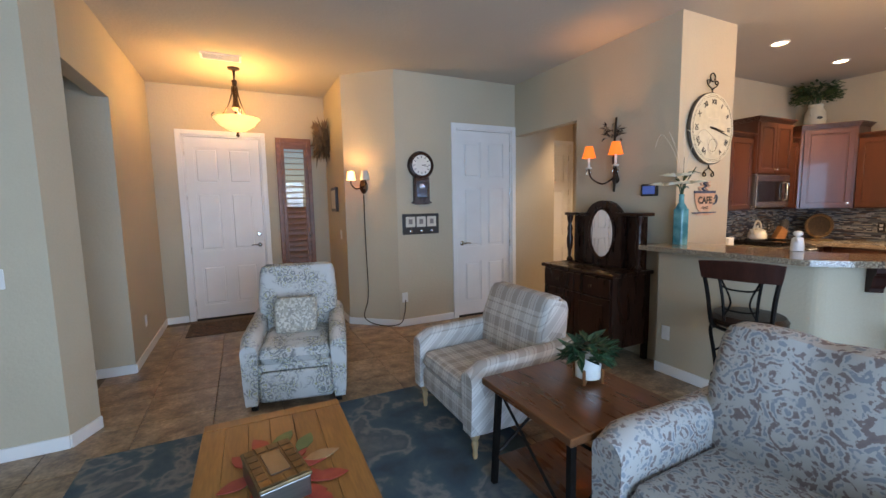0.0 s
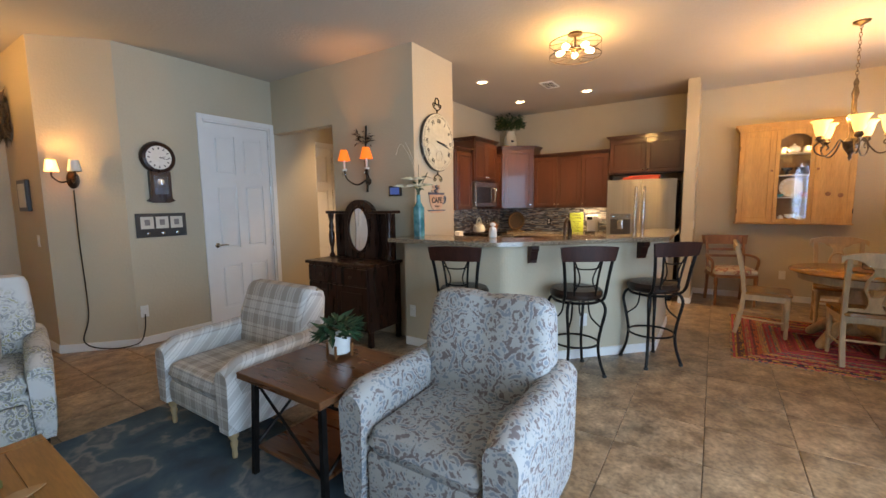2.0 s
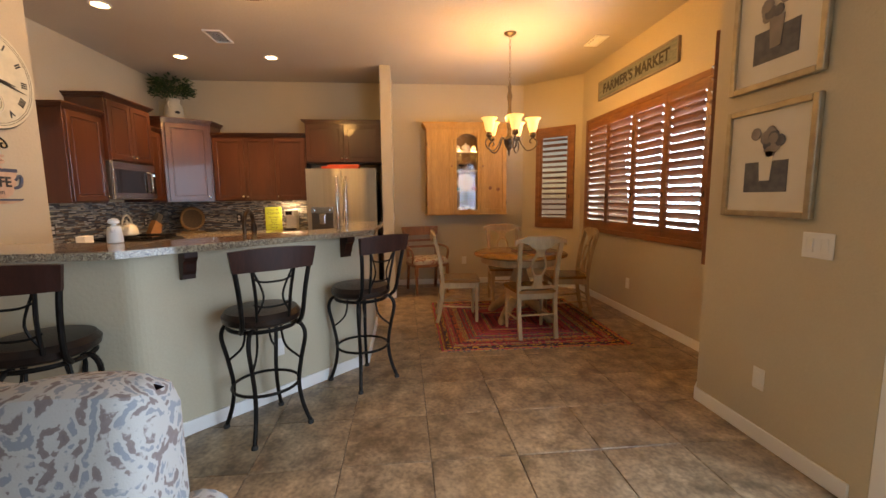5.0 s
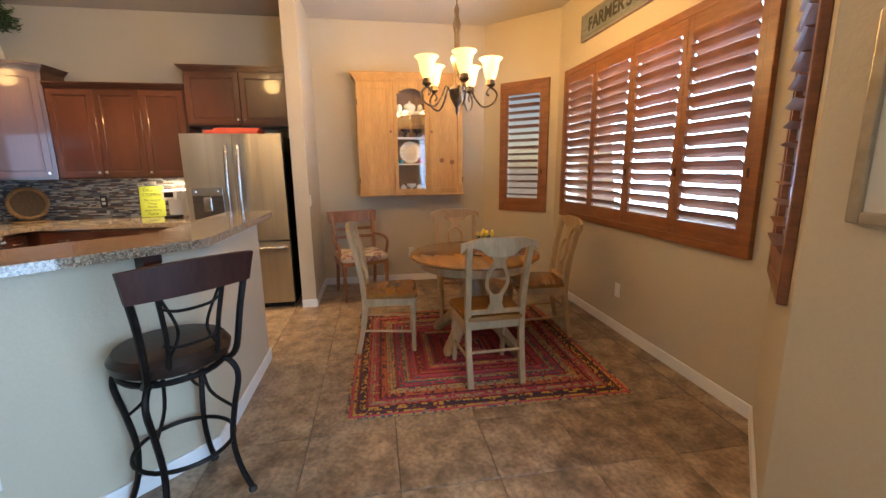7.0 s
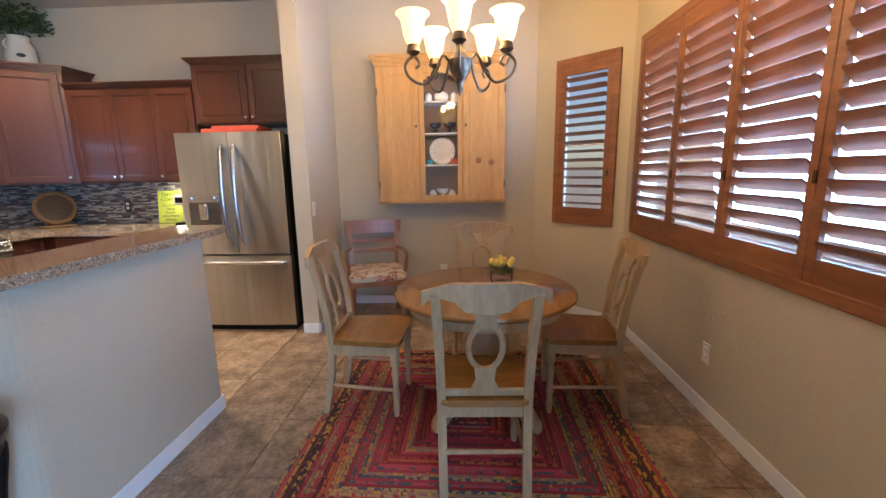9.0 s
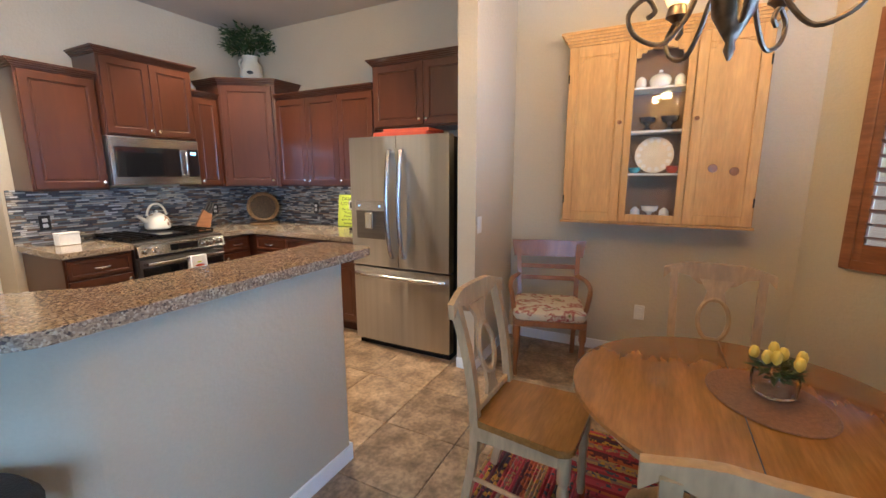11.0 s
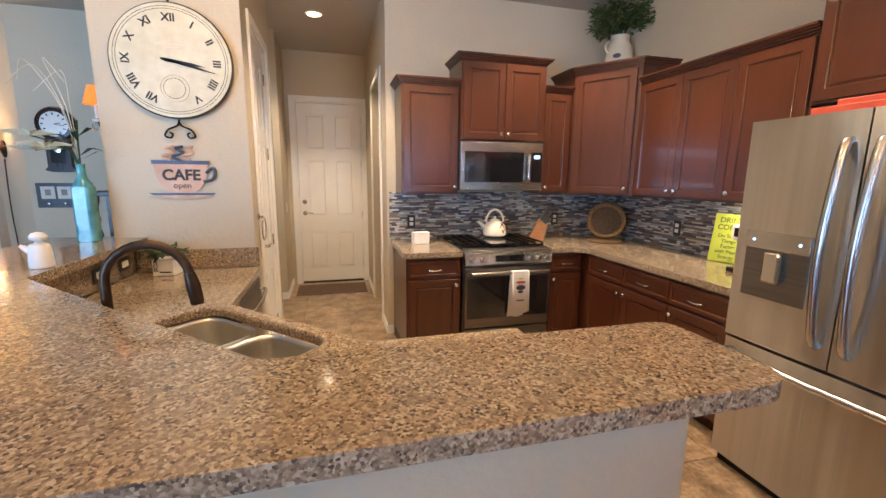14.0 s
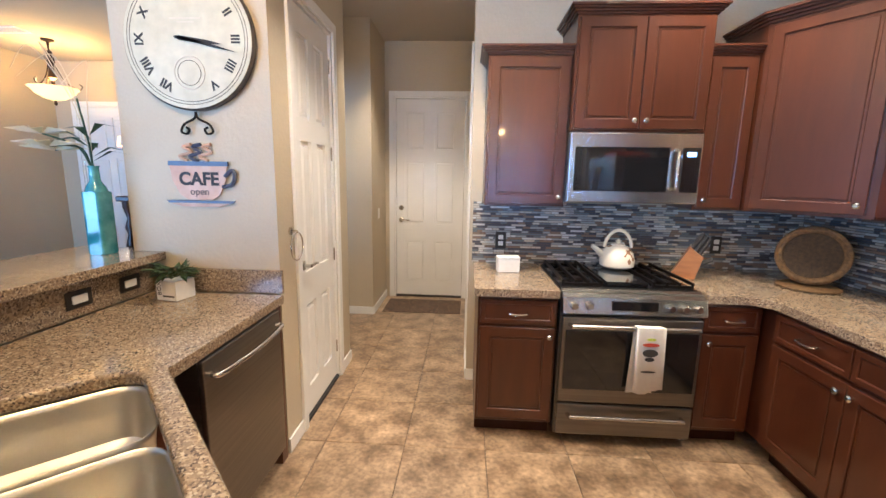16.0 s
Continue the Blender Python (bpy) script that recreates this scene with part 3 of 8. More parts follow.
def words(parent, s, size, m, material=None, depth=0.001, name="lettering", bold=0.0):
    """Raised lettering in the built-in font, centred, facing the local -y."""
    cu = bpy.data.curves.new(name, "FONT")
    cu.body, cu.size, cu.align_x, cu.align_y, cu.extrude = s, size, "CENTER", "CENTER", depth
    cu.offset = bold
    tmp = bpy.data.objects.new(name, cu)
    me = bpy.data.meshes.new_from_object(tmp)
    bpy.data.objects.remove(tmp)
    me.materials.append(material or M_INK)
    ob = new(name, me)
    ob.parent = parent
    ob.matrix_basis = m @ pose(0, 0, 0, 90, 0, 0)
    return ob


def panel_door(parent, x0, x1, z0, z1, y, knob=None, pull=False, name="door"):
    """A framed cabinet door on the local front (-y) plane y, with its sunk panel and knob."""
    g, st = 0.0025, 0.058
    x0, x1, z0, z1 = x0 + g, x1 - g, z0 + g, z1 - g
    if pull:
        st = 0.028
    bm = bmo()
    ring = [[bm.verts.new(p) for p in ((x0 + o, yy, z0 + o), (x1 - o, yy, z0 + o), (x1 - o, yy, z1 - o), (x0 + o, yy, z1 - o))] for o, yy in ((0.003, y - 0.021), (st - 0.004, y - 0.021), (st, y - 0.017), (st, y - 0.001), (0, y - 0.001), (0, y - 0.018))]
    for a, b in zip(ring, ring[1:] + ring[:1]):
        for k in range(4):
            bm.faces.new((a[k], a[(k + 1) % 4], b[(k + 1) % 4], b[k]))
    d = part(name, bm, M_CHERRY, parent)
    bm = bmo()
    box(bm, x0 + st, y - 0.012, z0 + st, x1 - st, y - 0.002, z1 - st)
    if not pull:
        box(bm, x0 + st + 0.012, y - 0.016, z0 + st + 0.012, x1 - st - 0.012, y - 0.012, z1 - st - 0.012, 0.003, 1)
    part("panel", bm, M_CHERRY, d)
    bm = bmo()
    if pull:
        xm, zm = (x0 + x1) / 2, (z0 + z1) / 2
        tube(bm, curl([(xm - 0.05, y - 0.02, zm), (xm - 0.045, y - 0.045, zm - 0.004), (xm, y - 0.05, zm - 0.008), (xm + 0.045, y - 0.045, zm - 0.004), (xm + 0.05, y - 0.02, zm)], 4), 0.0055, 8)
        part("handle", bm, M_CHROME, d, smooth=True)
    elif knob:
        kx = x0 + 0.03 if knob[0] == "l" else x1 - 0.03
        kz = z0 + 0.045 if knob[1] == "b" else z1 - 0.045
        lathe(bm, [(0.007, -0.018), (0.006, -0.032), (0.015, -0.037), (0.016, -0.043), (0.009, -0.049)], 12, (kx, y, kz), "y")
        part("knob", bm, M_CHROME, d, smooth=True)
    return d


def crown(parent, x0, x1, z, y, back, ends=(True, True)):
    bm = bmo()
    e0, e1 = (0.05 if ends[0] else 0), (0.05 if ends[1] else 0)
    for k in range(4):
        o = 0.008 + 0.012 * k
        box(bm, x0 - min(e0, o), y - o, z + 0.0125 * k, x1 + min(e1, o), back, z + 0.0125 * (k + 1))
    return part("crown_moulding", bm, M_CHERRY, parent)


def upper_cabinet(m, w, h, d, doors, label, top=True, ends=(True, True)):
    """Hung cabinet: origin at the bottom back middle, front to -y."""
    c = thing("wall_cabinet", m, label, "cabinet", "upper kitchen cabinets")
    bm = bmo()
    box(bm, -w / 2 + 0.001, -d, 0, w / 2 - 0.001, -0.004, h, 0.002, 1)
    part("body", bm, M_CHERRY, c)
    k = len(doors)
    for i, kn in enumerate(doors):
        panel_door(c, -w / 2 + 0.012 + i * (w - 0.024) / k, -w / 2 + 0.012 + (i + 1) * (w - 0.024) / k, 0.012, h - 0.012, -d, kn)
    if top:
        crown(c, -w / 2, w / 2, h, -d, -0.004, ends)
    return c


def base_cabinet(m, w, d, units, label, h=0.865, drawer=True):
    c = thing("base_cabinet", m, label, "cabinet", "lower kitchen cabinets")
    bm = bmo()
    box(bm, -w / 2 + 0.001, -d, 0.10, w / 2 - 0.001, -0.004, h, 0.002, 1)
    part("body", bm, M_CHERRY, c)
    bm = bmo()
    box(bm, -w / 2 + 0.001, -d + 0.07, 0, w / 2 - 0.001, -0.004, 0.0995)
    # shade under the cabinet front is put into the board's darker colour
    part("toe_kick", bm, M_CHERRY_DARK_AND_SHADE, c)
    k = len(units)
    for i, kn in enumerate(units):
        a, b = -w / 2 + 0.012 + i * (w - 0.024) / k, -w / 2 + 0.012 + (i + 1) * (w - 0.024) / k
        if drawer:
            panel_door(c, a, b, 0.70, h - 0.02, -d, pull=True, name="drawer")
            panel_door(c, a, b, 0.125, 0.685, -d, kn)
        else:
            panel_door(c, a, b, 0.125, h - 0.02, -d, kn)
    return c


CAB = "dark cherry wall cabinet with framed panel doors and crown moulding"
upper_cabinet(pose(6.235, 4.23, 1.34), 0.49, 0.88, 0.33, ["rb"], "dark cherry single-door wall cabinet beside the microwave")
upper_cabinet(pose(6.86, 4.23, 1.785), 0.76, 0.635, 0.38, ["rb", "lb"], "dark cherry two-door wall cabinet above the microwave")
upper_cabinet(pose(7.385, 4.23, 1.34), 0.285, 0.88, 0.33, ["lb"], "narrow dark cherry wall cabinet next to the microwave", ends=(False, False))
upper_cabinet(pose(8.17, 2.77, 1.34, 0, 0, -90), 1.26, 0.88, 0.33, ["rb", "lb", "lb"], "dark cherry three-door wall cabinet over the coffee corner", ends=(False, False))
upper_cabinet(pose(8.17, 1.60, 1.86, 0, 0, -90), 1.06, 0.54, 0.36, ["rb", "lb"], "dark cherry two-door cabinet above the refrigerator", ends=(True, False))

# the angled corner cabinet
cc = thing("corner_cabinet", pose(0, 0, 1.34), "angled dark cherry corner wall cabinet, taller than its neighbours", "cabinet", "upper kitchen cabinets")
cpts = [(7.53, 4.225), (7.53, 3.87), (7.84, 3.405), (8.165, 3.405), (8.165, 4.225)]
bm = bmo()
prism(bm, cpts, 0, 1.03)
part("body", bm, M_CHERRY, cc)
for k in range(4):
    o = 0.008 + 0.013 * k
    bm = bmo()
    prism(bm, [(7.53 - o, 4.225), (7.53 - o, 3.87 - o * 0.6), (7.84 - o * 0.6, 3.405 - o), (8.165, 3.405 - o), (8.165, 4.225)], 1.03 + 0.014 * k, 1.03 + 0.014 * (k + 1))
    part("crown_moulding", bm, M_CHERRY, cc)
cw = math.hypot(0.31, 0.465)
dholder = panel_door(cc, -cw / 2 + 0.03, cw / 2 - 0.03, 0.015, 1.015, 0, "rb")
dholder.matrix_basis = pose(7.685, 3.6375, 0, 0, 0, math.degrees(math.atan2(-0.465, 0.31)))

base_cabinet(pose(6.185, 4.23, 0), 0.445, 0.68, ["rt"], "dark cherry base cabinet with drawer beside the range")
base_cabinet(pose(7.34, 4.23, 0), 0.325, 0.68, ["lt"], "dark cherry base cabinet with drawer next to the range")
base_cabinet(pose(8.17, 2.785, 0, 0, 0, -90), 1.33, 0.66, ["rt", "lt", "lt"], "dark cherry run of base cabinets with drawers")
bm = bmo()
box(bm, 7.52, 3.46, 0.10, 8.16, 4.22, 0.865)
tagged(part("corner_cabinet", bm, M_CHERRY), "plain dark cherry corner base cabinet", "cabinet", "lower kitchen cabinets")


def plate(bm, outer, inner, z0, z1):
    """A slab with an optional hole."""
    loops = [outer] + ([inner] if inner else [])
    tops, bots = [], []
    for lp in loops:
        tops.append([bm.verts.new((x, y, z1)) for x, y in lp])
        bots.append([bm.verts.new((x, y, z0)) for x, y in lp])
    for rows in (tops, bots):
        es = []
        for r in rows:
            for i in range(len(r)):
                es.append(bm.edges.new((r[i], r[(i + 1) % len(r)])))
        bmesh.ops.triangle_fill(bm, edges=es, use_beauty=True, use_dissolve=False)
    for t, b in zip(tops, bots):
        for i in range(len(t)):
            j = (i + 1) % len(t)
            bm.faces.new((t[i], t[j], b[j], b[i]))
    return bm


def soften(pts, r, k=5):
    """Rounds the corners of a plan outline."""
    out, n = [], len(pts)
    for i in range(n):
        p0, p1, p2 = (Vector(pts[(i + d) % n]) for d in (-1, 0, 1))
        rr = r[i] if isinstance(r, (list, tuple)) else r
        if rr <= 0:
            out.append(tuple(p1))
            continue
        a, b = p1 + (p0 - p1).normalized() * rr, p1 + (p2 - p1).normalized() * rr
        for j in range(k + 1):
            t = j / k
            out.append(tuple((1 - t) ** 2 * a + 2 * t * (1 - t) * p1 + t * t * b))
    return out


def worktop(name, outer, z0, z1, label, hole=None, radii=0.0):
    o = soften(outer, radii) if radii else outer
    w = tagged(part(name, plate(bmo(), o, hole, z0, z1), M_GRANITE, smooth=False), label, "countertop")
    md = w.modifiers.new("edge", "BEVEL")
    md.width, md.segments, md.limit_method, md.angle_limit = 0.015, 4, "ANGLE", radians(50)
    return w


worktop("countertop", [(5.94, 4.226), (5.94, 3.50), (6.405, 3.50), (6.405, 4.226)], 0.866, 0.91, "brown speckled granite countertop beside the range", radii=[0, 0.03, 0, 0])
worktop("countertop", [(7.182, 4.226), (7.182, 3.50), (7.40, 3.50), (7.475, 3.42), (7.475, 2.10), (8.166, 2.10), (8.166, 4.226)], 0.866, 0.91, "brown speckled granite L-shaped countertop with appliances on it", radii=[0, 0, 0.03, 0.03, 0.02, 0, 0])

# peninsula
bm = bmo()
prism(bm, soften([(4.0, 3.289), (4.0, 2.19), (5.085, 1.105), (6.14, 1.105), (6.14, 1.35), (5.111, 1.35), (4.27, 2.191), (4.27, 3.289)], [0, 0.06, 0.06, 0.025, 0, 0, 0, 0]), 0, 1.070)
tagged(part("wall_peninsula", bm, M_WALL), "tan painted low wall carrying the breakfast bar", "wall", kind="structure")
baseboard("baseboard", [(6.14, 1.36), (6.14, 1.105), (5.085, 1.105), (4.0, 2.19), (4.0, 3.289)])
worktop("bar_counter", [(3.83, 3.37), (3.83, 2.19), (5.0, 1.015), (6.28, 1.01), (6.28, 1.35), (5.27, 1.35), (4.36, 2.26), (4.36, 3.286), (4.186, 3.286), (4.186, 3.37)], 1.071, 1.11, "brown speckled granite raised breakfast bar top", radii=[0.02, 0.06, 0.05, 0.09, 0.06, 0.02, 0.02, 0, 0, 0])
bm = bmo()
prism(bm, [(4.272, 3.286), (4.272, 2.192), (5.112, 1.352), (6.12, 1.352), (6.12, 1.372), (5.12, 1.372), (4.292, 2.2), (4.292, 3.286)], 0.911, 1.0705)
tagged(part("backsplash", bm, M_GRANITE), "granite splash behind the sink counter", "backsplash")
bm = bmo()
box(bm, 4.296, 3.268, 0.911, 4.97, 3.288, 1.03, 0.003)
tagged(part("backsplash", bm, M_GRANITE), "granite splash against the clock wall", "backsplash")


def oriented(cx, cy, deg, pts):
    c, s = math.cos(radians(deg)), math.sin(radians(deg))
    return [(cx + x * c - y * s, cy + x * s + y * c) for x, y in pts]


SX, SY, SD = 5.0, 2.035, -45
hole = oriented(SX, SY, SD, soften([(-0.365, -0.215), (0.365, -0.215), (0.365, 0.215), (-0.365, 0.215)], 0.09, 6))
worktop("sink_counter", [(4.296, 3.266), (4.98, 3.266), (4.98, 2.455), (5.545, 1.888), (6.115, 1.888), (6.115, 1.376), (5.123, 1.376), (4.296, 2.203)], 0.866, 0.91, "brown speckled granite sink counter behind the bar", hole)

sink = thing("sink", pose(SX, SY, 0.864, 0, 0, SD), "stainless steel double-bowl undermount sink", "sink")
for x0, x1, nm in ((-0.37, -0.012, "bowl"), (0.012, 0.37, "bowl")):
    bm = bmo()
    levels = [(0.0, 0.0), (-0.02, 0.004), (-0.16, 0.014), (-0.19, 0.045)]
    rings = []
    for z, ins in levels:
        q = soften([(x0 + ins, -0.22 + ins), (x1 - ins, -0.22 + ins), (x1 - ins, 0.22 - ins), (x0 + ins, 0.22 - ins)], 0.085, 6)
        rings.append([bm.verts.new((x, y, z)) for x, y in q])
    for a, b in zip(rings, rings[1:]):
        for j in range(len(a)):
            bm.faces.new((a[j], a[(j + 1) % len(a)], b[(j + 1) % len(a)], b[j]))
    bm.faces.new(rings[-1])
    bowl = part(nm, bm, M_SINK, sink, smooth=True)
    sd = bowl.modifiers.new("thickness", "SOLIDIFY")
    sd.thickness = 0.003
    bm = bmo()
    lathe(bm, [(0.045, -0.188), (0.045, -0.184), (0.030, -0.184), (0.028, -0.187)], 20, ((x0 + x1) / 2, 0, 0))
    part("drain", bm, M_IRON, sink, "dark drain opening", True)
bm = bmo()
prism(bm, oriented(0, 0, 0, [(-0.012, -0.19), (0.012, -0.19), (0.012, 0.19), (-0.012, 0.19)]), -0.05, -0.018, 0.004)
part("divider", bm, M_STEEL, sink)

fau = thing("faucet", pose(4.765, 1.90, 0.91, 0, 0, 4), "oil-rubbed bronze pull-down kitchen faucet with a high arc", "faucet")
bm = bmo()
lathe(bm, [(0.032, 0), (0.030, 0.012), (0.022, 0.02), (0.020, 0.09), (0.016, 0.10)], 18)
part("base", bm, M_BRONZE, fau, smooth=True)
bm = bmo()
tube(bm, [(0, 0, 0.09), (0, 0, 0.22)] + arc((0.112, 0, 0.25), 0.112, 180, 8, 14), 0.014, 12)
part("spout", bm, M_BRONZE, fau, smooth=True)
bm = bmo()
tube(bm, [(0.222, 0, 0.268), (0.230, 0, 0.225), (0.238, 0, 0.165)], [0.016, 0.022, 0.019], 12)
part("spray_head", bm, M_BRONZE, fau, smooth=True)
bm = bmo()
tube(bm, [(0, -0.02, 0.06), (0, -0.05, 0.075), (0.0, -0.10, 0.11)], [0.010, 0.008, 0.006], 8)
part("lever", bm, M_BRONZE, fau, smooth=True)

# corbels under the bar
for x, y, a in ((4.175, 2.011, 225), (4.94, 1.246, 225)):
    co = thing("corbel", facing(x, y, 1.070, a), "dark carved wooden corbel under the bar top", "corbel", "corbels under the bar")
    bm = bmo()
    prof = [(0, 0), (-0.092, 0), (-0.092, -0.03), (-0.086, -0.042), (-0.075, -0.05), (-0.065, -0.07), (-0.055, -0.11), (-0.042, -0.13), (-0.040, -0.155), (0, -0.16)]
    a_ = [bm.verts.new((-0.034, y_, z_)) for y_, z_ in prof]
    b_ = [bm.verts.new((0.034, y_, z_)) for y_, z_ in prof]
    bm.faces.new(a_)
    bm.faces.new(b_[::-1])
    for i in range(len(prof)):
        j = (i + 1) % len(prof)
        bm.faces.new((a_[i], a_[j], b_[j], b_[i]))
    part("bracket", bm, M_CHERRY_DARK_AND_SHADE, co)

# dishwasher and the cabinet fronts behind the bar
dw = thing("dishwasher", facing(4.96, 2.90, 0, 0), "slate-coloured dishwasher with a bar handle", "dishwasher")
bm = bmo()
box(bm, -0.30, 0.0, 0.10, 0.30, 0.58, 0.862)
part("body", bm, M_STEEL_DARK, dw)
bm = bmo()
box(bm, -0.297, -0.022, 0.11, 0.297, -0.001, 0.855, 0.006)
part("door", bm, M_STEEL_DARK, dw)
bm = bmo()
tube(bm, curl([(-0.25, -0.02, 0.79), (-0.24, -0.055, 0.79), (0, -0.068, 0.785), (0.24, -0.055, 0.79), (0.25, -0.02, 0.79)], 5), 0.011, 10)
part("handle", bm, M_STEEL, dw, smooth=True)
bm = bmo()
prism(bm, [(4.36, 2.59), (4.95, 2.59), (4.95, 2.445), (5.53, 1.868), (6.10, 1.868), (6.10, 1.38), (5.125, 1.38), (4.36, 2.21)], 0.0, 0.64)
tagged(part("sink_cabinet", bm, M_CHERRY), "dark cherry sink base cabinet behind the bar", "cabinet", "lower kitchen cabinets")
bm = bmo()
box(bm, 4.30, 3.205, 0.0, 4.955, 3.265, 0.865)
tagged(part("end_panel", bm, M_CHERRY), "dark cherry filler panel beside the dishwasher", "cabinet", "lower kitchen cabinets")

# range
ra = thing("gas_range", pose(6.793, 4.22, 0), "slate and stainless slide-in gas range with oven", "range")
bm = bmo()
box(bm, -0.378, -0.70, 0.06, 0.378, -0.01, 0.905, 0.004)
part("body", bm, M_STEEL_DARK, ra)
bm = bmo()
box(bm, -0.372, -0.738, 0.275, 0.372, -0.701, 0.775, 0.008)
od = part("oven_door", bm, M_STEEL_DARK, ra)
bm = bmo()
box(bm, -0.352, -0.742, 0.355, 0.352, -0.7385, 0.70, 0.002, 1)
part("window", bm, M_BLACK, od, "black glass oven window")
bm = bmo()
tube(bm, [(-0.33, -0.738, 0.73), (-0.33, -0.785, 0.735), (0.33, -0.785, 0.735), (0.33, -0.738, 0.73)], 0.013, 10)
part("handle", bm, M_STEEL, od, "stainless bar handle", True)
bm = bmo()
box(bm, -0.372, -0.735, 0.075, 0.372, -0.701, 0.262, 0.008)
wd = part("warming_drawer", bm, M_STEEL_DARK, ra)
bm = bmo()
tube(bm, [(-0.31, -0.735, 0.20), (-0.31, -0.775, 0.205), (0.31, -0.775, 0.205), (0.31, -0.735, 0.20)], 0.012, 10)
part("handle", bm, M_STEEL, wd, "stainless bar handle", True)
bm = bmo()
v = [bm.verts.new((x, y, z)) for x in (-0.376, 0.376) for y, z in ((-0.70, 0.785), (-0.755, 0.80), (-0.735, 0.885), (-0.66, 0.915), (-0.66, 0.79))]
bm.faces.new(v[:5])
bm.faces.new(v[5:][::-1])
for i in range(5):
    j = (i + 1) % 5
    bm.faces.new((v[i], v[j], v[5 + j], v[5 + i]))
part("control_panel", bm, M_STEEL, ra, "stainless sloped control panel")
bm = bmo()
box(bm, -0.12, -0.752, 0.82, 0.12, -0.742, 0.872, 0.002, 1)
part("display", bm, M_BLACK, ra, "black glass display")
for kx in (-0.32, -0.24, 0.18, 0.25, 0.32):
    bm = bmo()
    lathe(bm, [(0.024, 0), (0.024, -0.014), (0.018, -0.03), (0.016, -0.034)], 16, (kx, -0.748, 0.845), "y")
    part("knob", bm, M_CHROME, ra, smooth=True)
bm = bmo()
box(bm, -0.372, -0.64, 0.9055, 0.372, -0.03, 0.917, 0.003, 1)
part("cooktop", bm, M_BLACK, ra)
for gx in (-0.25, 0.25):
    bm = bmo()
    for dx in (-0.105, -0.035, 0.035, 0.105):
        box(bm, gx + dx - 0.006, -0.62, 0.935, gx + dx + 0.006, -0.06, 0.952)
    for dy in (-0.61, -0.34, -0.07):
        box(bm, gx - 0.112, dy - 0.006, 0.918, gx + 0.112, dy + 0.006, 0.9345)
    part("grate", bm, M_IRON, ra)
    for by in (-0.47, -0.2):
        bm = bmo()
        lathe(bm, [(0.05, 0.9175), (0.05, 0.926), (0.035, 0.93), (0.033, 0.934)], 16, (gx, by, 0))
        part("burner", bm, M_IRON, ra, smooth=True)
bm = bmo()
box(bm, -0.115, -0.62, 0.9175, 0.115, -0.06, 0.945, 0.006)
part("griddle", bm, M_BLACK, ra)

to = thing("tea_towel", pose(6.865, 3.433, 0.735), "white printed tea towel hung over the oven handle", "towel")
bm = bmo()
for yy, zb, w0, dx in ((-0.017, -0.33, 0.075, 0.008), (0.017, -0.37, 0.068, -0.022)):
    n = 8
    top = [bm.verts.new((-w0 + 2 * w0 * i / n + dx * 0.3, yy * 0.95 + 0.003 * math.sin(i * 1.9), 0.012)) for i in range(n + 1)]
    bot = [bm.verts.new((-w0 + 2 * w0 * i / n + dx, yy - 0.009 * abs(math.sin(i * 1.3)), zb + 0.006 * math.sin(i))) for i in range(n + 1)]
    for i in range(n):
        bm.faces.new((top[i], top[i + 1], bot[i + 1], bot[i]))
    if yy < 0:
        first = top
    else:
        for i in range(n):
            bm.faces.new((first[i], first[i + 1], top[i + 1], top[i]))
t_ = part("cloth", bm, M_CARD, to, smooth=True)
t_.modifiers.new("thickness", "SOLIDIFY").thickness = 0.003
for z, w_, h_, mt in ((-0.12, 0.05, 0.022, M_INK), (-0.155, 0.032, 0.012, M_INK), (-0.075, 0.055, 0.010, M_RED), (-0.045, 0.03, 0.008, M_YELLOW), (-0.225, 0.05, 0.006, M_INK)):
    bm = bmo()
    lathe(bm, [(w_ * 0.8, 0), (w_ * 0.8, -0.001)], 14, (0, -0.029, 0), "y")
    for vv in bm.verts:
        vv.co.z = vv.co.z / (w_ * 0.8) * h_ + z
    part("print", bm, mt, to)

# microwave
mw = thing("microwave", pose(6.857, 4.226, 1.372), "stainless over-the-range microwave with black glass door", "microwave")
bm = bmo()
box(bm, -0.379, -0.375, 0, 0.379, 0, 0.408, 0.004)
part("body", bm, M_STEEL_DARK, mw)
bm = bmo()
box(bm, -0.378, -0.40, 0.002, 0.378, -0.3755, 0.406, 0.006)
mwd = part("door", bm, M_STEEL, mw)
bm = bmo()
box(bm, -0.345, -0.404, 0.07, 0.19, -0.4005, 0.325, 0.003, 1)
part("window", bm, M_BLACK, mwd, "black glass window")
bm = bmo()
box(bm, 0.265, -0.404, 0.07, 0.365, -0.4005, 0.325, 0.003, 1)
kp = part("keypad", bm, M_BLACK, mw)
bm = bmo()
box(bm, 0.29, -0.4065, 0.275, 0.34, -0.4045, 0.30)
part("display", bm, M_LED, mw, "glowing blue clock display")
bm = bmo()
tube(bm, [(0.228, -0.40, 0.085), (0.228, -0.44, 0.095), (0.228, -0.44, 0.30), (0.228, -0.40, 0.31)], 0.013, 10)
part("handle", bm, M_STEEL, mwd, smooth=True)

# refrigerator
fr = thing("refrigerator", pose(8.12, 1.595, 0.0, 0, 0, -90), "stainless French-door refrigerator with bottom freezer and dispenser", "refrigerator")
bm = bmo()
box(bm, -0.45, -0.68, 0.03, 0.45, 0, 1.735, 0.004)
part("body", bm, M_IRON, fr, "black refrigerator case")


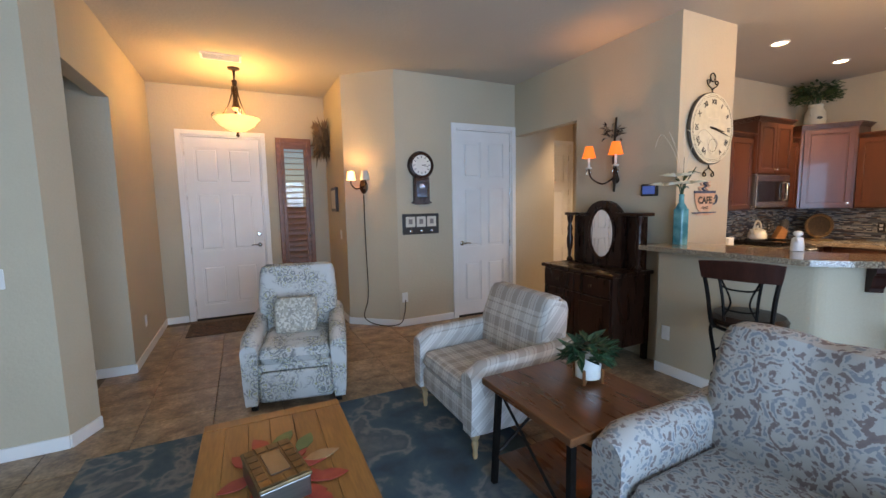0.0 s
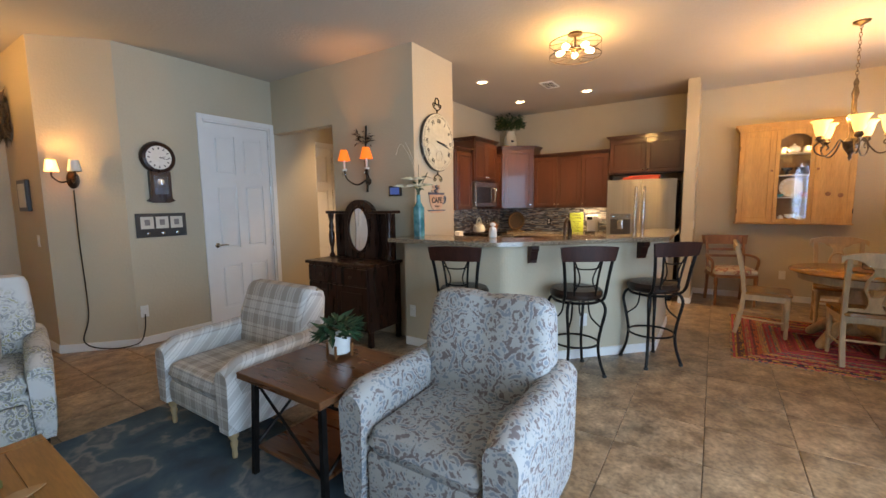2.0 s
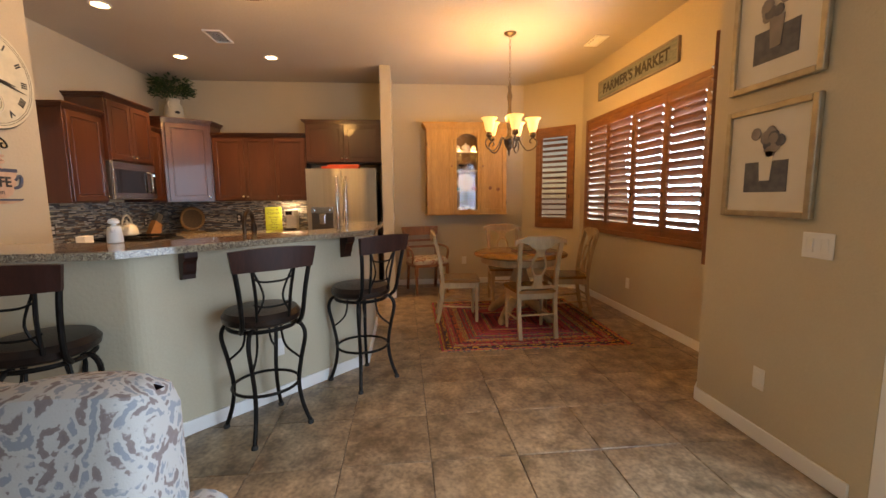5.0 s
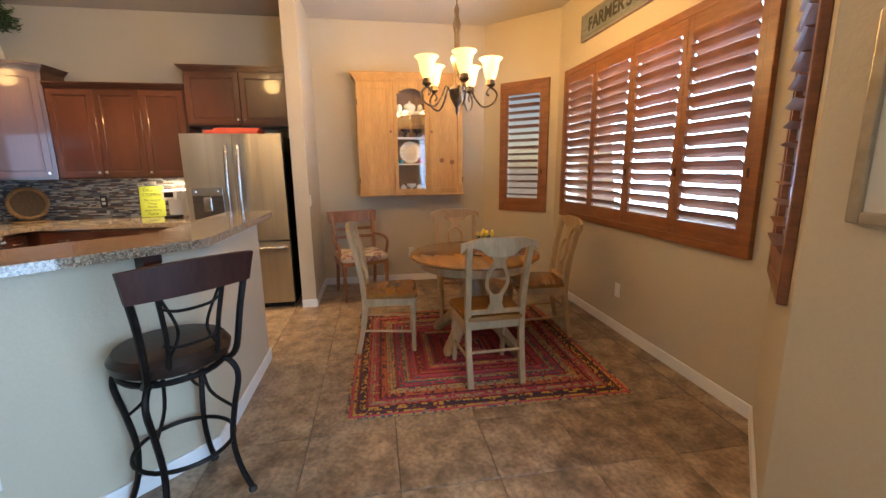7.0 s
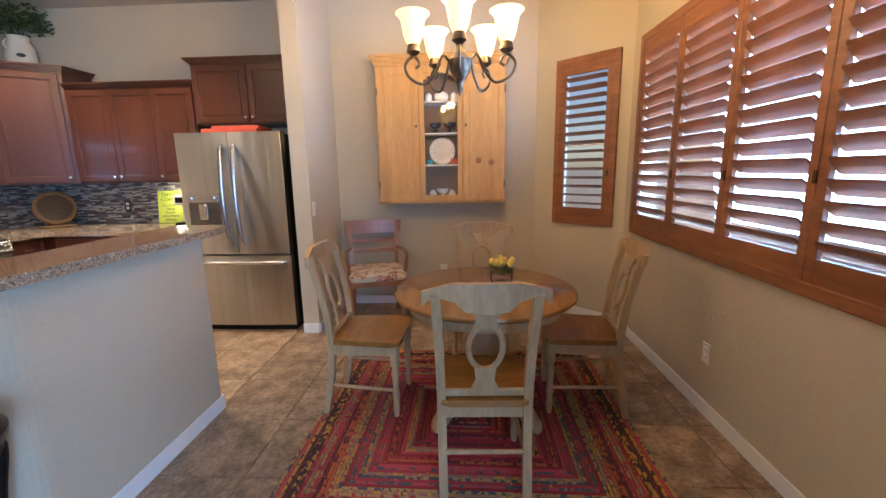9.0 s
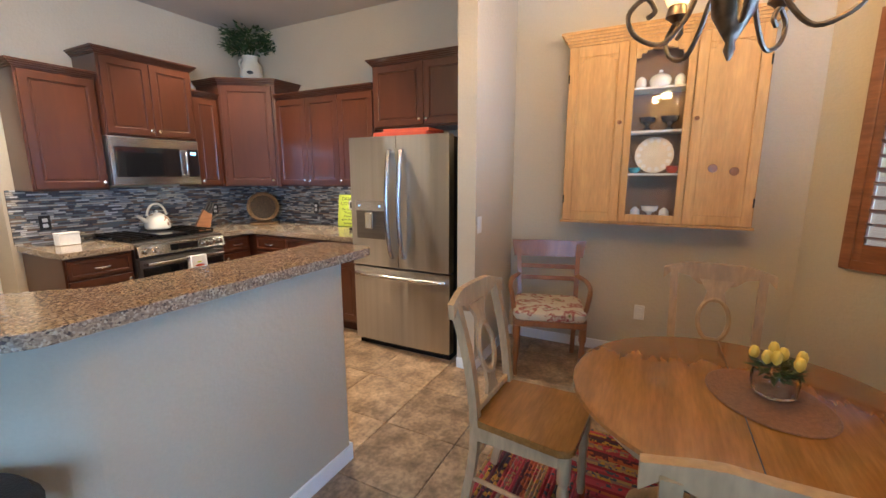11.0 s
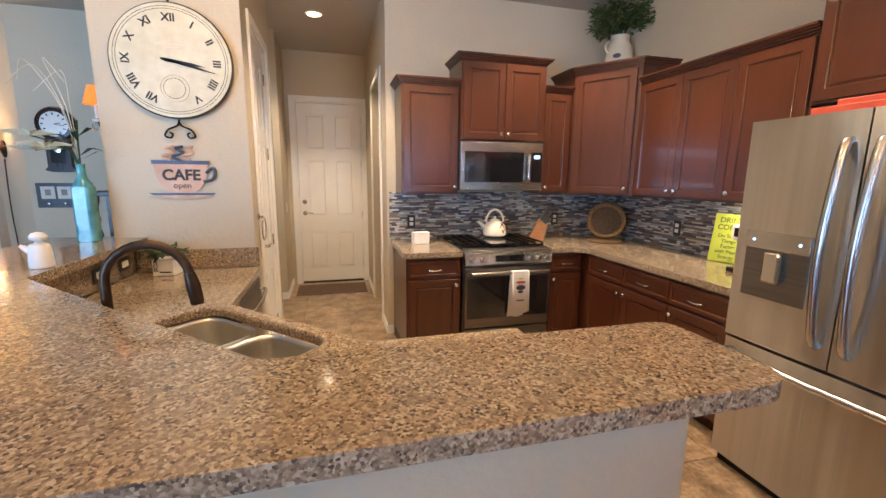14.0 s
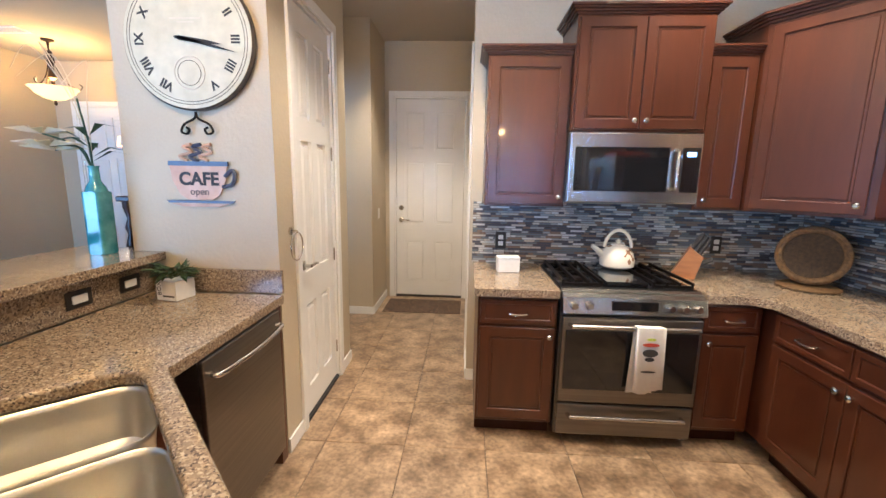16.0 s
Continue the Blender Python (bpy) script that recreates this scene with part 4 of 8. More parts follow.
def bowed(bm, x0, x1, z0, z1, y, bow, n=8):
    cols = []
    for i in range(n + 1):
        x = x0 + (x1 - x0) * i / n
        yy = y - bow * (1 - (2 * (x - (x0 + x1) / 2) / 0.92) ** 2) if bow else y
        cols.append([bm.verts.new(p) for p in ((x, -0.685, z0), (x, yy, z0), (x, yy, z1), (x, -0.685, z1))])
    for a, b in zip(cols, cols[1:]):
        for j in range(4):
            bm.faces.new((a[j], a[(j + 1) % 4], b[(j + 1) % 4], b[j]))
    bm.faces.new(cols[0])
    bm.faces.new(cols[-1][::-1])
    return bm


for x0, x1 in ((-0.454, -0.003), (0.003, 0.454)):
    d_ = part("door", bowed(bmo(), x0, x1, 0.715, 1.75, -0.755, 0.012), M_FRIDGE, fr, smooth=True)
    s = -1 if x0 < -0.1 else 1
    hx = 0.055 * s
    bm = bmo()
    tube(bm, curl([(hx, -0.76, 0.80), (hx, -0.80, 0.86), (hx, -0.835, 1.20), (hx, -0.80, 1.58), (hx, -0.76, 1.64)], 6), 0.017, 10)
    part("handle", bm, M_STEEL, d_, "curved stainless handle", True)
d_ = part("freezer_drawer", bowed(bmo(), -0.454, 0.454, 0.06, 0.70, -0.755, 0.012), M_FRIDGE, fr, smooth=True)
bm = bmo()
tube(bm, curl([(-0.40, -0.75, 0.64), (-0.38, -0.80, 0.645), (0, -0.825, 0.645), (0.38, -0.80, 0.645), (0.40, -0.75, 0.64)], 6), 0.016, 10)
part("handle", bm, M_STEEL, d_, "curved stainless handle", True)
bm = bmo()
box(bm, -0.40, -0.772, 0.94, -0.12, -0.757, 1.25, 0.004)
di = part("dispenser", bm, M_STEEL_DARK, fr, "recessed water and ice dispenser")
bm = bmo()
box(bm, -0.40, -0.778, 1.17, -0.12, -0.7725, 1.25, 0.002)
part("control_strip", bm, M_STEEL, di)
bm = bmo()
box(bm, -0.30, -0.80, 1.02, -0.22, -0.773, 1.16, 0.012)
part("nozzle", bm, M_CHROME, di)
for lx in (-0.36, -0.16):
    bm = bmo()
    lathe(bm, [(0.006, 0), (0.005, -0.002)], 10, (lx, -0.7785, 1.21), "y")
    part("indicator", bm, M_LED, di, "small blue light")
bm = bmo()
box(bm, -0.44, -0.72, 0.0, 0.44, -0.05, 0.0295)
part("base", bm, M_IRON, fr)
bx = thing("cardboard_box", pose(7.60, 1.62, 1.752, 0, 0, -88), "flat red cardboard boxes on top of the refrigerator", "box")
bm = bmo()
box(bm, -0.24, -0.17, 0, 0.24, 0.17, 0.035, 0.003, 1)
part("carton", bm, M_RED, bx)
bm = bmo()
box(bm, -0.16, -0.15, 0.0355, 0.25, 0.12, 0.06, 0.003, 1)
part("carton", bm, M_RED, bx)

# mosaic splash behind the counters
M_MOSAIC = ramp_mat("glass_mosaic", [(0, (0.05, 0.06, 0.075))], 10, rough=0.12)
nt = M_MOSAIC.node_tree
geo = nt.nodes.new("ShaderNodeNewGeometry")
rampn = [n for n in nt.nodes if n.type == "VALTORGB"][0]
cr = rampn.color_ramp
while len(cr.elements) < 6:
    cr.elements.new(0.5)
for e, (p, c) in zip(cr.elements, ((0, (0.10, 0.10, 0.11)), (0.22, (0.33, 0.335, 0.325)), (0.42, (0.24, 0.17, 0.13)), (0.58, (0.52, 0.465, 0.385)), (0.74, (0.165, 0.18, 0.19)), (0.88, (0.60, 0.585, 0.545)))):
    e.position, e.color = p, (*c, 1)
nt.links.new(geo.outputs["Random Per Island"], rampn.inputs["Fac"])


def mosaic(name, length, m, parent):
    rnd = random.Random(len(name) + int(length * 100))
    verts, faces = [], []
    z, row = 0.0, 0
    while z < 0.425:
        x = -rnd.random() * 0.06
        while x < length:
            w_ = rnd.choice((0.035, 0.05, 0.075, 0.10))
            a, b = max(0, x), min(length, x + w_) - 0.002
            if b - a > 0.006:
                k, dpt = len(verts), -0.006 - 0.002 * rnd.random()
                z1 = z + 0.0135
                verts += [(a, 0, z), (b, 0, z), (b, 0, z1), (a, 0, z1), (a + 0.001, dpt, z + 0.001), (b - 0.001, dpt, z + 0.001), (b - 0.001, dpt, z1 - 0.001), (a + 0.001, dpt, z1 - 0.001)]
                faces += [(k + 4, k + 5, k + 6, k + 7)] + [(k + i, k + (i + 1) % 4, k + 4 + (i + 1) % 4, k + 4 + i) for i in range(4)]
            x += w_
        z += 0.0155
        row += 1
    me = bpy.data.meshes.new("mosaic_strips")
    me.from_pydata(verts, [], faces)
    me.materials.append(M_MOSAIC)
    ob = tagged(new("mosaic_strips", me), kind="stuff")
    ob.parent = parent
    ob.matrix_basis = m
    return ob


sp = thing("wall_tiling", pose(0, 0, 0), "blue, grey and brown glass mosaic strips behind the counters", "backsplash", kind="structure")
bm = bmo()
box(bm, 5.93, 4.222, 0.911, 8.165, 4.229, 1.339)
part("grout_bed", bm, M_GROUT, sp)
bm = bmo()
box(bm, 8.162, 2.10, 0.911, 8.169, 4.221, 1.339)
part("grout_bed", bm, M_GROUT, sp)
mosaic("north", 2.225, pose(5.93, 4.2215, 0.912), sp)
mosaic("east", 2.10, pose(8.1615, 4.215, 0.912, 0, 0, -90), sp)


def outlet(m, label, dark=False, switch=False, wide=False):
    o = thing("light_switch" if switch else "power_outlet", m, label, "switch" if switch else "outlet")
    w_ = 0.075 if wide else 0.037
    bm = bmo()
    box(bm, -w_, -0.006, -0.06, w_, 0, 0.06, 0.003, 1)
    pl = part("plate", bm, M_DARKPLATE if dark else M_PLATE, o)
    for i in ((-0.035, 0.035) if wide else (0,)):
        for z in ((0,) if switch else (-0.022, 0.022)):
            bm = bmo()
            hh = 0.034 if switch else 0.015
            box(bm, i - 0.017, -0.009, z - hh, i + 0.017, -0.0062, z + hh, 0.003, 1)
            part("rocker" if switch else "socket", bm, M_PLATE, o)
    return o


outlet(pose(6.13, 4.213, 1.075), "black outlet plate on the mosaic splash", True)
outlet(pose(7.60, 4.213, 1.08), "black outlet plate on the mosaic splash", True)
outlet(pose(8.153, 3.22, 1.09, 0, 0, -90), "black outlet plate on the mosaic splash", True)
outlet(pose(7.40, 0.92, 1.10), "white light switch on the fin wall", switch=True)
outlet(pose(8.17, -0.155, 0.37, 0, 0, -90), "white wall outlet behind the dining chairs")
outlet(pose(6.17, -1.75, 0.36, 0, 0, 180), "white wall outlet under the window")
outlet(pose(3.74, -1.13, 0.35, 0, 0, 180), "white wall outlet below the pictures")
outlet(pose(3.49, -1.13, 1.11, 0, 0, 180), "white double light switch below the pictures", switch=True, wide=True)
outlet(pose(2.55, 5.63, 0.36), "white wall outlet with a lamp cord plugged in")
outlet(pose(-0.15, 6.05, 0.35, 0, 0, 90), "white wall outlet in the entry")
outlet(pose(1.97, 6.38, 1.12, 0, 0, -90), "white light switch by the front door", switch=True)
outlet(pose(4.88, 5.95, 1.09, 0, 0, 90), "white light switch in the hall", switch=True)
outlet(facing(4.542, 1.646, 0.36, 225), "white outlet on the bar wall")
outlet(pose(-0.49, 4.20, 1.10), "white light switch near the entry corner", switch=True)
outlet(facing(4.0, 3.20, 0.36, 180), "white outlet on the bar wall")
for y in (2.45, 2.86, 3.12):
    o = outlet(pose(4.293, y, 0.985, 0, 90, 90), "black switch plate with white rocker on the granite splash", True, True)

# small things on the counters
ke = thing("kettle", pose(6.86, 3.98, 0.953), "cream enamel kettle with dark dots and arched handle", "kettle")
bm = bmo()
lathe(bm, [(0.085, 0), (0.105, 0.015), (0.108, 0.05), (0.095, 0.10), (0.065, 0.135), (0.04, 0.145)], 24)
part("pot", bm, M_DOTS, ke, smooth=True)
bm = bmo()
lathe(bm, [(0.045, 0.143), (0.04, 0.152), (0.012, 0.158), (0.014, 0.175), (0.006, 0.182)], 16)
part("lid", bm, M_CREAM, ke, smooth=True)
bm = bmo()
tube(bm, [(-0.095, 0, 0.08), (-0.14, 0, 0.12), (-0.165, 0, 0.135)], [0.022, 0.016, 0.012], 10)
part("spout", bm, M_CREAM, ke, smooth=True)
bm = bmo()
tube(bm, arc((0, 0, 0.12), 0.085, 5, 175, 14, ry=0.12), 0.011, 8)
part("handle", bm, M_CREAM, ke, smooth=True)

kb = thing("knife_block", pose(7.27, 3.93, 0.911, 0, 0, -25), "wooden knife block full of black-handled knives", "knife block")
bm = bmo()
v = [(-0.09, 0), (0.05, 0), (0.085, 0.14), (0.01, 0.20)]
a_ = [bm.verts.new((x, -0.045, z)) for x, z in v]
b_ = [bm.verts.new((x, 0.045, z)) for x, z in v]
bm.faces.new(a_)
bm.faces.new(b_[::-1])
for i in range(4):
    bm.faces.new((a_[i], a_[(i + 1) % 4], b_[(i + 1) % 4], b_[i]))
part("block", bm, M_WOODLT, kb)
for i in range(3):
    for j in range(3):
        bm = bmo()
        x_, y_ = 0.022 + 0.02 * i, -0.028 + 0.028 * j
        z_ = 0.185 - 0.016 * i
        tube(bm, [(x_, y_, z_), (x_ + 0.024, y_, z_ + 0.05), (x_ + 0.052, y_, z_ + 0.10)], [0.011, 0.013, 0.010], 6)
        part("knife", bm, M_INK, kb)
for j in range(6):
    bm = bmo()
    y_ = -0.038 + 0.0152 * j
    tube(bm, [(0.068, y_, 0.085), (0.100, y_, 0.110), (0.135, y_, 0.128)], [0.006, 0.0075, 0.006], 6)
    part("steak_knife", bm, M_INK, kb)

wm = thing("wicker_basket", pose(7.86, 3.74, 0.911, 0, 0, -40), "round dark wicker basket leaning on its tray in the corner", "basket")
bm = bmo()
tube(bm, arc((0, 0, 0.19), 0.15, 0, 360, 28)[:-1], 0.020, 8, True)
part("rim", bm, M_WICKER, wm, smooth=True)
bm = bmo()
lathe(bm, [(0.001, 0.07), (0.07, 0.065), (0.12, 0.04), (0.145, 0.0)], 24, (0, 0, 0.19), "y")
# hollow coloured darker than the rim to paint in its shade
part("bowl", bm, M_WICKER_SHADED, wm, smooth=True)
bm = bmo()
lathe(bm, [(0.13, 0), (0.15, 0.006), (0.15, 0.014), (0.12, 0.016)], 24)
part("tray", bm, M_WICKER, wm, smooth=True)

sg = thing("counter_sign", pose(8.07, 2.70, 0.911, -10, 0, -74), "lime yellow novelty coffee sign leaning on the splash", "sign")
bm = bmo()
box(bm, -0.115, -0.008, 0, 0.115, 0.008, 0.34, 0.003, 1)
part("board", bm, M_YELLOW, sg)
for s_, z_, h_ in (("DRINK", 0.295, 0.052), ("COFFEE", 0.245, 0.050), ("Do Stupid", 0.185, 0.036), ("Things", 0.148, 0.036), ("Faster", 0.111, 0.036), ("with More", 0.074, 0.036), ("Energy", 0.037, 0.036)):
    words(sg, s_, h_, pose(0, -0.009, z_))
cm = thing("coffee_maker", pose(7.98, 2.42, 0.911, 0, 0, -90), "white and chrome single-serve coffee maker", "coffee maker")
bm = bmo()
box(bm, -0.075, -0.02, 0, 0.075, 0.14, 0.30, 0.02, 3)
part("tower", bm, M_CARD, cm)
bm = bmo()
box(bm, -0.075, -0.14, 0.20, 0.075, -0.021, 0.30, 0.02, 3)
part("head", bm, M_CARD, cm)
bm = bmo()
box(bm, -0.07, -0.15, 0, 0.07, -0.021, 0.03, 0.008)
part("drip_tray", bm, M_IRON, cm)
bm = bmo()
box(bm, -0.045, -0.146, 0.225, 0.045, -0.1405, 0.28, 0.002)
part("panel", bm, M_IRON, cm)
ci = thing("card_box", pose(6.16, 3.95, 0.911, 0, 0, 6), "small white recipe card box on the counter", "box")
bm = bmo()
box(bm, -0.07, -0.04, 0, 0.07, 0.04, 0.085, 0.004)
part("box_body", bm, M_CARD, ci)
bm = bmo()
box(bm, -0.072, -0.042, 0.0852, 0.072, 0.042, 0.10, 0.004)
part("lid", bm, M_CARD, ci)


def leaves(bm, rnd, c, n, r, size, up=0.5, droop=0.0, flat=0.5):
    """Small pointed leaf blades scattered round a centre."""
    for _ in range(n):
        a, e = rnd.uniform(0, 6.283), rnd.uniform(-0.3, 1) * up
        rr = r * rnd.uniform(0.35, 1.0)
        p = Vector((c[0] + rr * math.cos(a), c[1] + rr * math.sin(a), c[2] + r * e * rnd.uniform(0.5, 1.1) - droop * rr))
        d = Vector((math.cos(a + rnd.uniform(-0.8, 0.8)), math.sin(a + rnd.uniform(-0.8, 0.8)), rnd.uniform(-0.7, 0.7))).normalized()
        s = d.cross(Vector((0, 0, 1))).normalized()
        u = s.cross(d)
        L, w_ = size * rnd.uniform(0.7, 1.3), size * 0.22 * rnd.uniform(0.8, 1.3)
        q = [p, p + d * L * 0.35 + s * w_ + u * w_ * 0.4, p + d * L, p + d * L * 0.35 - s * w_ + u * w_ * 0.4, p + d * L * 0.4 - u * w_ * 0.2]
        v = [bm.verts.new(x) for x in q]
        bm.faces.new((v[0], v[1], v[4]))
        bm.faces.new((v[1], v[2], v[4]))
        bm.faces.new((v[2], v[3], v[4]))
        bm.faces.new((v[3], v[0], v[4]))
    return bm


rnd = random.Random(5)
jv = thing("jug_plant", pose(8.00, 3.93, 2.428), "cream stoneware jug of trailing greenery on top of the corner cabinet", "plant")
bm = bmo()
lathe(bm, [(0.085, 0), (0.11, 0.03), (0.12, 0.12), (0.105, 0.22), (0.075, 0.28), (0.082, 0.32), (0.07, 0.322)], 22)
jg = part("jug", bm, M_STONEWARE, jv, smooth=True)
for s in (-1, 1):
    bm = bmo()
    tube(bm, arc((s * 0.095, 0, 0.22), 0.05, -70 if s > 0 else 110, 70 if s > 0 else 250, 8), 0.009, 6)
    part("handle", bm, M_STONEWARE, jg, smooth=True)
bm = bmo()
lathe(bm, [(0.035, 0), (0.033, -0.003)], 12, (0, 0, 0), "x")
lab = part("emblem", bm, M_INK, jg)
lab.matrix_basis = pose(-0.086, -0.086, 0.13, 0, 0, 45) @ Matrix.Diagonal((1, 1, 0.55, 1))
bm = leaves(bmo(), rnd, (0, 0, 0.43), 520, 0.25, 0.075, 0.85, 0.12)
part("foliage", bm, M_LEAF, jv)
bm = bmo()
for k in range(9):
    a = k * 0.7
    tube(bm, [(0, 0, 0.25), (0.06 * math.cos(a), 0.06 * math.sin(a), 0.40), (0.17 * math.cos(a), 0.17 * math.sin(a), 0.48)], 0.004, 5)
part("stems", bm, M_LEAF, jv)

# on the bar and the sink counter
tv = thing("flower_vase", pose(4.12, 3.19, 1.111), "tall teal glass bottle vase with cream lilies on the bar", "vase")
bm = bmo()
prism(bm, soften([(-0.045, -0.045), (0.045, -0.045), (0.045, 0.045), (-0.045, 0.045)], 0.02), 0, 0.30, 0.006)
part("bottle", bm, M_TEAL, tv)
bm = bmo()
lathe(bm, [(0.046, 0.298), (0.040, 0.32), (0.022, 0.35), (0.020, 0.41), (0.025, 0.42)], 16)
part("neck", bm, M_TEAL, tv, smooth=True)
stems = [(-0.17, -0.06, 0.56), (-0.08, -0.12, 0.50), (-0.02, -0.02, 0.72), (-0.20, 0.02, 0.49), (0.05, -0.08, 0.64)]
for k, (x, y, z) in enumerate(stems):
    bm = bmo()
    tube(bm, curl([(0, 0, 0.36), (x * 0.25, y * 0.25, 0.50), (x, y, z)], 4), 0.004, 6)
    part("stem", bm, M_LEAF_DARK, tv)
    if k < 4 and k != 2:
        bm = bmo()
        for j in range(6):
            a = j * 1.047 + k
            d = Vector((math.cos(a), math.sin(a), 0.45))
            s = Vector((-math.sin(a), math.cos(a), 0)) * 0.026
            p = Vector((x, y, z))
            v = [bm.verts.new(q) for q in (p, p + d * 0.06 + s, p + d * 0.12 - Vector((0, 0, 0.04)), p + d * 0.06 - s)]
            bm.faces.new(v)
        part("flower", bm, M_PETAL, tv).modifiers.new("thickness", "SOLIDIFY").thickness = 0.002
bm = bmo()
for k in range(7):
    a = k * 0.95 + 0.3
    d, s = Vector((math.cos(a), math.sin(a), 0)), Vector((-math.sin(a), math.cos(a), 0))
    p = Vector((0, 0, 0.44 + 0.02 * k))
    v = [bm.verts.new(q) for q in (p, p + d * 0.08 + s * 0.02 + Vector((0, 0, 0.05)), p + d * 0.20 + Vector((0, 0, 0.03)), p + d * 0.08 - s * 0.02 + Vector((0, 0, 0.05)))]
    bm.faces.new(v)
part("leaves", bm, M_LEAF_DARK, tv)
bm = bmo()
for k in range(4):
    a = 2.2 + k * 0.8
    tube(bm, curl([(0, 0, 0.42), (0.05 * math.cos(a), 0.05 * math.sin(a), 0.72), (0.16 * math.cos(a), 0.16 * math.sin(a), 0.92), (0.24 * math.cos(a + 0.5), 0.24 * math.sin(a + 0.5), 0.80)], 5), 0.002, 5)
part("twig", bm, M_STONEWARE, tv)

nh = thing("napkin_holder", pose(4.305, 2.45, 1.111, 0, 0, 20), "white ceramic jar with a mushroom-shaped knob on the bar", "jar")
bm = bmo()
lathe(bm, [(0.036, 0), (0.040, 0.004), (0.038, 0.045), (0.033, 0.088), (0.028, 0.094)], 24)
part("body", bm, M_CARD, nh, smooth=True)
bm = bmo()
tube(bm, [(-0.030, 0, 0.070), (-0.046, 0, 0.084), (-0.056, 0, 0.092)], [0.014, 0.010, 0.006], 10)
part("spout", bm, M_CARD, nh, smooth=True)
bm = bmo()
lathe(bm, [(0.022, 0.094), (0.013, 0.100), (0.012, 0.106), (0.027, 0.113), (0.029, 0.124), (0.021, 0.137), (0.004, 0.142)], 20)
part("finial", bm, M_CARD, nh, smooth=True)
pp = thing("potted_plant", pose(4.50, 3.15, 0.911, 0, 0, -10), "small succulent in a square white pot on the sink counter", "plant")
bm = bmo()
prism(bm, [(-0.055, -0.055), (0.055, -0.055), (0.055, 0.055), (-0.055, 0.055)], 0, 0.095, 0.004)
part("pot", bm, M_CARD, pp)
bm = leaves(bmo(), random.Random(8), (0, 0, 0.115), 90, 0.075, 0.06, 0.5)
part("foliage", bm, M_LEAF, pp)
words(pp, "BOX", 0.032, pose(-0.036, -0.0562, 0.058, 0, -90, 0))
bm = bmo()
box(bm, -0.018, -0.0575, 0.018, 0.045, -0.0555, 0.026)
part("mark", bm, M_INK, pp)

# wall clock, cafe sign and towel ring
M_WALNUT_RIM = surf("worn_dark_rim", (0.030, 0.022, 0.016), (0.075, 0.055, 0.038), 22, 0.5, bump=0.1)
ck = thing("wall_clock", pose(4.592, 3.288, 2.105), "large oval cream wall clock with Roman numerals and iron scrolls", "clock")
bm = bmo()
lathe(bm, [(0.30, 0), (0.310, -0.008), (0.311, -0.03), (0.303, -0.037)], 64, (0, 0, 0), "y")
rim = part("rim", bm, M_WALNUT_RIM, ck, smooth=True)
bm = bmo()
lathe(bm, [(0.304, -0.032), (0.302, -0.040), (0.20, -0.042)], 64, (0, 0, 0), "y")
part("face", bm, M_DIAL, ck, "cream dial")
NUM = ["XII", "I", "II", "III", "IIII", "V", "VI", "VII", "VIII", "IX", "X", "XI"]
for i, s_ in enumerate(NUM):
    a = radians(90 - 30 * i)
    if s_ == "VI":
        continue
    words(ck, s_, 0.056, pose(0.226 * math.cos(a), -0.0425, 0.226 * math.sin(a), 0, 30 * i, 0), name="numeral", bold=0.0016)
for rr in (0.272, 0.285):
    bm = bmo()
    tube(bm, [(rr * math.cos(j * math.pi / 24), -0.0415, rr * math.sin(j * math.pi / 24)) for j in range(48)], 0.0012, 4, True)
    part("ring", bm, M_INK, ck)
for rr in (0.072, 0.055):
    bm = bmo()
    tube(bm, [(rr * math.cos(j * math.pi / 16), -0.0425, -0.145 + rr * math.sin(j * math.pi / 16)) for j in range(32)], 0.004 if rr > 0.06 else 0.0012, 5, True)
    part("ring", bm, M_STONEWARE if rr > 0.06 else M_INK, ck)
for ang, L, w_ in ((-8, 0.17, 0.010), (-14, 0.24, 0.007)):
    a = radians(ang)
    bm = bmo()
    v = [(-0.06, 0), (-0.03, w_), (L * 0.6, w_ * 0.8), (L, 0), (L * 0.6, -w_ * 0.8), (-0.03, -w_)]
    lo = [bm.verts.new((x * math.cos(a) - z * math.sin(a), -0.047, x * math.sin(a) + z * math.cos(a))) for x, z in v]
    hi = [bm.verts.new((q.co.x, -0.050, q.co.z)) for q in lo]
    bm.faces.new(lo)
    bm.faces.new(hi[::-1])
    for i in range(6):
        bm.faces.new((lo[i], lo[(i + 1) % 6], hi[(i + 1) % 6], hi[i]))
    part("hand", bm, M_INK, ck)
bm = bmo()
box(bm, -0.075, -0.0435, 0.085, 0.075, -0.0425, 0.092)
box(bm, -0.04, -0.0435, 0.070, 0.04, -0.0425, 0.075)
part("maker_mark", bm, M_STONEWARE, ck)
for sg_ in (-1, 1):
    for top in (1, -1):
        bm = bmo()
        z0 = 0.315 * top
        pts = [(0.0, -0.02, z0), (sg_ * 0.010, -0.02, z0 + 0.03 * top), (sg_ * 0.06, -0.02, z0 + 0.055 * top), (sg_ * 0.078, -0.02, z0 + 0.09 * top), (sg_ * 0.05, -0.02, z0 + 0.10 * top), (sg_ * 0.038, -0.02, z0 + 0.08 * top), (sg_ * 0.053, -0.02, z0 + 0.07 * top)]
        tube(bm, curl(pts, 5), 0.0055, 6)
        part("scroll", bm, M_IRON, ck, smooth=True)
bm = bmo()
tube(bm, [(0.035 * math.cos(j * math.pi / 10), -0.02, 0.44 + 0.035 * math.sin(j * math.pi / 10)) for j in range(20)], 0.006, 6, True)
part("hanging_ring", bm, M_IRON, ck, smooth=True)

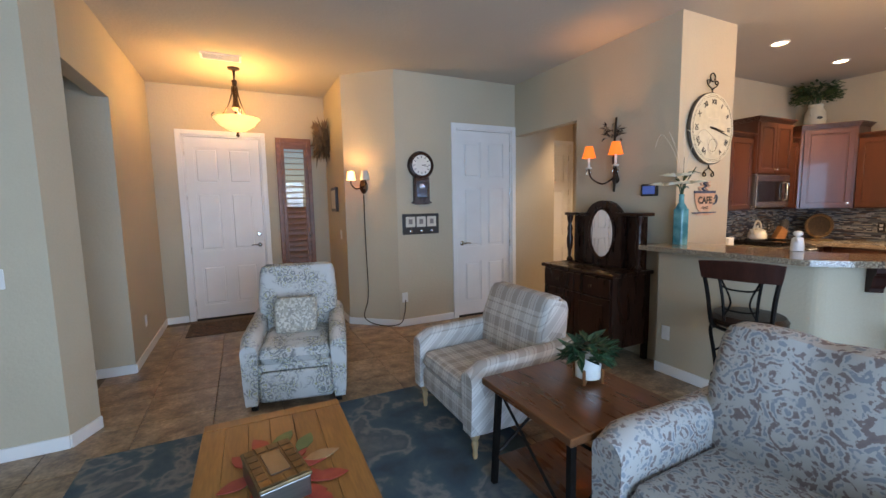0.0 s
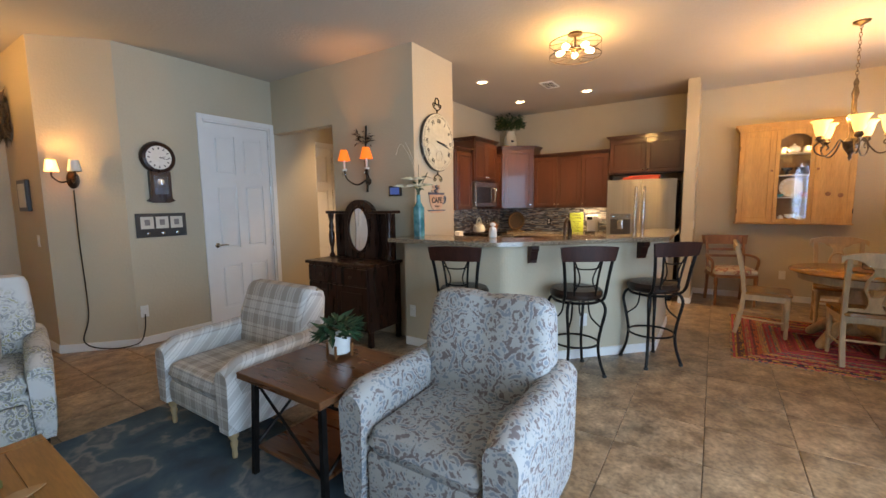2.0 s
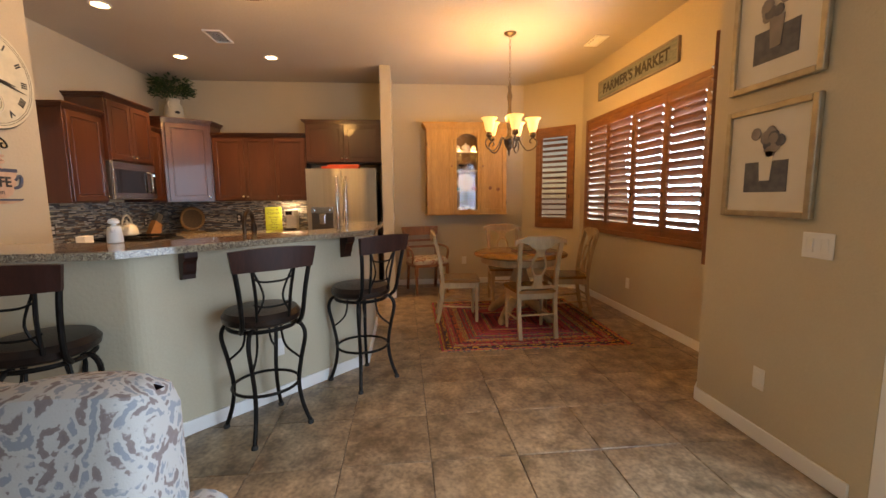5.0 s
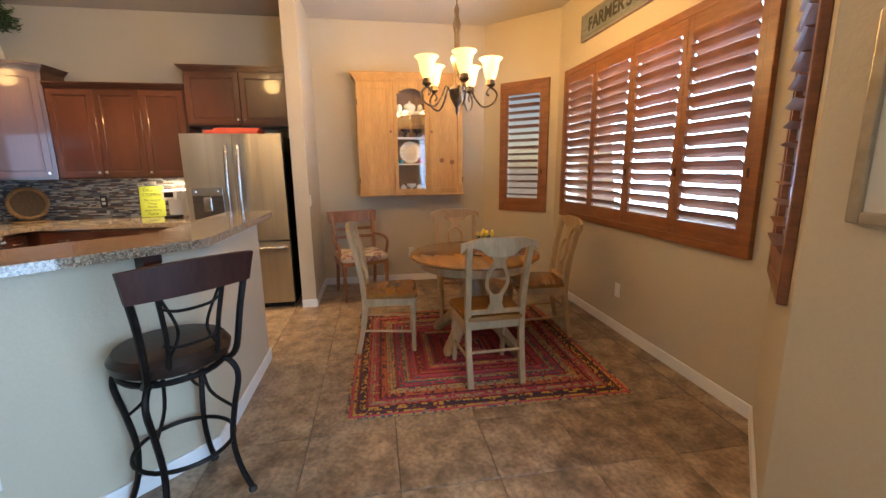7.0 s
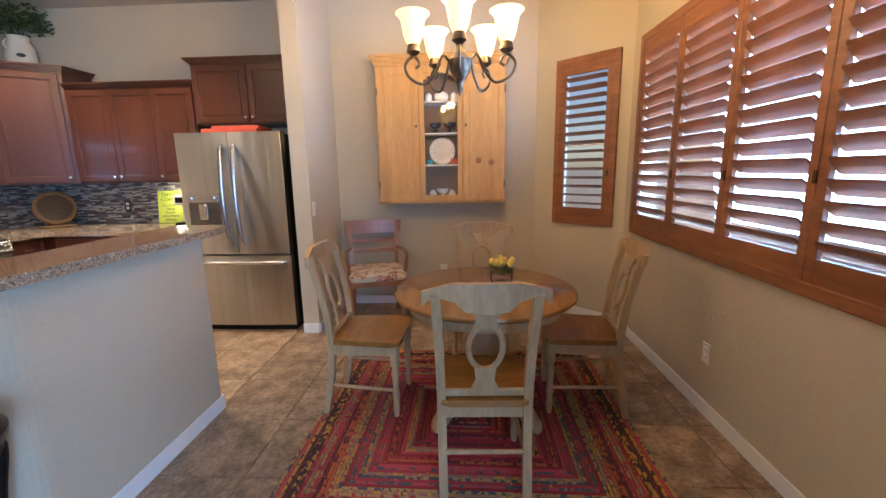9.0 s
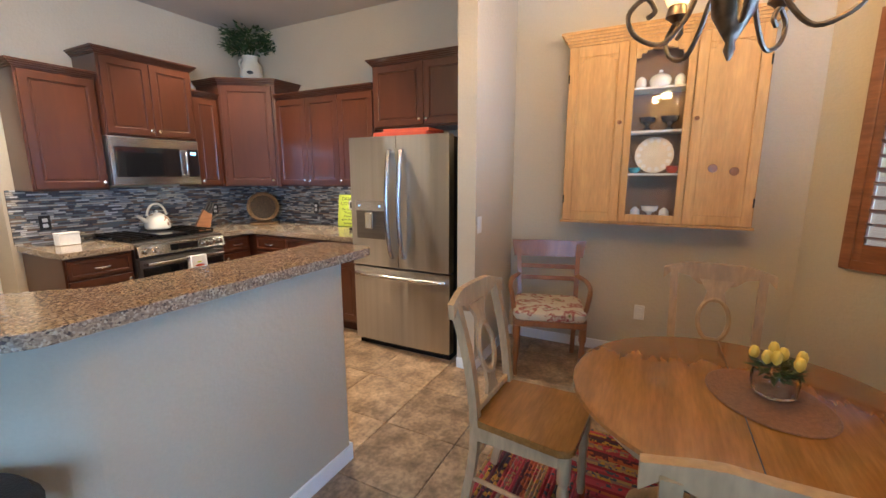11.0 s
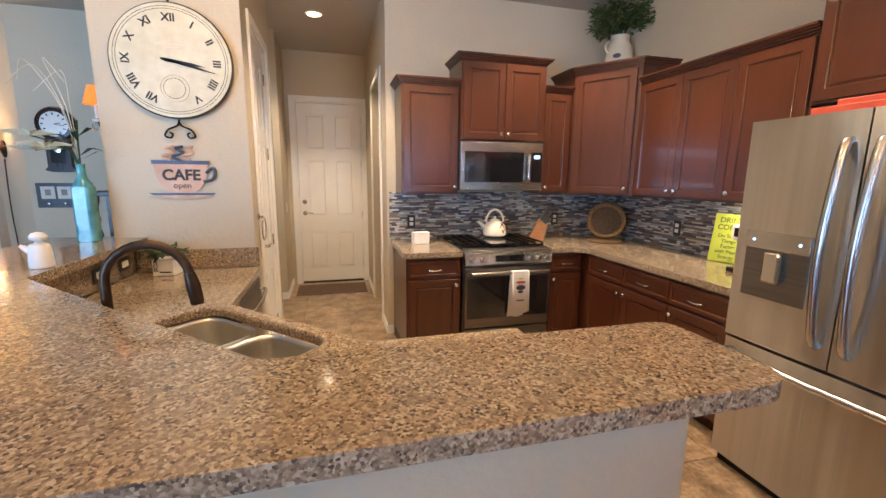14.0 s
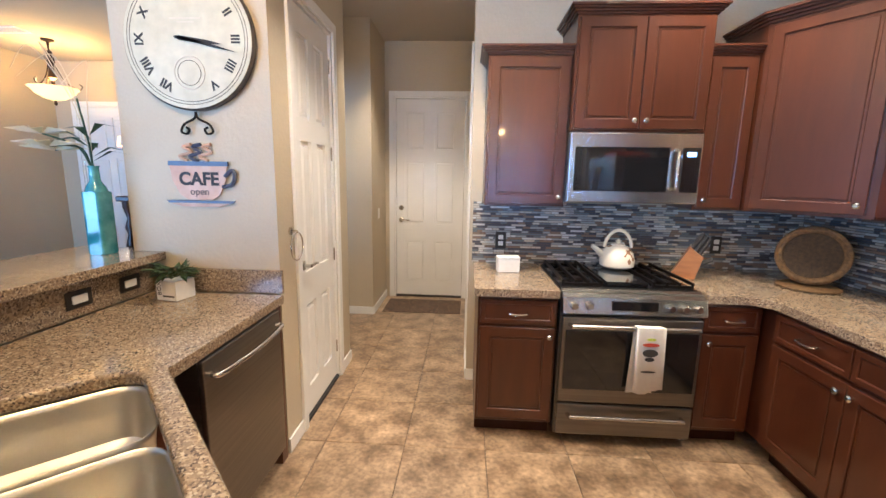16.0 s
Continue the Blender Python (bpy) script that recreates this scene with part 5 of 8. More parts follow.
cs = thing("cafe_sign", pose(4.575, 3.288, 1.47), "flat metal coffee cup sign lettered cafe open, worn enamel", "sign")


def flat(bm, pts, y0, y1):
    lo = [bm.verts.new((x, y0, z)) for x, z in pts]
    hi = [bm.verts.new((x, y1, z)) for x, z in pts]
    bm.faces.new(lo)
    bm.faces.new(hi[::-1])
    for i in range(len(pts)):
        j = (i + 1) % len(pts)
        bm.faces.new((lo[i], lo[j], hi[j], hi[i]))
    return bm


cup = flat(bmo(), [(-0.145, 0.075), (0.145, 0.075), (0.135, 0.0), (0.10, -0.07), (0.06, -0.095), (-0.06, -0.095), (-0.10, -0.07), (-0.135, 0.0)], -0.004, -0.012)
part("cup", cup, M_PEACH, cs)
part("rim", flat(bmo(), [(-0.15, 0.092), (0.15, 0.092), (0.15, 0.070), (-0.15, 0.070)], -0.003, -0.014), M_NAVY, cs)
part("saucer", flat(bmo(), [(-0.175, -0.098), (0.175, -0.098), (0.16, -0.110), (-0.16, -0.110)], -0.004, -0.014), M_NAVY, cs)
part("saucer", flat(bmo(), [(-0.155, -0.111), (0.155, -0.111), (0.09, -0.128), (-0.09, -0.128)], -0.004, -0.012), M_PEACH, cs)
bm = bmo()
tube(bm, curl([(0.13, -0.008, 0.02), (0.165, -0.008, 0.05), (0.18, -0.008, 0.03), (0.165, -0.008, -0.015), (0.115, -0.008, -0.03)], 5), 0.010, 6)
part("handle", bm, M_NAVY, cs, smooth=True)
for x0 in (-0.05, 0.0, 0.05):
    bm = bmo()
    tube(bm, curl([(x0, -0.008, 0.092), (x0 - 0.04, -0.008, 0.115), (x0 + 0.02, -0.008, 0.135), (x0 - 0.02, -0.008, 0.16), (x0 + 0.02, -0.008, 0.172)], 5), 0.009, 6)
    part("steam", bm, M_PEACH if x0 else M_NAVY, cs, smooth=True)
words(cs, "CAFE", 0.086, pose(0, -0.0125, 0.005), bold=0.003)
words(cs, "open", 0.048, pose(0, -0.0125, -0.055))

tr = thing("towel_ring", pose(4.951, 3.43, 1.13, 0, 0, 90), "brushed nickel towel ring on the pantry wall", "towel ring")
bm = bmo()
lathe(bm, [(0.022, 0), (0.022, -0.010), (0.008, -0.014), (0.008, -0.04)], 14, (0, 0, 0.08), "y")
part("mount", bm, M_CHROME, tr, smooth=True)
bm = bmo()
tube(bm, [(0.075 * math.sin(j * math.pi / 14), -0.035, 0.0 + 0.075 * math.cos(j * math.pi / 14)) for j in range(28)], 0.005, 8, True)
part("ring", bm, M_CHROME, tr, smooth=True)

# ceiling: recessed cans, vents, cage light
for x, y in ((5.83, 3.37), (7.15, 3.38), (7.12, 2.33), (5.32, 5.05)):
    cn = thing("recessed_light", pose(x, y, CEIL), "white trimmed recessed ceiling light, lit", "light", "recessed lights")
    bm = bmo()
    lathe(bm, [(0.085, 0), (0.085, -0.006), (0.068, -0.010), (0.066, -0.001)], 24)
    part("trim", bm, M_WHITE, cn, smooth=True)
    bm = bmo()
    lathe(bm, [(0.064, -0.002), (0.05, -0.006), (0.001, -0.008)], 20)
    part("lens", bm, glow("can_lens", (1.0, 0.80, 0.52), 14.0) if "can_lens" not in bpy.data.materials else bpy.data.materials["can_lens"], cn, "glowing lens", True)
    lamp("can_light", "SPOT", (x, y, CEIL - 0.03), 120, (1.0, 0.82, 0.60), 0.05, (x, y, 0), spot=104)


def vent(x, y, w_, d_, deg=0):
    v = thing("ceiling_vent", pose(x, y, CEIL, 0, 0, deg), "white louvred ceiling air vent", "vent", "ceiling vents")
    bm = bmo()
    for a, b, c, e in ((-w_, -d_, w_, -d_ + 0.02), (-w_, d_ - 0.02, w_, d_), (-w_, -d_ + 0.02, -w_ + 0.02, d_ - 0.02), (w_ - 0.02, -d_ + 0.02, w_, d_ - 0.02)):
        box(bm, a, b, -0.012, c, e, 0)
    part("frame", bm, M_WHITE, v)
    bm = bmo()
    box(bm, -w_ + 0.02, -d_ + 0.02, -0.002, w_ - 0.02, d_ - 0.02, 0)
    # near-black sheet paints the shade of the duct between the slats
    part("backing", bm, M_INK, v)
    k = 6
    for i in range(k):
        bm = bmo()
        box(bm, -w_ + 0.02, -0.006, -0.001, w_ - 0.02, 0.006, 0.001)
        part("slat", bm, M_WHITE, v).matrix_basis = pose(0, -d_ + 0.03 + (2 * d_ - 0.06) * (i + 0.5) / k, -0.008, 62, 0, 0)
    return v


vent(6.49, 2.67, 0.17, 0.09, 0)
vent(6.34, -1.36, 0.15, 0.075, 0)
vent(0.72, 5.94, 0.19, 0.10, 0)

cg = thing("cage_ceiling_light", pose(4.94, 1.885, CEIL), "flush ceiling light with round wire cage and clear bulbs, lit", "light")
bm = bmo()
lathe(bm, [(0.065, 0), (0.065, -0.02), (0.03, -0.03), (0.012, -0.035), (0.012, -0.13), (0.03, -0.15), (0.012, -0.17)], 20)
part("canopy", bm, M_BRONZE, cg, smooth=True)
for z, r in ((-0.09, 0.24), (-0.21, 0.24)):
    bm = bmo()
    tube(bm, [(r * math.cos(j * math.pi / 18), r * math.sin(j * math.pi / 18), z) for j in range(36)], 0.004, 6, True)
    part("cage_ring", bm, M_BRONZE, cg, smooth=True)
for j in range(10):
    a = j * math.pi / 5
    bm = bmo()
    tube(bm, [(0.02 * math.cos(a), 0.02 * math.sin(a), -0.07), (0.24 * math.cos(a), 0.24 * math.sin(a), -0.09), (0.24 * math.cos(a), 0.24 * math.sin(a), -0.21), (0.02 * math.cos(a), 0.02 * math.sin(a), -0.215)], 0.0025, 5)
    part("cage_wire", bm, M_BRONZE, cg)
for j in range(5):
    a = j * 2 * math.pi / 5 + 0.3
    bm = bmo()
    tube(bm, [(0, 0, -0.14), (0.07 * math.cos(a), 0.07 * math.sin(a), -0.145), (0.10 * math.cos(a), 0.10 * math.sin(a), -0.15)], 0.010, 6)
    part("socket", bm, M_BRONZE, cg)
    bm = bmo()
    c_, s_ = math.cos(a), math.sin(a)
    tube(bm, [(0.10 * c_, 0.10 * s_, -0.15), (0.125 * c_, 0.125 * s_, -0.153), (0.15 * c_, 0.15 * s_, -0.156), (0.175 * c_, 0.175 * s_, -0.159), (0.185 * c_, 0.185 * s_, -0.16)], [0.012, 0.026, 0.030, 0.022, 0.006], 10)
    part("bulb", bm, M_BULB, cg, "glowing warm bulb", True)
lamp("cage_light", "POINT", (4.94, 1.885, CEIL - 0.27), 42, WARM, 0.12)
lamp("under_cabinet_light", "AREA", (8.02, 2.45, 1.332), 4.0, (1.0, 0.88, 0.66), 0.30, (8.04, 2.45, 0), 0.05)

# ---- dining nook ----
M_WASH = surf("whitewashed_wood", (0.38, 0.24, 0.118), (0.47, 0.31, 0.16), 7, 0.5, fine=(30, 0.12), stretch=(2, 2, 0.5), bump=0.05)
M_HONEY = surf("honey_oak", (0.225, 0.092, 0.018), (0.31, 0.135, 0.031), 4, 0.24, fine=(26, 0.13), stretch=(0.5, 4, 4), coat=0.35)
M_WALNUT = surf("warm_walnut", (0.20, 0.075, 0.025), (0.29, 0.115, 0.042), 5, 0.36, fine=(28, 0.14), stretch=(3, 3, 0.5), coat=0.15)
M_PRINT = ramp_mat("flowered_seat_cloth", [(0, (0.62, 0.54, 0.40)), (0.50, (0.62, 0.54, 0.40)), (0.56, (0.30, 0.035, 0.03)), (0.63, (0.62, 0.54, 0.40)), (0.72, (0.13, 0.13, 0.03))], 13, "NOISE", 0.9, distort=0.08)
M_SHADE = glow("alabaster_shade", (1.0, 0.72, 0.30), 1.1)
M_CHINA = surf("white_china", (0.70, 0.68, 0.62), (0.76, 0.74, 0.69), 20, 0.2, coat=0.4)
M_SMOKE = surf("dark_glassware", (0.03, 0.03, 0.035), (0.05, 0.05, 0.06), 10, 0.1, coat=0.5)
# pine darkened in its colour for the shade inside the cupboard
M_CUPBOARD_SHADE = surf("shaded_cupboard_inside", (0.16, 0.085, 0.035), (0.20, 0.105, 0.045), 6, 0.6)
M_TULIP = surf("yellow_tulip", (0.75, 0.50, 0.06), (0.82, 0.60, 0.12), 30, 0.6)
M_TEALGREY = surf("weathered_sign_board", (0.13, 0.15, 0.14), (0.20, 0.21, 0.19), 8, 0.8, fine=(40, 0.2), stretch=(0.4, 3, 3))
M_GILT = surf("champagne_frame", (0.36, 0.29, 0.20), (0.45, 0.37, 0.26), 15, 0.38, 0.5, bump=0.1)
M_MATBOARD = surf("cream_mat_board", (0.62, 0.56, 0.46), (0.66, 0.60, 0.50), 6, 0.8)
M_PATTERN = surf("grey_print", (0.075, 0.075, 0.085), (0.13, 0.125, 0.13), 20, 0.8)
M_PICGREY = surf("warm_grey_print", (0.20, 0.17, 0.155), (0.26, 0.22, 0.20), 14, 0.8)
M_PLACEMAT = surf("woven_placemat", (0.17, 0.085, 0.05), (0.23, 0.12, 0.07), 90, 0.85, bump=0.3, bump_scale=200)


def ring_of(w, d, r, k=4):
    """A rounded rectangle in plan, centred."""
    return soften([(-w / 2, -d / 2), (w / 2, -d / 2), (w / 2, d / 2), (-w / 2, d / 2)], r, k)


def loft(bm, rings):
    vs = [[bm.verts.new(p) for p in r] for r in rings]
    n = len(vs[0])
    for a, b in zip(vs, vs[1:]):
        for j in range(n):
            bm.faces.new((a[j], a[(j + 1) % n], b[(j + 1) % n], b[j]))
    bm.faces.new(vs[0][::-1])
    bm.faces.new(vs[-1])
    return bm


def strip(bm, pts, w, t):
    """A flat bar following points, w wide across x and t thick."""
    rings = []
    for i, p in enumerate(pts):
        p = Vector(p)
        tn = (Vector(pts[min(i + 1, len(pts) - 1)]) - Vector(pts[max(i - 1, 0)])).normalized()
        s = Vector((1, 0, 0))
        nrm = tn.cross(s).normalized()
        ww = w[i] if isinstance(w, (list, tuple)) else w
        rings.append([p + s * ww / 2 + nrm * t / 2, p - s * ww / 2 + nrm * t / 2, p - s * ww / 2 - nrm * t / 2, p + s * ww / 2 - nrm * t / 2])
    return loft(bm, rings)


def dining_chair(m):
    c = thing("dining_chair", m, "whitewashed wooden dining chair with oval splat and honey-coloured seat", "chair", "chairs round the dining table")
    bm = bmo()
    q = soften([(-0.225, -0.215), (0.225, -0.215), (0.195, 0.215), (-0.195, 0.215)], 0.05, 4)
    prism(bm, q, 0.435, 0.465, 0.010)
    part("seat", bm, M_HONEY, c, "honey oak seat")
    bm = bmo()
    for a in ((-0.20, -0.19, 0.20, -0.17), (-0.18, 0.17, 0.18, 0.19), (-0.20, -0.17, -0.18, 0.17), (0.18, -0.17, 0.20, 0.17)):
        box(bm, a[0], a[1], 0.375, a[2], a[3], 0.4345)
    part("apron", bm, M_WASH, c)
    for s in (-1, 1):
        bm = bmo()
        lathe(bm, [(0.014, 0), (0.020, 0.05), (0.016, 0.10), (0.022, 0.14), (0.016, 0.19), (0.024, 0.27), (0.017, 0.305), (0.026, 0.32), (0.026, 0.434)], 12, (s * 0.185, -0.18, 0))
        part("front_leg", bm, M_WASH, c, smooth=True)
        bm = bmo()
        pts = curl([(s * 0.175, 0.245, 0), (s * 0.178, 0.20, 0.22), (s * 0.18, 0.185, 0.44), (s * 0.185, 0.215, 0.70), (s * 0.195, 0.275, 0.94)], 4)
        strip(bm, pts, 0.036, 0.036)
        part("back_leg", bm, M_WASH, c)
    bm = bmo()
    n, rings = 12, []
    for i in range(n + 1):
        u = -1 + 2 * i / n
        x = 0.245 * u
        y = 0.262 + 0.028 * (1 - u * u)
        zt = 0.985 - 0.035 * max(0, abs(u) - 0.55) / 0.45
        zb = 0.895 + 0.05 * (abs(u) ** 1.5) - (0.055 if abs(u) > 0.9 else 0) + (-0.03 if abs(u) < 0.35 else 0.0)
        rings.append([(x, y - 0.013, zb), (x, y + 0.013, zb), (x, y + 0.018, zt), (x, y - 0.008, zt)])
    loft(bm, rings)
    part("crest_rail", bm, M_WASH, c)
    bm = bmo()
    tube(bm, [(0.068 * math.cos(a), 0.222 + 0.10 * (0.105 * math.sin(a)) / 0.4, 0.70 + 0.105 * math.sin(a)) for a in (j * math.pi / 12 for j in range(24))], 0.012, 6, True)
    splat = part("splat", bm, M_WASH, c, "oval pierced splat", True)
    bm = bmo()
    strip(bm, [(0, 0.246, 0.79), (0, 0.26, 0.84), (0, 0.278, 0.90)], [0.10, 0.075, 0.15], 0.016)
    part("splat_top", bm, M_WASH, splat)
    bm = bmo()
    strip(bm, [(0, 0.190, 0.485), (0, 0.20, 0.55), (0, 0.208, 0.61)], [0.13, 0.075, 0.09], 0.016)
    part("splat_foot", bm, M_WASH, splat)
    bm = bmo()
    box(bm, -0.17, 0.178, 0.475, 0.17, 0.198, 0.505, 0.004, 1)
    part("lower_rail", bm, M_WASH, c)
    for s in (-1, 1):
        bm = bmo()
        tube(bm, [(s * 0.185, -0.18, 0.16), (s * 0.178, 0.21, 0.18)], 0.010, 8)
        part("stretcher", bm, M_WASH, c, smooth=True)
    bm = bmo()
    tube(bm, [(-0.17, 0.215, 0.23), (0.17, 0.215, 0.23)], 0.010, 8)
    part("stretcher", bm, M_WASH, c, smooth=True)
    return c


RUG_Z = 0.012
ch = dining_chair(facing(6.25, 0.19, RUG_Z, -93))
copy_thing(ch, facing(5.67, -0.45, RUG_Z, 2))
copy_thing(ch, facing(6.28, -1.06, RUG_Z, 84))
copy_thing(ch, facing(6.88, -0.50, RUG_Z, 176))

tb = thing("dining_table", pose(6.19, -0.49, RUG_Z), "round honey oak pedestal dining table with a moulded edge", "table")
bm = bmo()
lathe(bm, [(0.47, 0.700), (0.500, 0.703), (0.513, 0.715), (0.510, 0.727), (0.495, 0.737), (0.05, 0.738)], 64)
tp = part("tabletop", bm, M_HONEY, tb, smooth=True)
bm = bmo()
box(bm, -0.49, -0.0015, 0.7375, 0.49, 0.0015, 0.7388)
part("leaf_joint", bm, M_INK, tp, "dark joint across the top")
bm = bmo()
lathe(bm, [(0.41, 0.62), (0.43, 0.63), (0.43, 0.699), (0.37, 0.6995)], 48)
part("apron", bm, M_WASH, tb, smooth=True)
bm = bmo()
lathe(bm, [(0.10, 0.12), (0.12, 0.15), (0.09, 0.20), (0.075, 0.26), (0.10, 0.34), (0.115, 0.42), (0.08, 0.50), (0.07, 0.55), (0.14, 0.60), (0.16, 0.62)], 28)
part("pedestal", bm, M_WASH, tb, smooth=True)
for k in range(4):
    a = radians(45 + 90 * k)
    bm = bmo()
    pts = curl([(0.05, 0, 0.20), (0.18, 0, 0.185), (0.30, 0, 0.09), (0.37, 0, 0.035), (0.40, 0, 0.03)], 4)
    tube(bm, [(p[0] * math.cos(a), p[0] * math.sin(a), p[2]) for p in pts], [0.055 - 0.0011 * i for i in range(len(pts) - 3)] + [0.034, 0.032, 0.024], 10)
    part("foot", bm, M_WASH, tb, smooth=True)

pm = thing("placemat", pose(6.20, -0.57, RUG_Z + 0.7395, 0, 0, 20), "oval brown woven placemat in the middle of the table", "placemat")
bm = bmo()
lathe(bm, [(0.20, 0), (0.205, 0.0015), (0.20, 0.003)], 40)
for v in bm.verts:
    v.co.y *= 0.78
part("weave", bm, M_PLACEMAT, pm)
fv = thing("tulip_bowl", pose(6.235, -0.59, RUG_Z + 0.743), "low glass bowl of yellow tulips on the table", "flowers")
bm = bmo()
lathe(bm, [(0.05, 0), (0.062, 0.01), (0.066, 0.05), (0.060, 0.085), (0.057, 0.085), (0.060, 0.05), (0.055, 0.014), (0.02, 0.010)], 24)
part("bowl", bm, M_GLASS, fv, smooth=True)
bm = leaves(bmo(), random.Random(11), (0, 0, 0.075), 60, 0.05, 0.05, 0.5)
part("foliage", bm, M_LEAF, fv)
rnd = random.Random(12)
for k in range(7):
    a, r = k * 0.95, rnd.uniform(0.03, 0.085)
    bm = bmo()
    z = 0.105 + 0.03 * rnd.random()
    lathe(bm, [(0.005, z - 0.012), (0.014, z), (0.016, z + 0.014), (0.010, z + 0.030), (0.003, z + 0.034)], 8, (r * math.cos(a), r * math.sin(a), 0))
    part("tulip", bm, M_TULIP, fv, smooth=True)

# armchair against the wall
ac = thing("armchair", facing(7.68, 0.46, 0, 196), "warm walnut open armchair with a flowered seat cushion", "chair")
bm = bmo()
prism(bm, ring_of(0.52, 0.48, 0.05), 0.39, 0.43, 0.006)
part("seat_frame", bm, M_WALNUT, ac)
bm = bmo()
loft(bm, [[(x * f, y * f, z) for x, y in ring_of(0.50, 0.46, 0.07)] for f, z in ((0.98, 0.431), (1.03, 0.455), (1.02, 0.485), (0.9, 0.505))])
part("cushion", bm, M_PRINT, ac, "cream cushion with red flowers", True)
for s in (-1, 1):
    bm = bmo()
    lathe(bm, [(0.014, 0), (0.018, 0.03), (0.014, 0.08), (0.024, 0.18), (0.018, 0.27), (0.027, 0.30), (0.027, 0.389)], 12, (s * 0.23, -0.21, 0))
    part("front_leg", bm, M_WALNUT, ac, smooth=True)
    bm = bmo()
    strip(bm, curl([(s * 0.22, 0.27, 0), (s * 0.22, 0.225, 0.25), (s * 0.22, 0.215, 0.43), (s * 0.225, 0.25, 0.68), (s * 0.235, 0.31, 0.90)], 4), 0.034, 0.034)
    part("back_leg", bm, M_WALNUT, ac)
    bm = bmo()
    tube(bm, curl([(s * 0.23, 0.235, 0.66), (s * 0.275, 0.10, 0.655), (s * 0.285, -0.06, 0.64), (s * 0.27, -0.15, 0.60), (s * 0.255, -0.14, 0.50), (s * 0.245, -0.09, 0.43)], 5), 0.018, 8)
    part("arm", bm, M_WALNUT, ac, smooth=True)
bm = bmo()
rings = []
for i in range(11):
    u = -1 + i / 5
    y = 0.30 + 0.02 * (1 - u * u)
    rings.append([(0.27 * u, y - 0.012, 0.80), (0.27 * u, y + 0.012, 0.80), (0.29 * u, y + 0.030, 0.93), (0.29 * u, y + 0.006, 0.93)])
loft(bm, rings)
part("top_rail", bm, M_WALNUT, ac)
for z, yy in ((0.62, 0.237), (0.71, 0.262)):
    bm = bmo()
    box(bm, -0.21, yy - 0.008, z, 0.21, yy + 0.008, z + 0.035, 0.004, 1)
    part("cross_rail", bm, M_WALNUT, ac)

# braided rug: concentric braids
M_BRAID = ramp_mat("braided_cotton", [(0, (0.30, 0.03, 0.03))], 30, rough=0.95, bump=0.6)
nt = M_BRAID.node_tree
geo, rampn = nt.nodes.new("ShaderNodeNewGeometry"), [n for n in nt.nodes if n.type == "VALTORGB"][0]
nz, mth, tcn = nt.nodes.new("ShaderNodeTexNoise"), nt.nodes.new("ShaderNodeMath"), nt.nodes.new("ShaderNodeTexCoord")
nz.inputs["Scale"].default_value, nz.inputs["Detail"].default_value = 32, 2
mth.operation, mth.inputs[1].default_value = "MULTIPLY_ADD", 0.36
sb = nt.nodes.new("ShaderNodeMath")
sb.operation, sb.inputs[1].default_value = "SUBTRACT", 0.18
nt.links.new(tcn.outputs["Object"], nz.inputs["Vector"])
nt.links.new(nz.outputs["Fac"], mth.inputs[0])
nt.links.new(geo.outputs["Random Per Island"], mth.inputs[2])
nt.links.new(mth.outputs[0], sb.inputs[0])
nt.links.new(sb.outputs[0], rampn.inputs["Fac"])
cr = rampn.color_ramp
cr.interpolation = "CONSTANT"
cols = [(0.0, (0.26, 0.025, 0.03)), (0.17, (0.42, 0.10, 0.035)), (0.28, (0.10, 0.025, 0.03)), (0.40, (0.34, 0.04, 0.05)), (0.52, (0.38, 0.24, 0.09)), (0.60, (0.07, 0.085, 0.10)), (0.68, (0.45, 0.06, 0.07)), (0.80, (0.27, 0.16, 0.11)), (0.88, (0.50, 0.26, 0.04)), (0.94, (0.05, 0.03, 0.035))]
while len(cr.elements) < len(cols):
    cr.elements.new(0.5)
for e, (p, c) in zip(cr.elements, cols):
    e.position, e.color = p, (*c, 1)
br = thing("braided_rug", pose(6.08, -0.41, 0.0, 0, 0, -1), "multicoloured red braided rug under the dining table", "rug")
bm = bmo()
box(bm, -0.865, -0.88, 0.0005, 0.865, 0.88, 0.004)
part("backing", bm, M_BRAID, br)
verts, faces = [], []
k = 0
hx, hy, w_ = 0.875, 0.89, 0.019
while hy - k * w_ > 0.02 and hx - k * w_ > 0.02:
    ox, oy = hx - k * w_, hy - k * w_
    ix, iy = max(0.001, ox - w_ + 0.002), max(0.001, oy - w_ + 0.002)
    mx, my = (ox + ix) / 2, (oy + iy) / 2
    b = len(verts)
    for x, y, z in ((ox, oy, 0.004), (mx, my, 0.0125), (ix, iy, 0.004)):
        verts += [(-x, -y, z), (x, -y, z), (x, y, z), (-x, y, z)]
    for r_ in (0, 4):
        for j in range(4):
            faces.append((b + r_ + j, b + r_ + (j + 1) % 4, b + r_ + 4 + (j + 1) % 4, b + r_ + 4 + j))
    k += 1
me = bpy.data.meshes.new("braid_weave")
me.from_pydata(verts, [], faces)
me.materials.append(M_BRAID)
ob = tagged(new("braid_weave", me), kind="stuff")
ob.parent = br

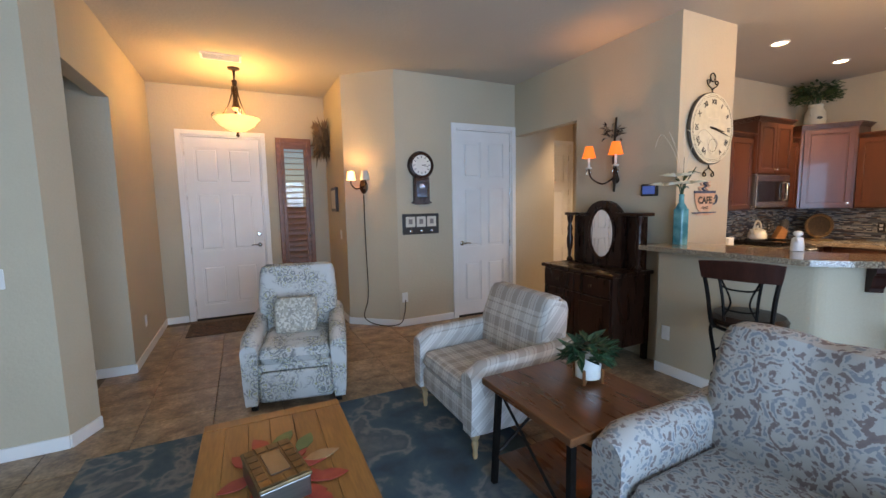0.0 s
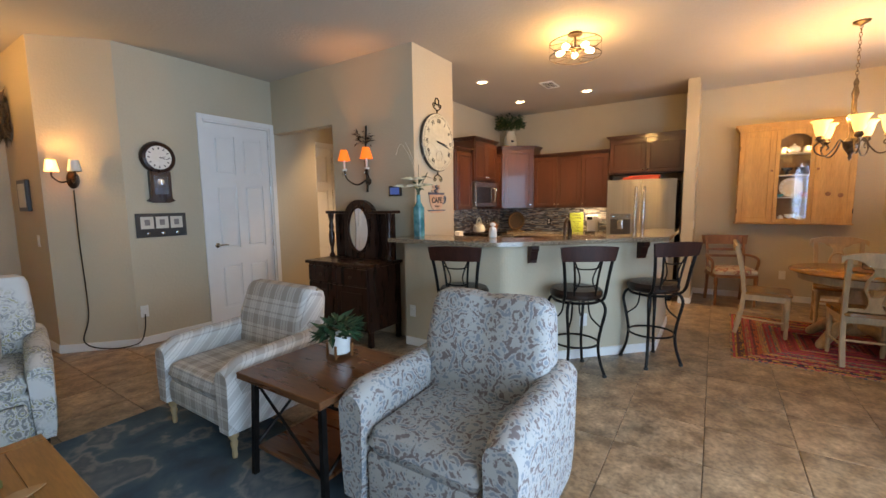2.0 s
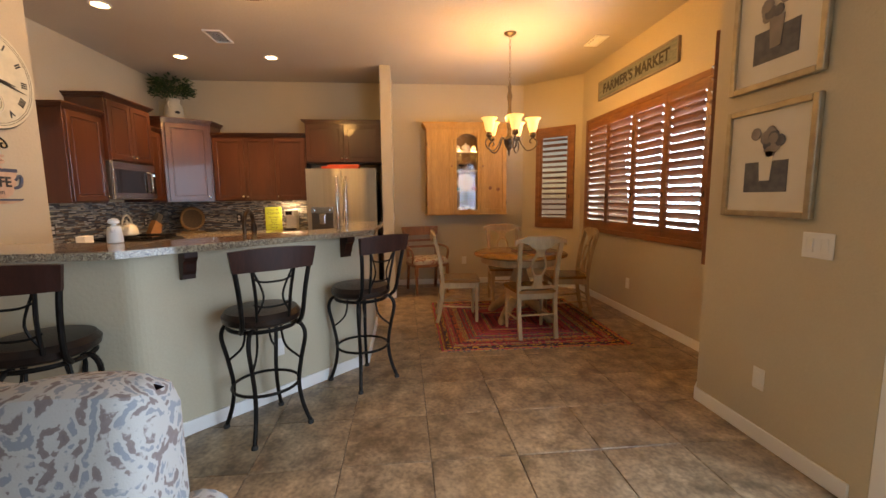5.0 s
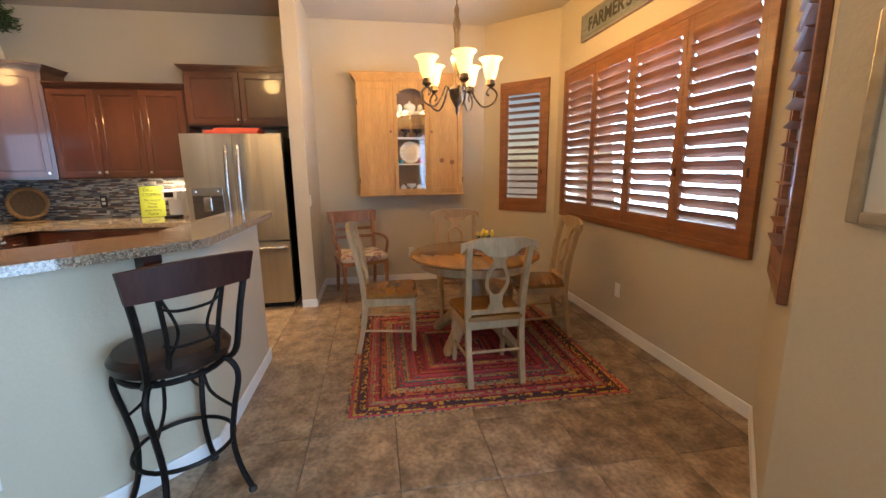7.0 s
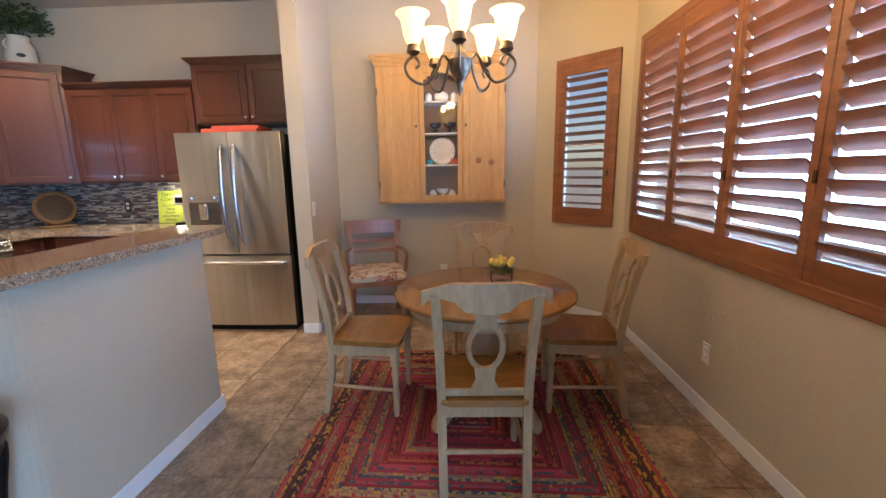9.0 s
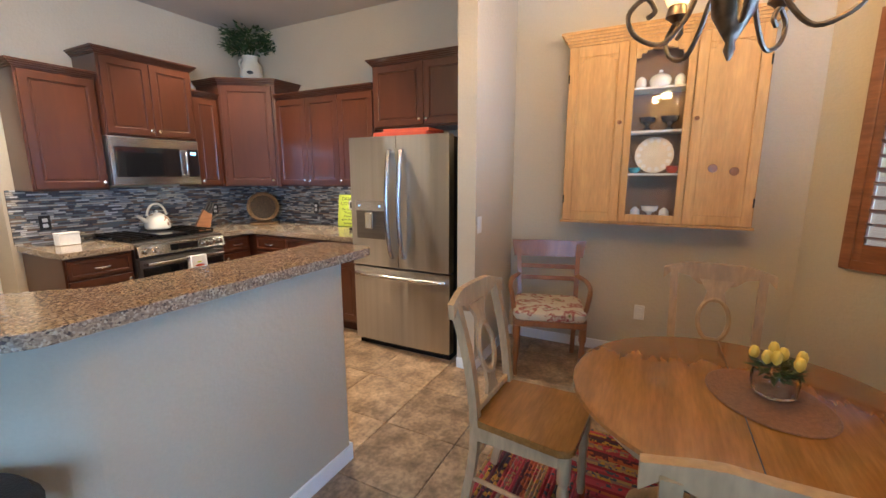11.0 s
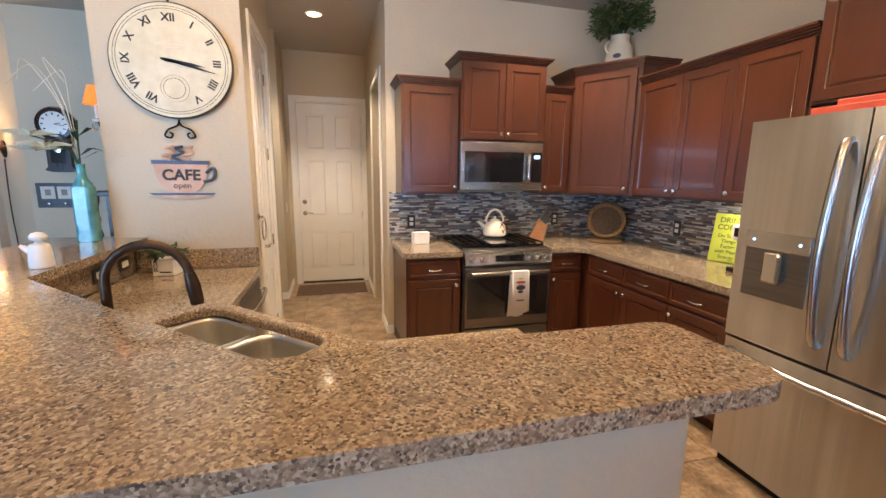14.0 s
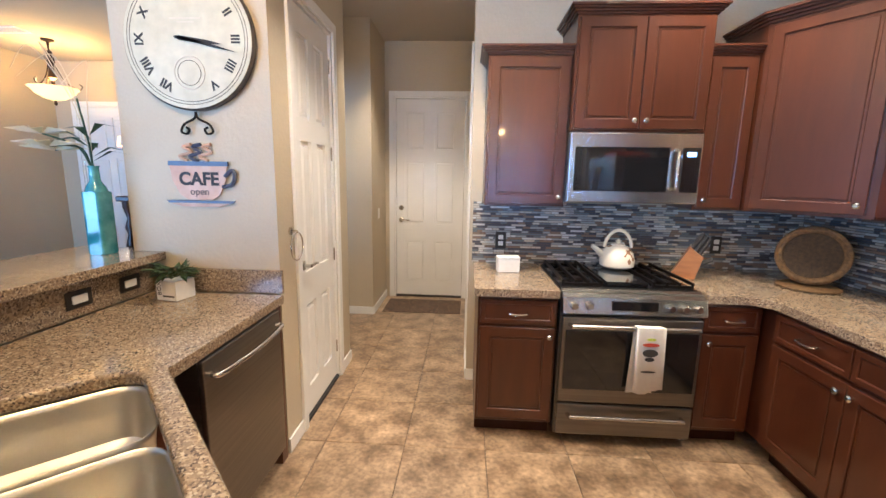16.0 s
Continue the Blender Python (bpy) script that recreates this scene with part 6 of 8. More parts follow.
# hanging pine cupboard
HW, HH, HD = 1.20, 1.33, 0.26
hu = thing("wall_cupboard", pose(8.168, -0.165, 1.115, 0, 0, -90), "honey pine wall cupboard with a glazed centre door showing china", "cupboard")
bm = bmo()
box(bm, -HW / 2, -HD, 0, -HW / 2 + 0.02, 0, HH - 0.09)
box(bm, HW / 2 - 0.02, -HD, 0, HW / 2, 0, HH - 0.09)
box(bm, -HW / 2 + 0.02, -HD, 0, HW / 2 - 0.02, 0, 0.02)
box(bm, -HW / 2 + 0.02, -HD, HH - 0.11, HW / 2 - 0.02, 0, HH - 0.09)
box(bm, -0.21, -HD + 0.03, 0.02, -0.19, 0, HH - 0.11)
box(bm, 0.19, -HD + 0.03, 0.02, 0.21, 0, HH - 0.11)
part("carcass", bm, M_MAPLE, hu)
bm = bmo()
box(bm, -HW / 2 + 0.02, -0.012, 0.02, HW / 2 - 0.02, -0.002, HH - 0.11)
# the cupboard's inner shade is painted on as a darker brown
part("back_panel", bm, M_CUPBOARD_SHADE, hu)
bm = bmo()
for k in range(5):
    o = 0.006 + 0.012 * k
    box(bm, -HW / 2 - o, -HD - o, HH - 0.089 + 0.018 * k, HW / 2 + o, 0, HH - 0.089 + 0.018 * (k + 1))
part("cornice", bm, M_MAPLE, hu)
bm = bmo()
box(bm, -HW / 2 - 0.015, -HD - 0.012, -0.018, HW / 2 + 0.015, 0, -0.0005, 0.004)
part("plinth", bm, M_MAPLE, hu)
TOPZ = HH - 0.11
for x0, x1, kx in ((-HW / 2 + 0.004, -0.205, -0.232), (0.205, HW / 2 - 0.004, 0.232)):
    bm = bmo()
    st = 0.062
    for q in ((x0, 0.004, x0 + st, TOPZ + 0.015), (x1 - st, 0.004, x1, TOPZ + 0.015), (x0 + st, 0.004, x1 - st, 0.07), (x0 + st, TOPZ - 0.06, x1 - st, TOPZ + 0.015)):
        box(bm, q[0], -HD - 0.022, q[1], q[2], -HD - 0.001, q[3], 0.003, 1)
    for i in range(8):
        t0, t1 = i / 8, (i + 1) / 8
        xm = (x0 + x1) / 2
        hwid = (x1 - x0) / 2 - st
        za = TOPZ - 0.06 - 0.07 * (1 - math.sqrt(max(0, 1 - (2 * (t0 + t1) / 2 - 1) ** 2)))
        box(bm, xm - hwid + 2 * hwid * t0, -HD - 0.020, za, xm - hwid + 2 * hwid * t1, -HD - 0.002, TOPZ - 0.06)
    dd = part("door", bm, M_MAPLE, hu)
    bm = bmo()
    box(bm, x0 + st, -HD - 0.012, 0.07, x1 - st, -HD - 0.003, TOPZ - 0.06)
    part("panel", bm, M_MAPLE, dd)
    for i in range(2 if x0 > 0 else 1):
        bm = bmo()
        lathe(bm, [(0.028, 0), (0.026, -0.0012)], 12, ((x0 + x1) / 2 - 0.05 + 0.12 * i, -HD - 0.0122, 0.38 - 0.02 * i), "y")
        if x0 > 0:
            part("wood_knot", bm, M_WALNUT, dd)
        else:
            bm.free()
    bm = bmo()
    lathe(bm, [(0.006, -0.02), (0.006, -0.034), (0.015, -0.04), (0.014, -0.05), (0.004, -0.055)], 12, (kx, -HD, 0.70), "y")
    part("knob", bm, M_WALNUT, dd, smooth=True)
    for z in (0.16, 1.02):
        bm = bmo()
        xh = x0 + 0.004 if x0 < 0 else x1 - 0.004
        tube(bm, [(xh, -HD - 0.024, z - 0.03), (xh, -HD - 0.024, z + 0.03)], 0.005, 6)
        part("hinge", bm, M_IRON, dd)
bm = bmo()
gw = 0.045
for q in ((-0.20, 0.004, -0.20 + gw, TOPZ + 0.015), (0.20 - gw, 0.004, 0.20, TOPZ + 0.015), (-0.20 + gw, 0.004, 0.20 - gw, 0.06), (-0.20 + gw, TOPZ - 0.05, 0.20 - gw, TOPZ + 0.015)):
    box(bm, q[0], -HD - 0.022, q[1], q[2], -HD - 0.001, q[3], 0.003, 1)
for i in range(10):
    u = -1 + (i + 0.5) / 5
    za = TOPZ - 0.05 - 0.10 * (1 - math.sqrt(1 - u * u))
    box(bm, 0.155 * (u - 0.1), -HD - 0.020, za, 0.155 * (u + 0.1), -HD - 0.002, TOPZ - 0.05)
gd_ = part("glass_door", bm, M_MAPLE, hu)
bm = bmo()
box(bm, -0.155, -HD - 0.010, 0.06, 0.155, -HD - 0.007, TOPZ - 0.05)
g_ = part("pane", bm, M_GLASS, gd_)
g_.visible_shadow = False
for z in (0.335, 0.63, 0.92):
    bm = bmo()
    box(bm, -0.189, -HD + 0.04, z, 0.189, -0.013, z + 0.014)
    part("shelf", bm, M_MATBOARD, hu)


def china(name, prof, x, z, label, mat=None, y=-0.14, cat="dish"):
    t = thing(name, pose(8.168 + y, -0.165 - x, 1.115 + z, 0, 0, -90), label, cat, "china in the cupboard")
    bm = bmo()
    lathe(bm, prof, 18)
    part("body", bm, mat or M_CHINA, t, smooth=True)
    return t


BOWL = [(0.025, 0), (0.028, 0.01), (0.012, 0.03), (0.02, 0.045), (0.05, 0.06), (0.06, 0.095), (0.055, 0.096)]
TUREEN = [(0.04, 0), (0.065, 0.02), (0.072, 0.05), (0.06, 0.075), (0.03, 0.09), (0.012, 0.10), (0.014, 0.115), (0.003, 0.12)]
TEA = [(0.022, 0), (0.035, 0.02), (0.032, 0.06), (0.02, 0.075), (0.006, 0.085)]
china("china_tureen", TUREEN, 0.0, 0.935, "white lidded china tureen on the top shelf")
china("china_cup", TEA, -0.12, 0.935, "white china jar on the top shelf")
china("china_cup", TEA, 0.12, 0.935, "white china jar on the top shelf")
china("glass_compote", BOWL, -0.06, 0.645, "dark glass footed dish on the shelf", M_SMOKE)
china("glass_compote", BOWL, 0.08, 0.645, "dark glass footed dish on the shelf", M_SMOKE)
china("china_bowl", BOWL, 0.0, 0.021, "white footed china bowl on the bottom shelf")
china("salt_shaker", TEA, -0.095, 0.021, "small white china shaker on the shelf")
china("salt_shaker", TEA, 0.095, 0.021, "small white china shaker on the shelf")
china("small_bowl", [(0.02, 0), (0.04, 0.02), (0.042, 0.04)], -0.12, 0.350, "small blue-green bowl on the shelf", M_TEAL, -0.18)
china("small_bowl", [(0.02, 0), (0.035, 0.02), (0.038, 0.05)], 0.12, 0.350, "small red-orange pot on the shelf", M_RED, -0.18)
pl_ = thing("display_plate", pose(8.168 - 0.06, -0.165, 1.115 + 0.350, 0, 0, -90), "scalloped cream display plate standing on the shelf", "plate", "china in the cupboard")
bm = bmo()
lathe(bm, [(0.128, -0.03), (0.12, -0.024), (0.075, -0.015), (0.07, -0.008), (0.001, -0.006)], 28, (0, 0, 0.13), "y")
part("plate", bm, M_STONEWARE, pl_, smooth=True)
for j in range(14):
    a = j * 2 * math.pi / 14
    bm = bmo()
    lathe(bm, [(0.018, -0.026), (0.016, -0.031)], 8, (0.102 * math.cos(a), 0, 0.13 + 0.102 * math.sin(a)), "y")
    part("scallop", bm, M_CHINA, pl_)

# chandelier
M_ANTIQUE = surf("antique_bronze", (0.13, 0.095, 0.065), (0.22, 0.165, 0.115), 30, 0.30, 0.9, bump=0.08)
CX, CY = 6.20, -0.36
cd = thing("chandelier", pose(CX, CY, CEIL), "bronze five-arm chandelier with alabaster bell shades, lit", "chandelier")
bm = bmo()
lathe(bm, [(0.065, 0), (0.06, -0.015), (0.03, -0.03), (0.01, -0.04)], 20)
part("canopy", bm, M_ANTIQUE, cd, smooth=True)
for j in range(14):
    bm = bmo()
    z = -0.05 - j * 0.034
    tube(bm, [(0.011 * math.cos(a) * (j % 2), 0.011 * math.cos(a) * (1 - j % 2), z + 0.022 * math.sin(a)) for a in (i * math.pi / 6 for i in range(12))], 0.0025, 5, True)
    part("chain_link", bm, M_ANTIQUE, cd)
bm = bmo()
lathe(bm, [(0.006, -0.50), (0.022, -0.54), (0.016, -0.58), (0.030, -0.64), (0.018, -0.70), (0.022, -0.80), (0.045, -0.86), (0.030, -0.93), (0.020, -0.98), (0.024, -1.04), (0.062, -1.08), (0.055, -1.13), (0.028, -1.18), (0.012, -1.21), (0.016, -1.23), (0.004, -1.26)], 20)
part("stem", bm, M_ANTIQUE, cd, smooth=True)
for k in range(5):
    a = radians(180 + 72 * k)
    c_, s_ = math.cos(a), math.sin(a)

    def P(r, z):
        return (r * c_, r * s_, z)
    bm = bmo()
    tube(bm, curl([P(0.04, -1.12), P(0.09, -1.06), P(0.13, -1.14), P(0.19, -1.205), P(0.265, -1.18), P(0.29, -1.12), P(0.245, -1.075), P(0.215, -1.11), P(0.235, -1.13)], 5), 0.0075, 7)
    part("arm", bm, M_ANTIQUE, cd, smooth=True)
    bm = bmo()
    lathe(bm, [(0.012, -1.02), (0.036, -1.00), (0.030, -0.975), (0.024, -0.955)], 14, P(0.245, -0.055))
    part("cup", bm, M_ANTIQUE, cd, smooth=True)
    bm = bmo()
    lathe(bm, [(0.030, -0.965), (0.045, -0.93), (0.055, -0.88), (0.062, -0.845), (0.085, -0.822), (0.082, -0.819), (0.058, -0.843), (0.050, -0.88), (0.04, -0.93), (0.02, -0.955)], 20, P(0.245, -0.055))
    part("shade", bm, M_SHADE, cd, "glowing alabaster glass bell shade", True)
    lamp("chandelier_bulb", "POINT", (CX + 0.245 * c_, CY + 0.245 * s_, CEIL - 0.84), 16, WARM, 0.05)

# sign and pictures on the south walls
fs = thing("market_sign", pose(6.235, -1.75, 2.675, 0, 0, 180), "weathered grey wooden sign lettered farmer's market", "sign")
bm = bmo()
box(bm, -0.765, -0.022, -0.105, 0.765, 0, 0.105, 0.004, 1)
part("board", bm, M_TEALGREY, fs)
bm = bmo()
for q in ((-0.775, -0.115, 0.775, -0.098), (-0.775, 0.098, 0.775, 0.115), (-0.775, -0.098, -0.758, 0.098), (0.758, -0.098, 0.775, 0.098)):
    box(bm, q[0], -0.028, q[1], q[2], 0, q[3])
part("edging", bm, M_PICGREY, fs)
words(fs, "FARMER'S MARKET", 0.155, pose(0, -0.0235, -0.002), bold=0.004)


def picture(z, label, blob):
    p = thing("framed_picture", pose(3.795, -1.13, z, 0, 0, 180), label, "picture", "pictures on the south wall")
    w_, f_ = 0.272, 0.035
    for q in ((-w_, -w_ - 0.02, -w_ + f_, w_ + 0.02), (w_ - f_, -w_ - 0.02, w_, w_ + 0.02), (-w_ + f_, -w_ - 0.02, w_ - f_, -w_ - 0.02 + f_), (-w_ + f_, w_ + 0.02 - f_, w_ - f_, w_ + 0.02)):
        bm = bmo()
        box(bm, q[0], -0.03, q[1], q[2], 0, q[3], 0.006)
        part("frame", bm, M_GILT, p)
    bm = bmo()
    box(bm, -w_ + f_, -0.014, -w_ - 0.02 + f_, w_ - f_, -0.002, w_ + 0.02 - f_)
    part("mat", bm, M_MATBOARD, p)
    bm = bmo()
    box(bm, -0.13, -0.0165, -0.16, 0.13, -0.0145, 0.0)
    part("print", bm, M_PATTERN, p)
    bm = bmo()
    flat(bm, [(-0.045, 0.05), (0.045, 0.05), (0.03, -0.10), (-0.03, -0.10)], -0.0185, -0.017)
    part("printed_vase", bm, M_PICGREY if blob else M_MATBOARD, p)
    rr = random.Random(blob + 3)
    for j in range(9):
        bm = bmo()
        lathe(bm, [(0.03 + 0.012 * rr.random(), -0.017), (0.028, -0.0183 - 0.0002 * j)], 9, (rr.uniform(-0.075, 0.075), 0, 0.09 + rr.uniform(-0.05, 0.075)), "y")
        part("printed_flower", bm, M_PICGREY if j % 3 else M_PATTERN, p)
    return p


picture(1.522, "framed flower print in a champagne frame, hung below another", 0)
picture(2.195, "framed flower print in a champagne frame, hung above another", 1)

# ---- bar stools ----
M_LEATHER = surf("dark_brown_leather", (0.016, 0.009, 0.007), (0.030, 0.016, 0.011), 14, 0.32, bump=0.12, bump_scale=150)


def bar_stool(m, turn):
    c = thing("bar_stool", m, "dark iron swivel bar stool with a round brown leather seat", "bar stool", "stools at the bar")
    bm = bmo()
    lathe(bm, [(0.19, 0.655), (0.21, 0.67), (0.215, 0.70), (0.195, 0.728), (0.10, 0.738), (0.01, 0.738)], 32)
    part("seat", bm, M_LEATHER, c, "dark brown leather cushion", True)
    bm = bmo()
    tube(bm, [(0.185 * math.cos(j * math.pi / 14), 0.185 * math.sin(j * math.pi / 14), 0.635) for j in range(28)], 0.012, 6, True)
    part("seat_ring", bm, M_IRON, c, smooth=True)
    bm = bmo()
    tube(bm, [(0.185 * math.cos(j * math.pi / 16), 0.185 * math.sin(j * math.pi / 16), 0.27) for j in range(32)], 0.009, 6, True)
    part("foot_ring", bm, M_IRON, c, smooth=True)
    for k in range(4):
        a = k * math.pi / 2 - turn
        bm = bmo()
        pts = [(p[0] * math.cos(a), p[0] * math.sin(a), p[1]) for p in [Vector((x, z, 0)) for x, z in ((0.16, 0.64), (0.21, 0.63), (0.238, 0.56), (0.21, 0.42), (0.188, 0.27), (0.205, 0.13), (0.245, 0.015))]]
        tube(bm, curl([(p[0], p[1], p[2]) for p in pts], 4), 0.0125, 8)
        leg = part("leg", bm, M_IRON, c, smooth=True)
        bm = bmo()
        lathe(bm, [(0.018, 0), (0.019, 0.012), (0.013, 0.022)], 10, (0.245 * math.cos(a), 0.245 * math.sin(a), 0))
        part("foot", bm, M_MAT, leg, smooth=True)
        bm = bmo()
        tube(bm, curl([(0.10 * math.cos(a), 0.10 * math.sin(a), 0.63), (0.12 * math.cos(a), 0.12 * math.sin(a), 0.50), (0.20 * math.cos(a), 0.20 * math.sin(a), 0.42)], 4), 0.007, 6)
        part("brace", bm, M_IRON, c, smooth=True)
    for s in (-1, 1):
        bm = bmo()
        tube(bm, curl([(s * 0.155, 0.14, 0.64), (s * 0.16, 0.20, 0.70), (s * 0.175, 0.235, 0.88), (s * 0.205, 0.265, 1.08)], 4), 0.013, 8)
        part("back_post", bm, M_IRON, c, smooth=True)
        bm = bmo()
        tube(bm, curl([(s * 0.085, 0.195, 0.70), (s * 0.092, 0.225, 0.85), (s * 0.11, 0.25, 0.99)], 4), 0.009, 6)
        part("inner_post", bm, M_IRON, c, smooth=True)
        bm = bmo()
        tube(bm, curl([(s * 0.085, 0.205, 0.74), (s * 0.05, 0.222, 0.84), (s * 0.10, 0.245, 0.98)], 5), 0.006, 6)
        part("curved_rod", bm, M_IRON, c, smooth=True)
    for z, y in ((0.78, 0.212), (0.92, 0.24)):
        bm = bmo()
        tube(bm, curl([(-0.10, y, z + 0.02), (-0.05, y + 0.004, z), (0.05, y + 0.004, z), (0.10, y, z + 0.02)], 4), 0.006, 6)
        part("cross_rod", bm, M_IRON, c, smooth=True)
    bm = bmo()
    rings = []
    for i in range(11):
        u = -1 + i / 5
        y = 0.262 + 0.028 * (1 - u * u)
        zt = 1.095 + 0.012 * (1 - u * u)
        rings.append([(0.205 * u, y - 0.014, 0.985), (0.205 * u, y + 0.010, 0.985), (0.222 * u, y + 0.026, zt), (0.222 * u, y + 0.002, zt)])
    loft(bm, rings)
    part("back_panel", bm, M_CHERRY_DARK_AND_SHADE, c, "curved dark wooden back panel")
    return c


bar_stool(facing(3.77, 2.46, 0, 15), radians(15))
bar_stool(facing(4.19, 1.62, 0, 35), radians(35))
bar_stool(facing(4.78, 1.11, 0, 45), radians(45))

# ---- living room ----
M_PLAID = surf("plaid_cloth", (0.60, 0.56, 0.52), rough=0.95)
nt = M_PLAID.node_tree
n, ln = nt.nodes, nt.links
tc, sep = n.new("ShaderNodeTexCoord"), n.new("ShaderNodeSeparateXYZ")
ln.new(tc.outputs["Object"], sep.inputs[0])


def mth(op, a, b):
    m_ = n.new("ShaderNodeMath")
    m_.operation = op
    for i, v_ in enumerate((a, b)):
        if isinstance(v_, (int, float)):
            m_.inputs[i].default_value = v_
        elif v_ is not None:
            ln.new(v_, m_.inputs[i])
    return m_.outputs[0]


def bands(src, off):
    fr_ = mth("FRACT", mth("ADD", mth("MULTIPLY", src, 1 / 0.13), off), None)
    wide = mth("LESS_THAN", mth("ABSOLUTE", mth("SUBTRACT", fr_, 0.5), None), 0.21)
    thin = mth("LESS_THAN", mth("ABSOLUTE", mth("SUBTRACT", mth("ABSOLUTE", mth("SUBTRACT", fr_, 0.5), None), 0.36), None), 0.025)
    return mth("ADD", mth("MULTIPLY", wide, 0.30), mth("MULTIPLY", thin, 0.30))


depth_ = mth("ADD", sep.outputs[1], mth("MULTIPLY", sep.outputs[2], -1.0))
fac = mth("ADD", bands(sep.outputs[0], 0.5), bands(depth_, 0.2))
mixn = n.new("ShaderNodeMixRGB")
mixn.inputs[1].default_value, mixn.inputs[2].default_value = (0.62, 0.585, 0.54, 1), (0.20, 0.155, 0.125, 1)
ln.new(fac, mixn.inputs[0])
ln.new(mixn.outputs[0], n["Principled BSDF"].inputs["Base Color"])
M_FLORAL = ramp_mat("scroll_printed_cloth", [(0.0, (0.15, 0.11, 0.105)), (0.37, (0.20, 0.15, 0.14)), (0.405, (0.38, 0.355, 0.325)), (0.62, (0.40, 0.37, 0.34)), (0.655, (0.21, 0.225, 0.24))], 9.5, "RINGS", 0.92, distort=0.07, second=(23, (0.39, 0.36, 0.33), (0.53, 0.58)), bump=0.15, freq=21)
M_DAMASK = ramp_mat("damask_cloth", [(0.0, (0.20, 0.205, 0.20)), (0.42, (0.25, 0.25, 0.24)), (0.49, (0.56, 0.55, 0.52)), (0.62, (0.58, 0.57, 0.54)), (0.70, (0.36, 0.34, 0.20))], 14, "RINGS", 0.92, distort=0.05, second=(7, (0.56, 0.55, 0.52), (0.46, 0.58)), bump=0.15)
M_SEQUIN = ramp_mat("beaded_cushion_cloth", [(0, (0.40, 0.36, 0.29)), (0.4, (0.58, 0.53, 0.44)), (0.75, (0.30, 0.27, 0.23))], 70, rough=0.5, bump=0.4)
M_TABLE = surf("red_brown_tabletop", (0.105, 0.034, 0.012), (0.15, 0.052, 0.018), 5, 0.28, fine=(22, 0.2), stretch=(4, 0.5, 4), coat=0.3)
M_PINE = surf("knotty_pine", (0.235, 0.095, 0.022), (0.31, 0.135, 0.036), 5, 0.36, fine=(26, 0.16), stretch=(4, 0.4, 4), coat=0.15, spread=0.14)
M_OLDBRASS = surf("embossed_brass", (0.10, 0.062, 0.026), (0.20, 0.13, 0.06), 18, 0.38, 0.7, bump=0.2)
M_LIVRUG = ramp_mat("abstract_wool_rug", [(0.30, (0.04, 0.048, 0.058)), (0.42, (0.045, 0.082, 0.105)), (0.50, (0.065, 0.105, 0.12)), (0.545, (0.21, 0.20, 0.185)), (0.60, (0.075, 0.10, 0.11)), (0.70, (0.16, 0.16, 0.155))], 3.4, "NOISE", 0.97, distort=0.25, bump=0.5)
M_MAHOG = surf("dark_mahogany", (0.020, 0.0065, 0.0038), (0.036, 0.012, 0.0065), 6, 0.28, fine=(25, 0.2), stretch=(3, 3, 0.5), coat=0.12)
for dull in (M_MAHOG, M_LEATHER):
    dull.node_tree.nodes["Principled BSDF"].inputs["Specular IOR Level"].default_value = 0.25
M_MIRROR = surf("mirror", (0.86, 0.88, 0.88), rough=0.02, metal=1.0)
M_ORANGE = surf("orange_lampshade", (0.40, 0.07, 0.012), (0.46, 0.09, 0.016), 30, 0.9)
for k_, v_ in (("Emission Color", (1.0, 0.23, 0.035, 1)), ("Emission Strength", 0.95)):
    M_ORANGE.node_tree.nodes["Principled BSDF"].inputs[k_].default_value = v_
M_CREAMSHADE = glow("cream_lampshade", (1.0, 0.62, 0.30), 2.2)
M_SCREEN = glow("thermostat_screen", (0.03, 0.08, 0.30), 0.7)


def pad(bm, w, d, h, r, m, puff=0.03):
    """An upholstered block: w across, d deep, h high, standing on the local plane z=0, with rounded edges."""
    vs0 = len(bm.verts)
    lv = [(0.0, -r * 0.7), (r * 0.35, -r * 0.2), (r, 0.0), (h * 0.5, puff * 0.5), (h - r, 0.0), (h - r * 0.35, -r * 0.2), (h, -r * 0.8)]
    loft(bm, [[(x, y, z) for x, y in ring_of(max(0.02, w + 2 * o), max(0.02, d + 2 * o), r, 5)] for z, o in lv])
    bm.verts.ensure_lookup_table()
    for v in bm.verts[vs0:]:
        v.co = m @ v.co
    return bm


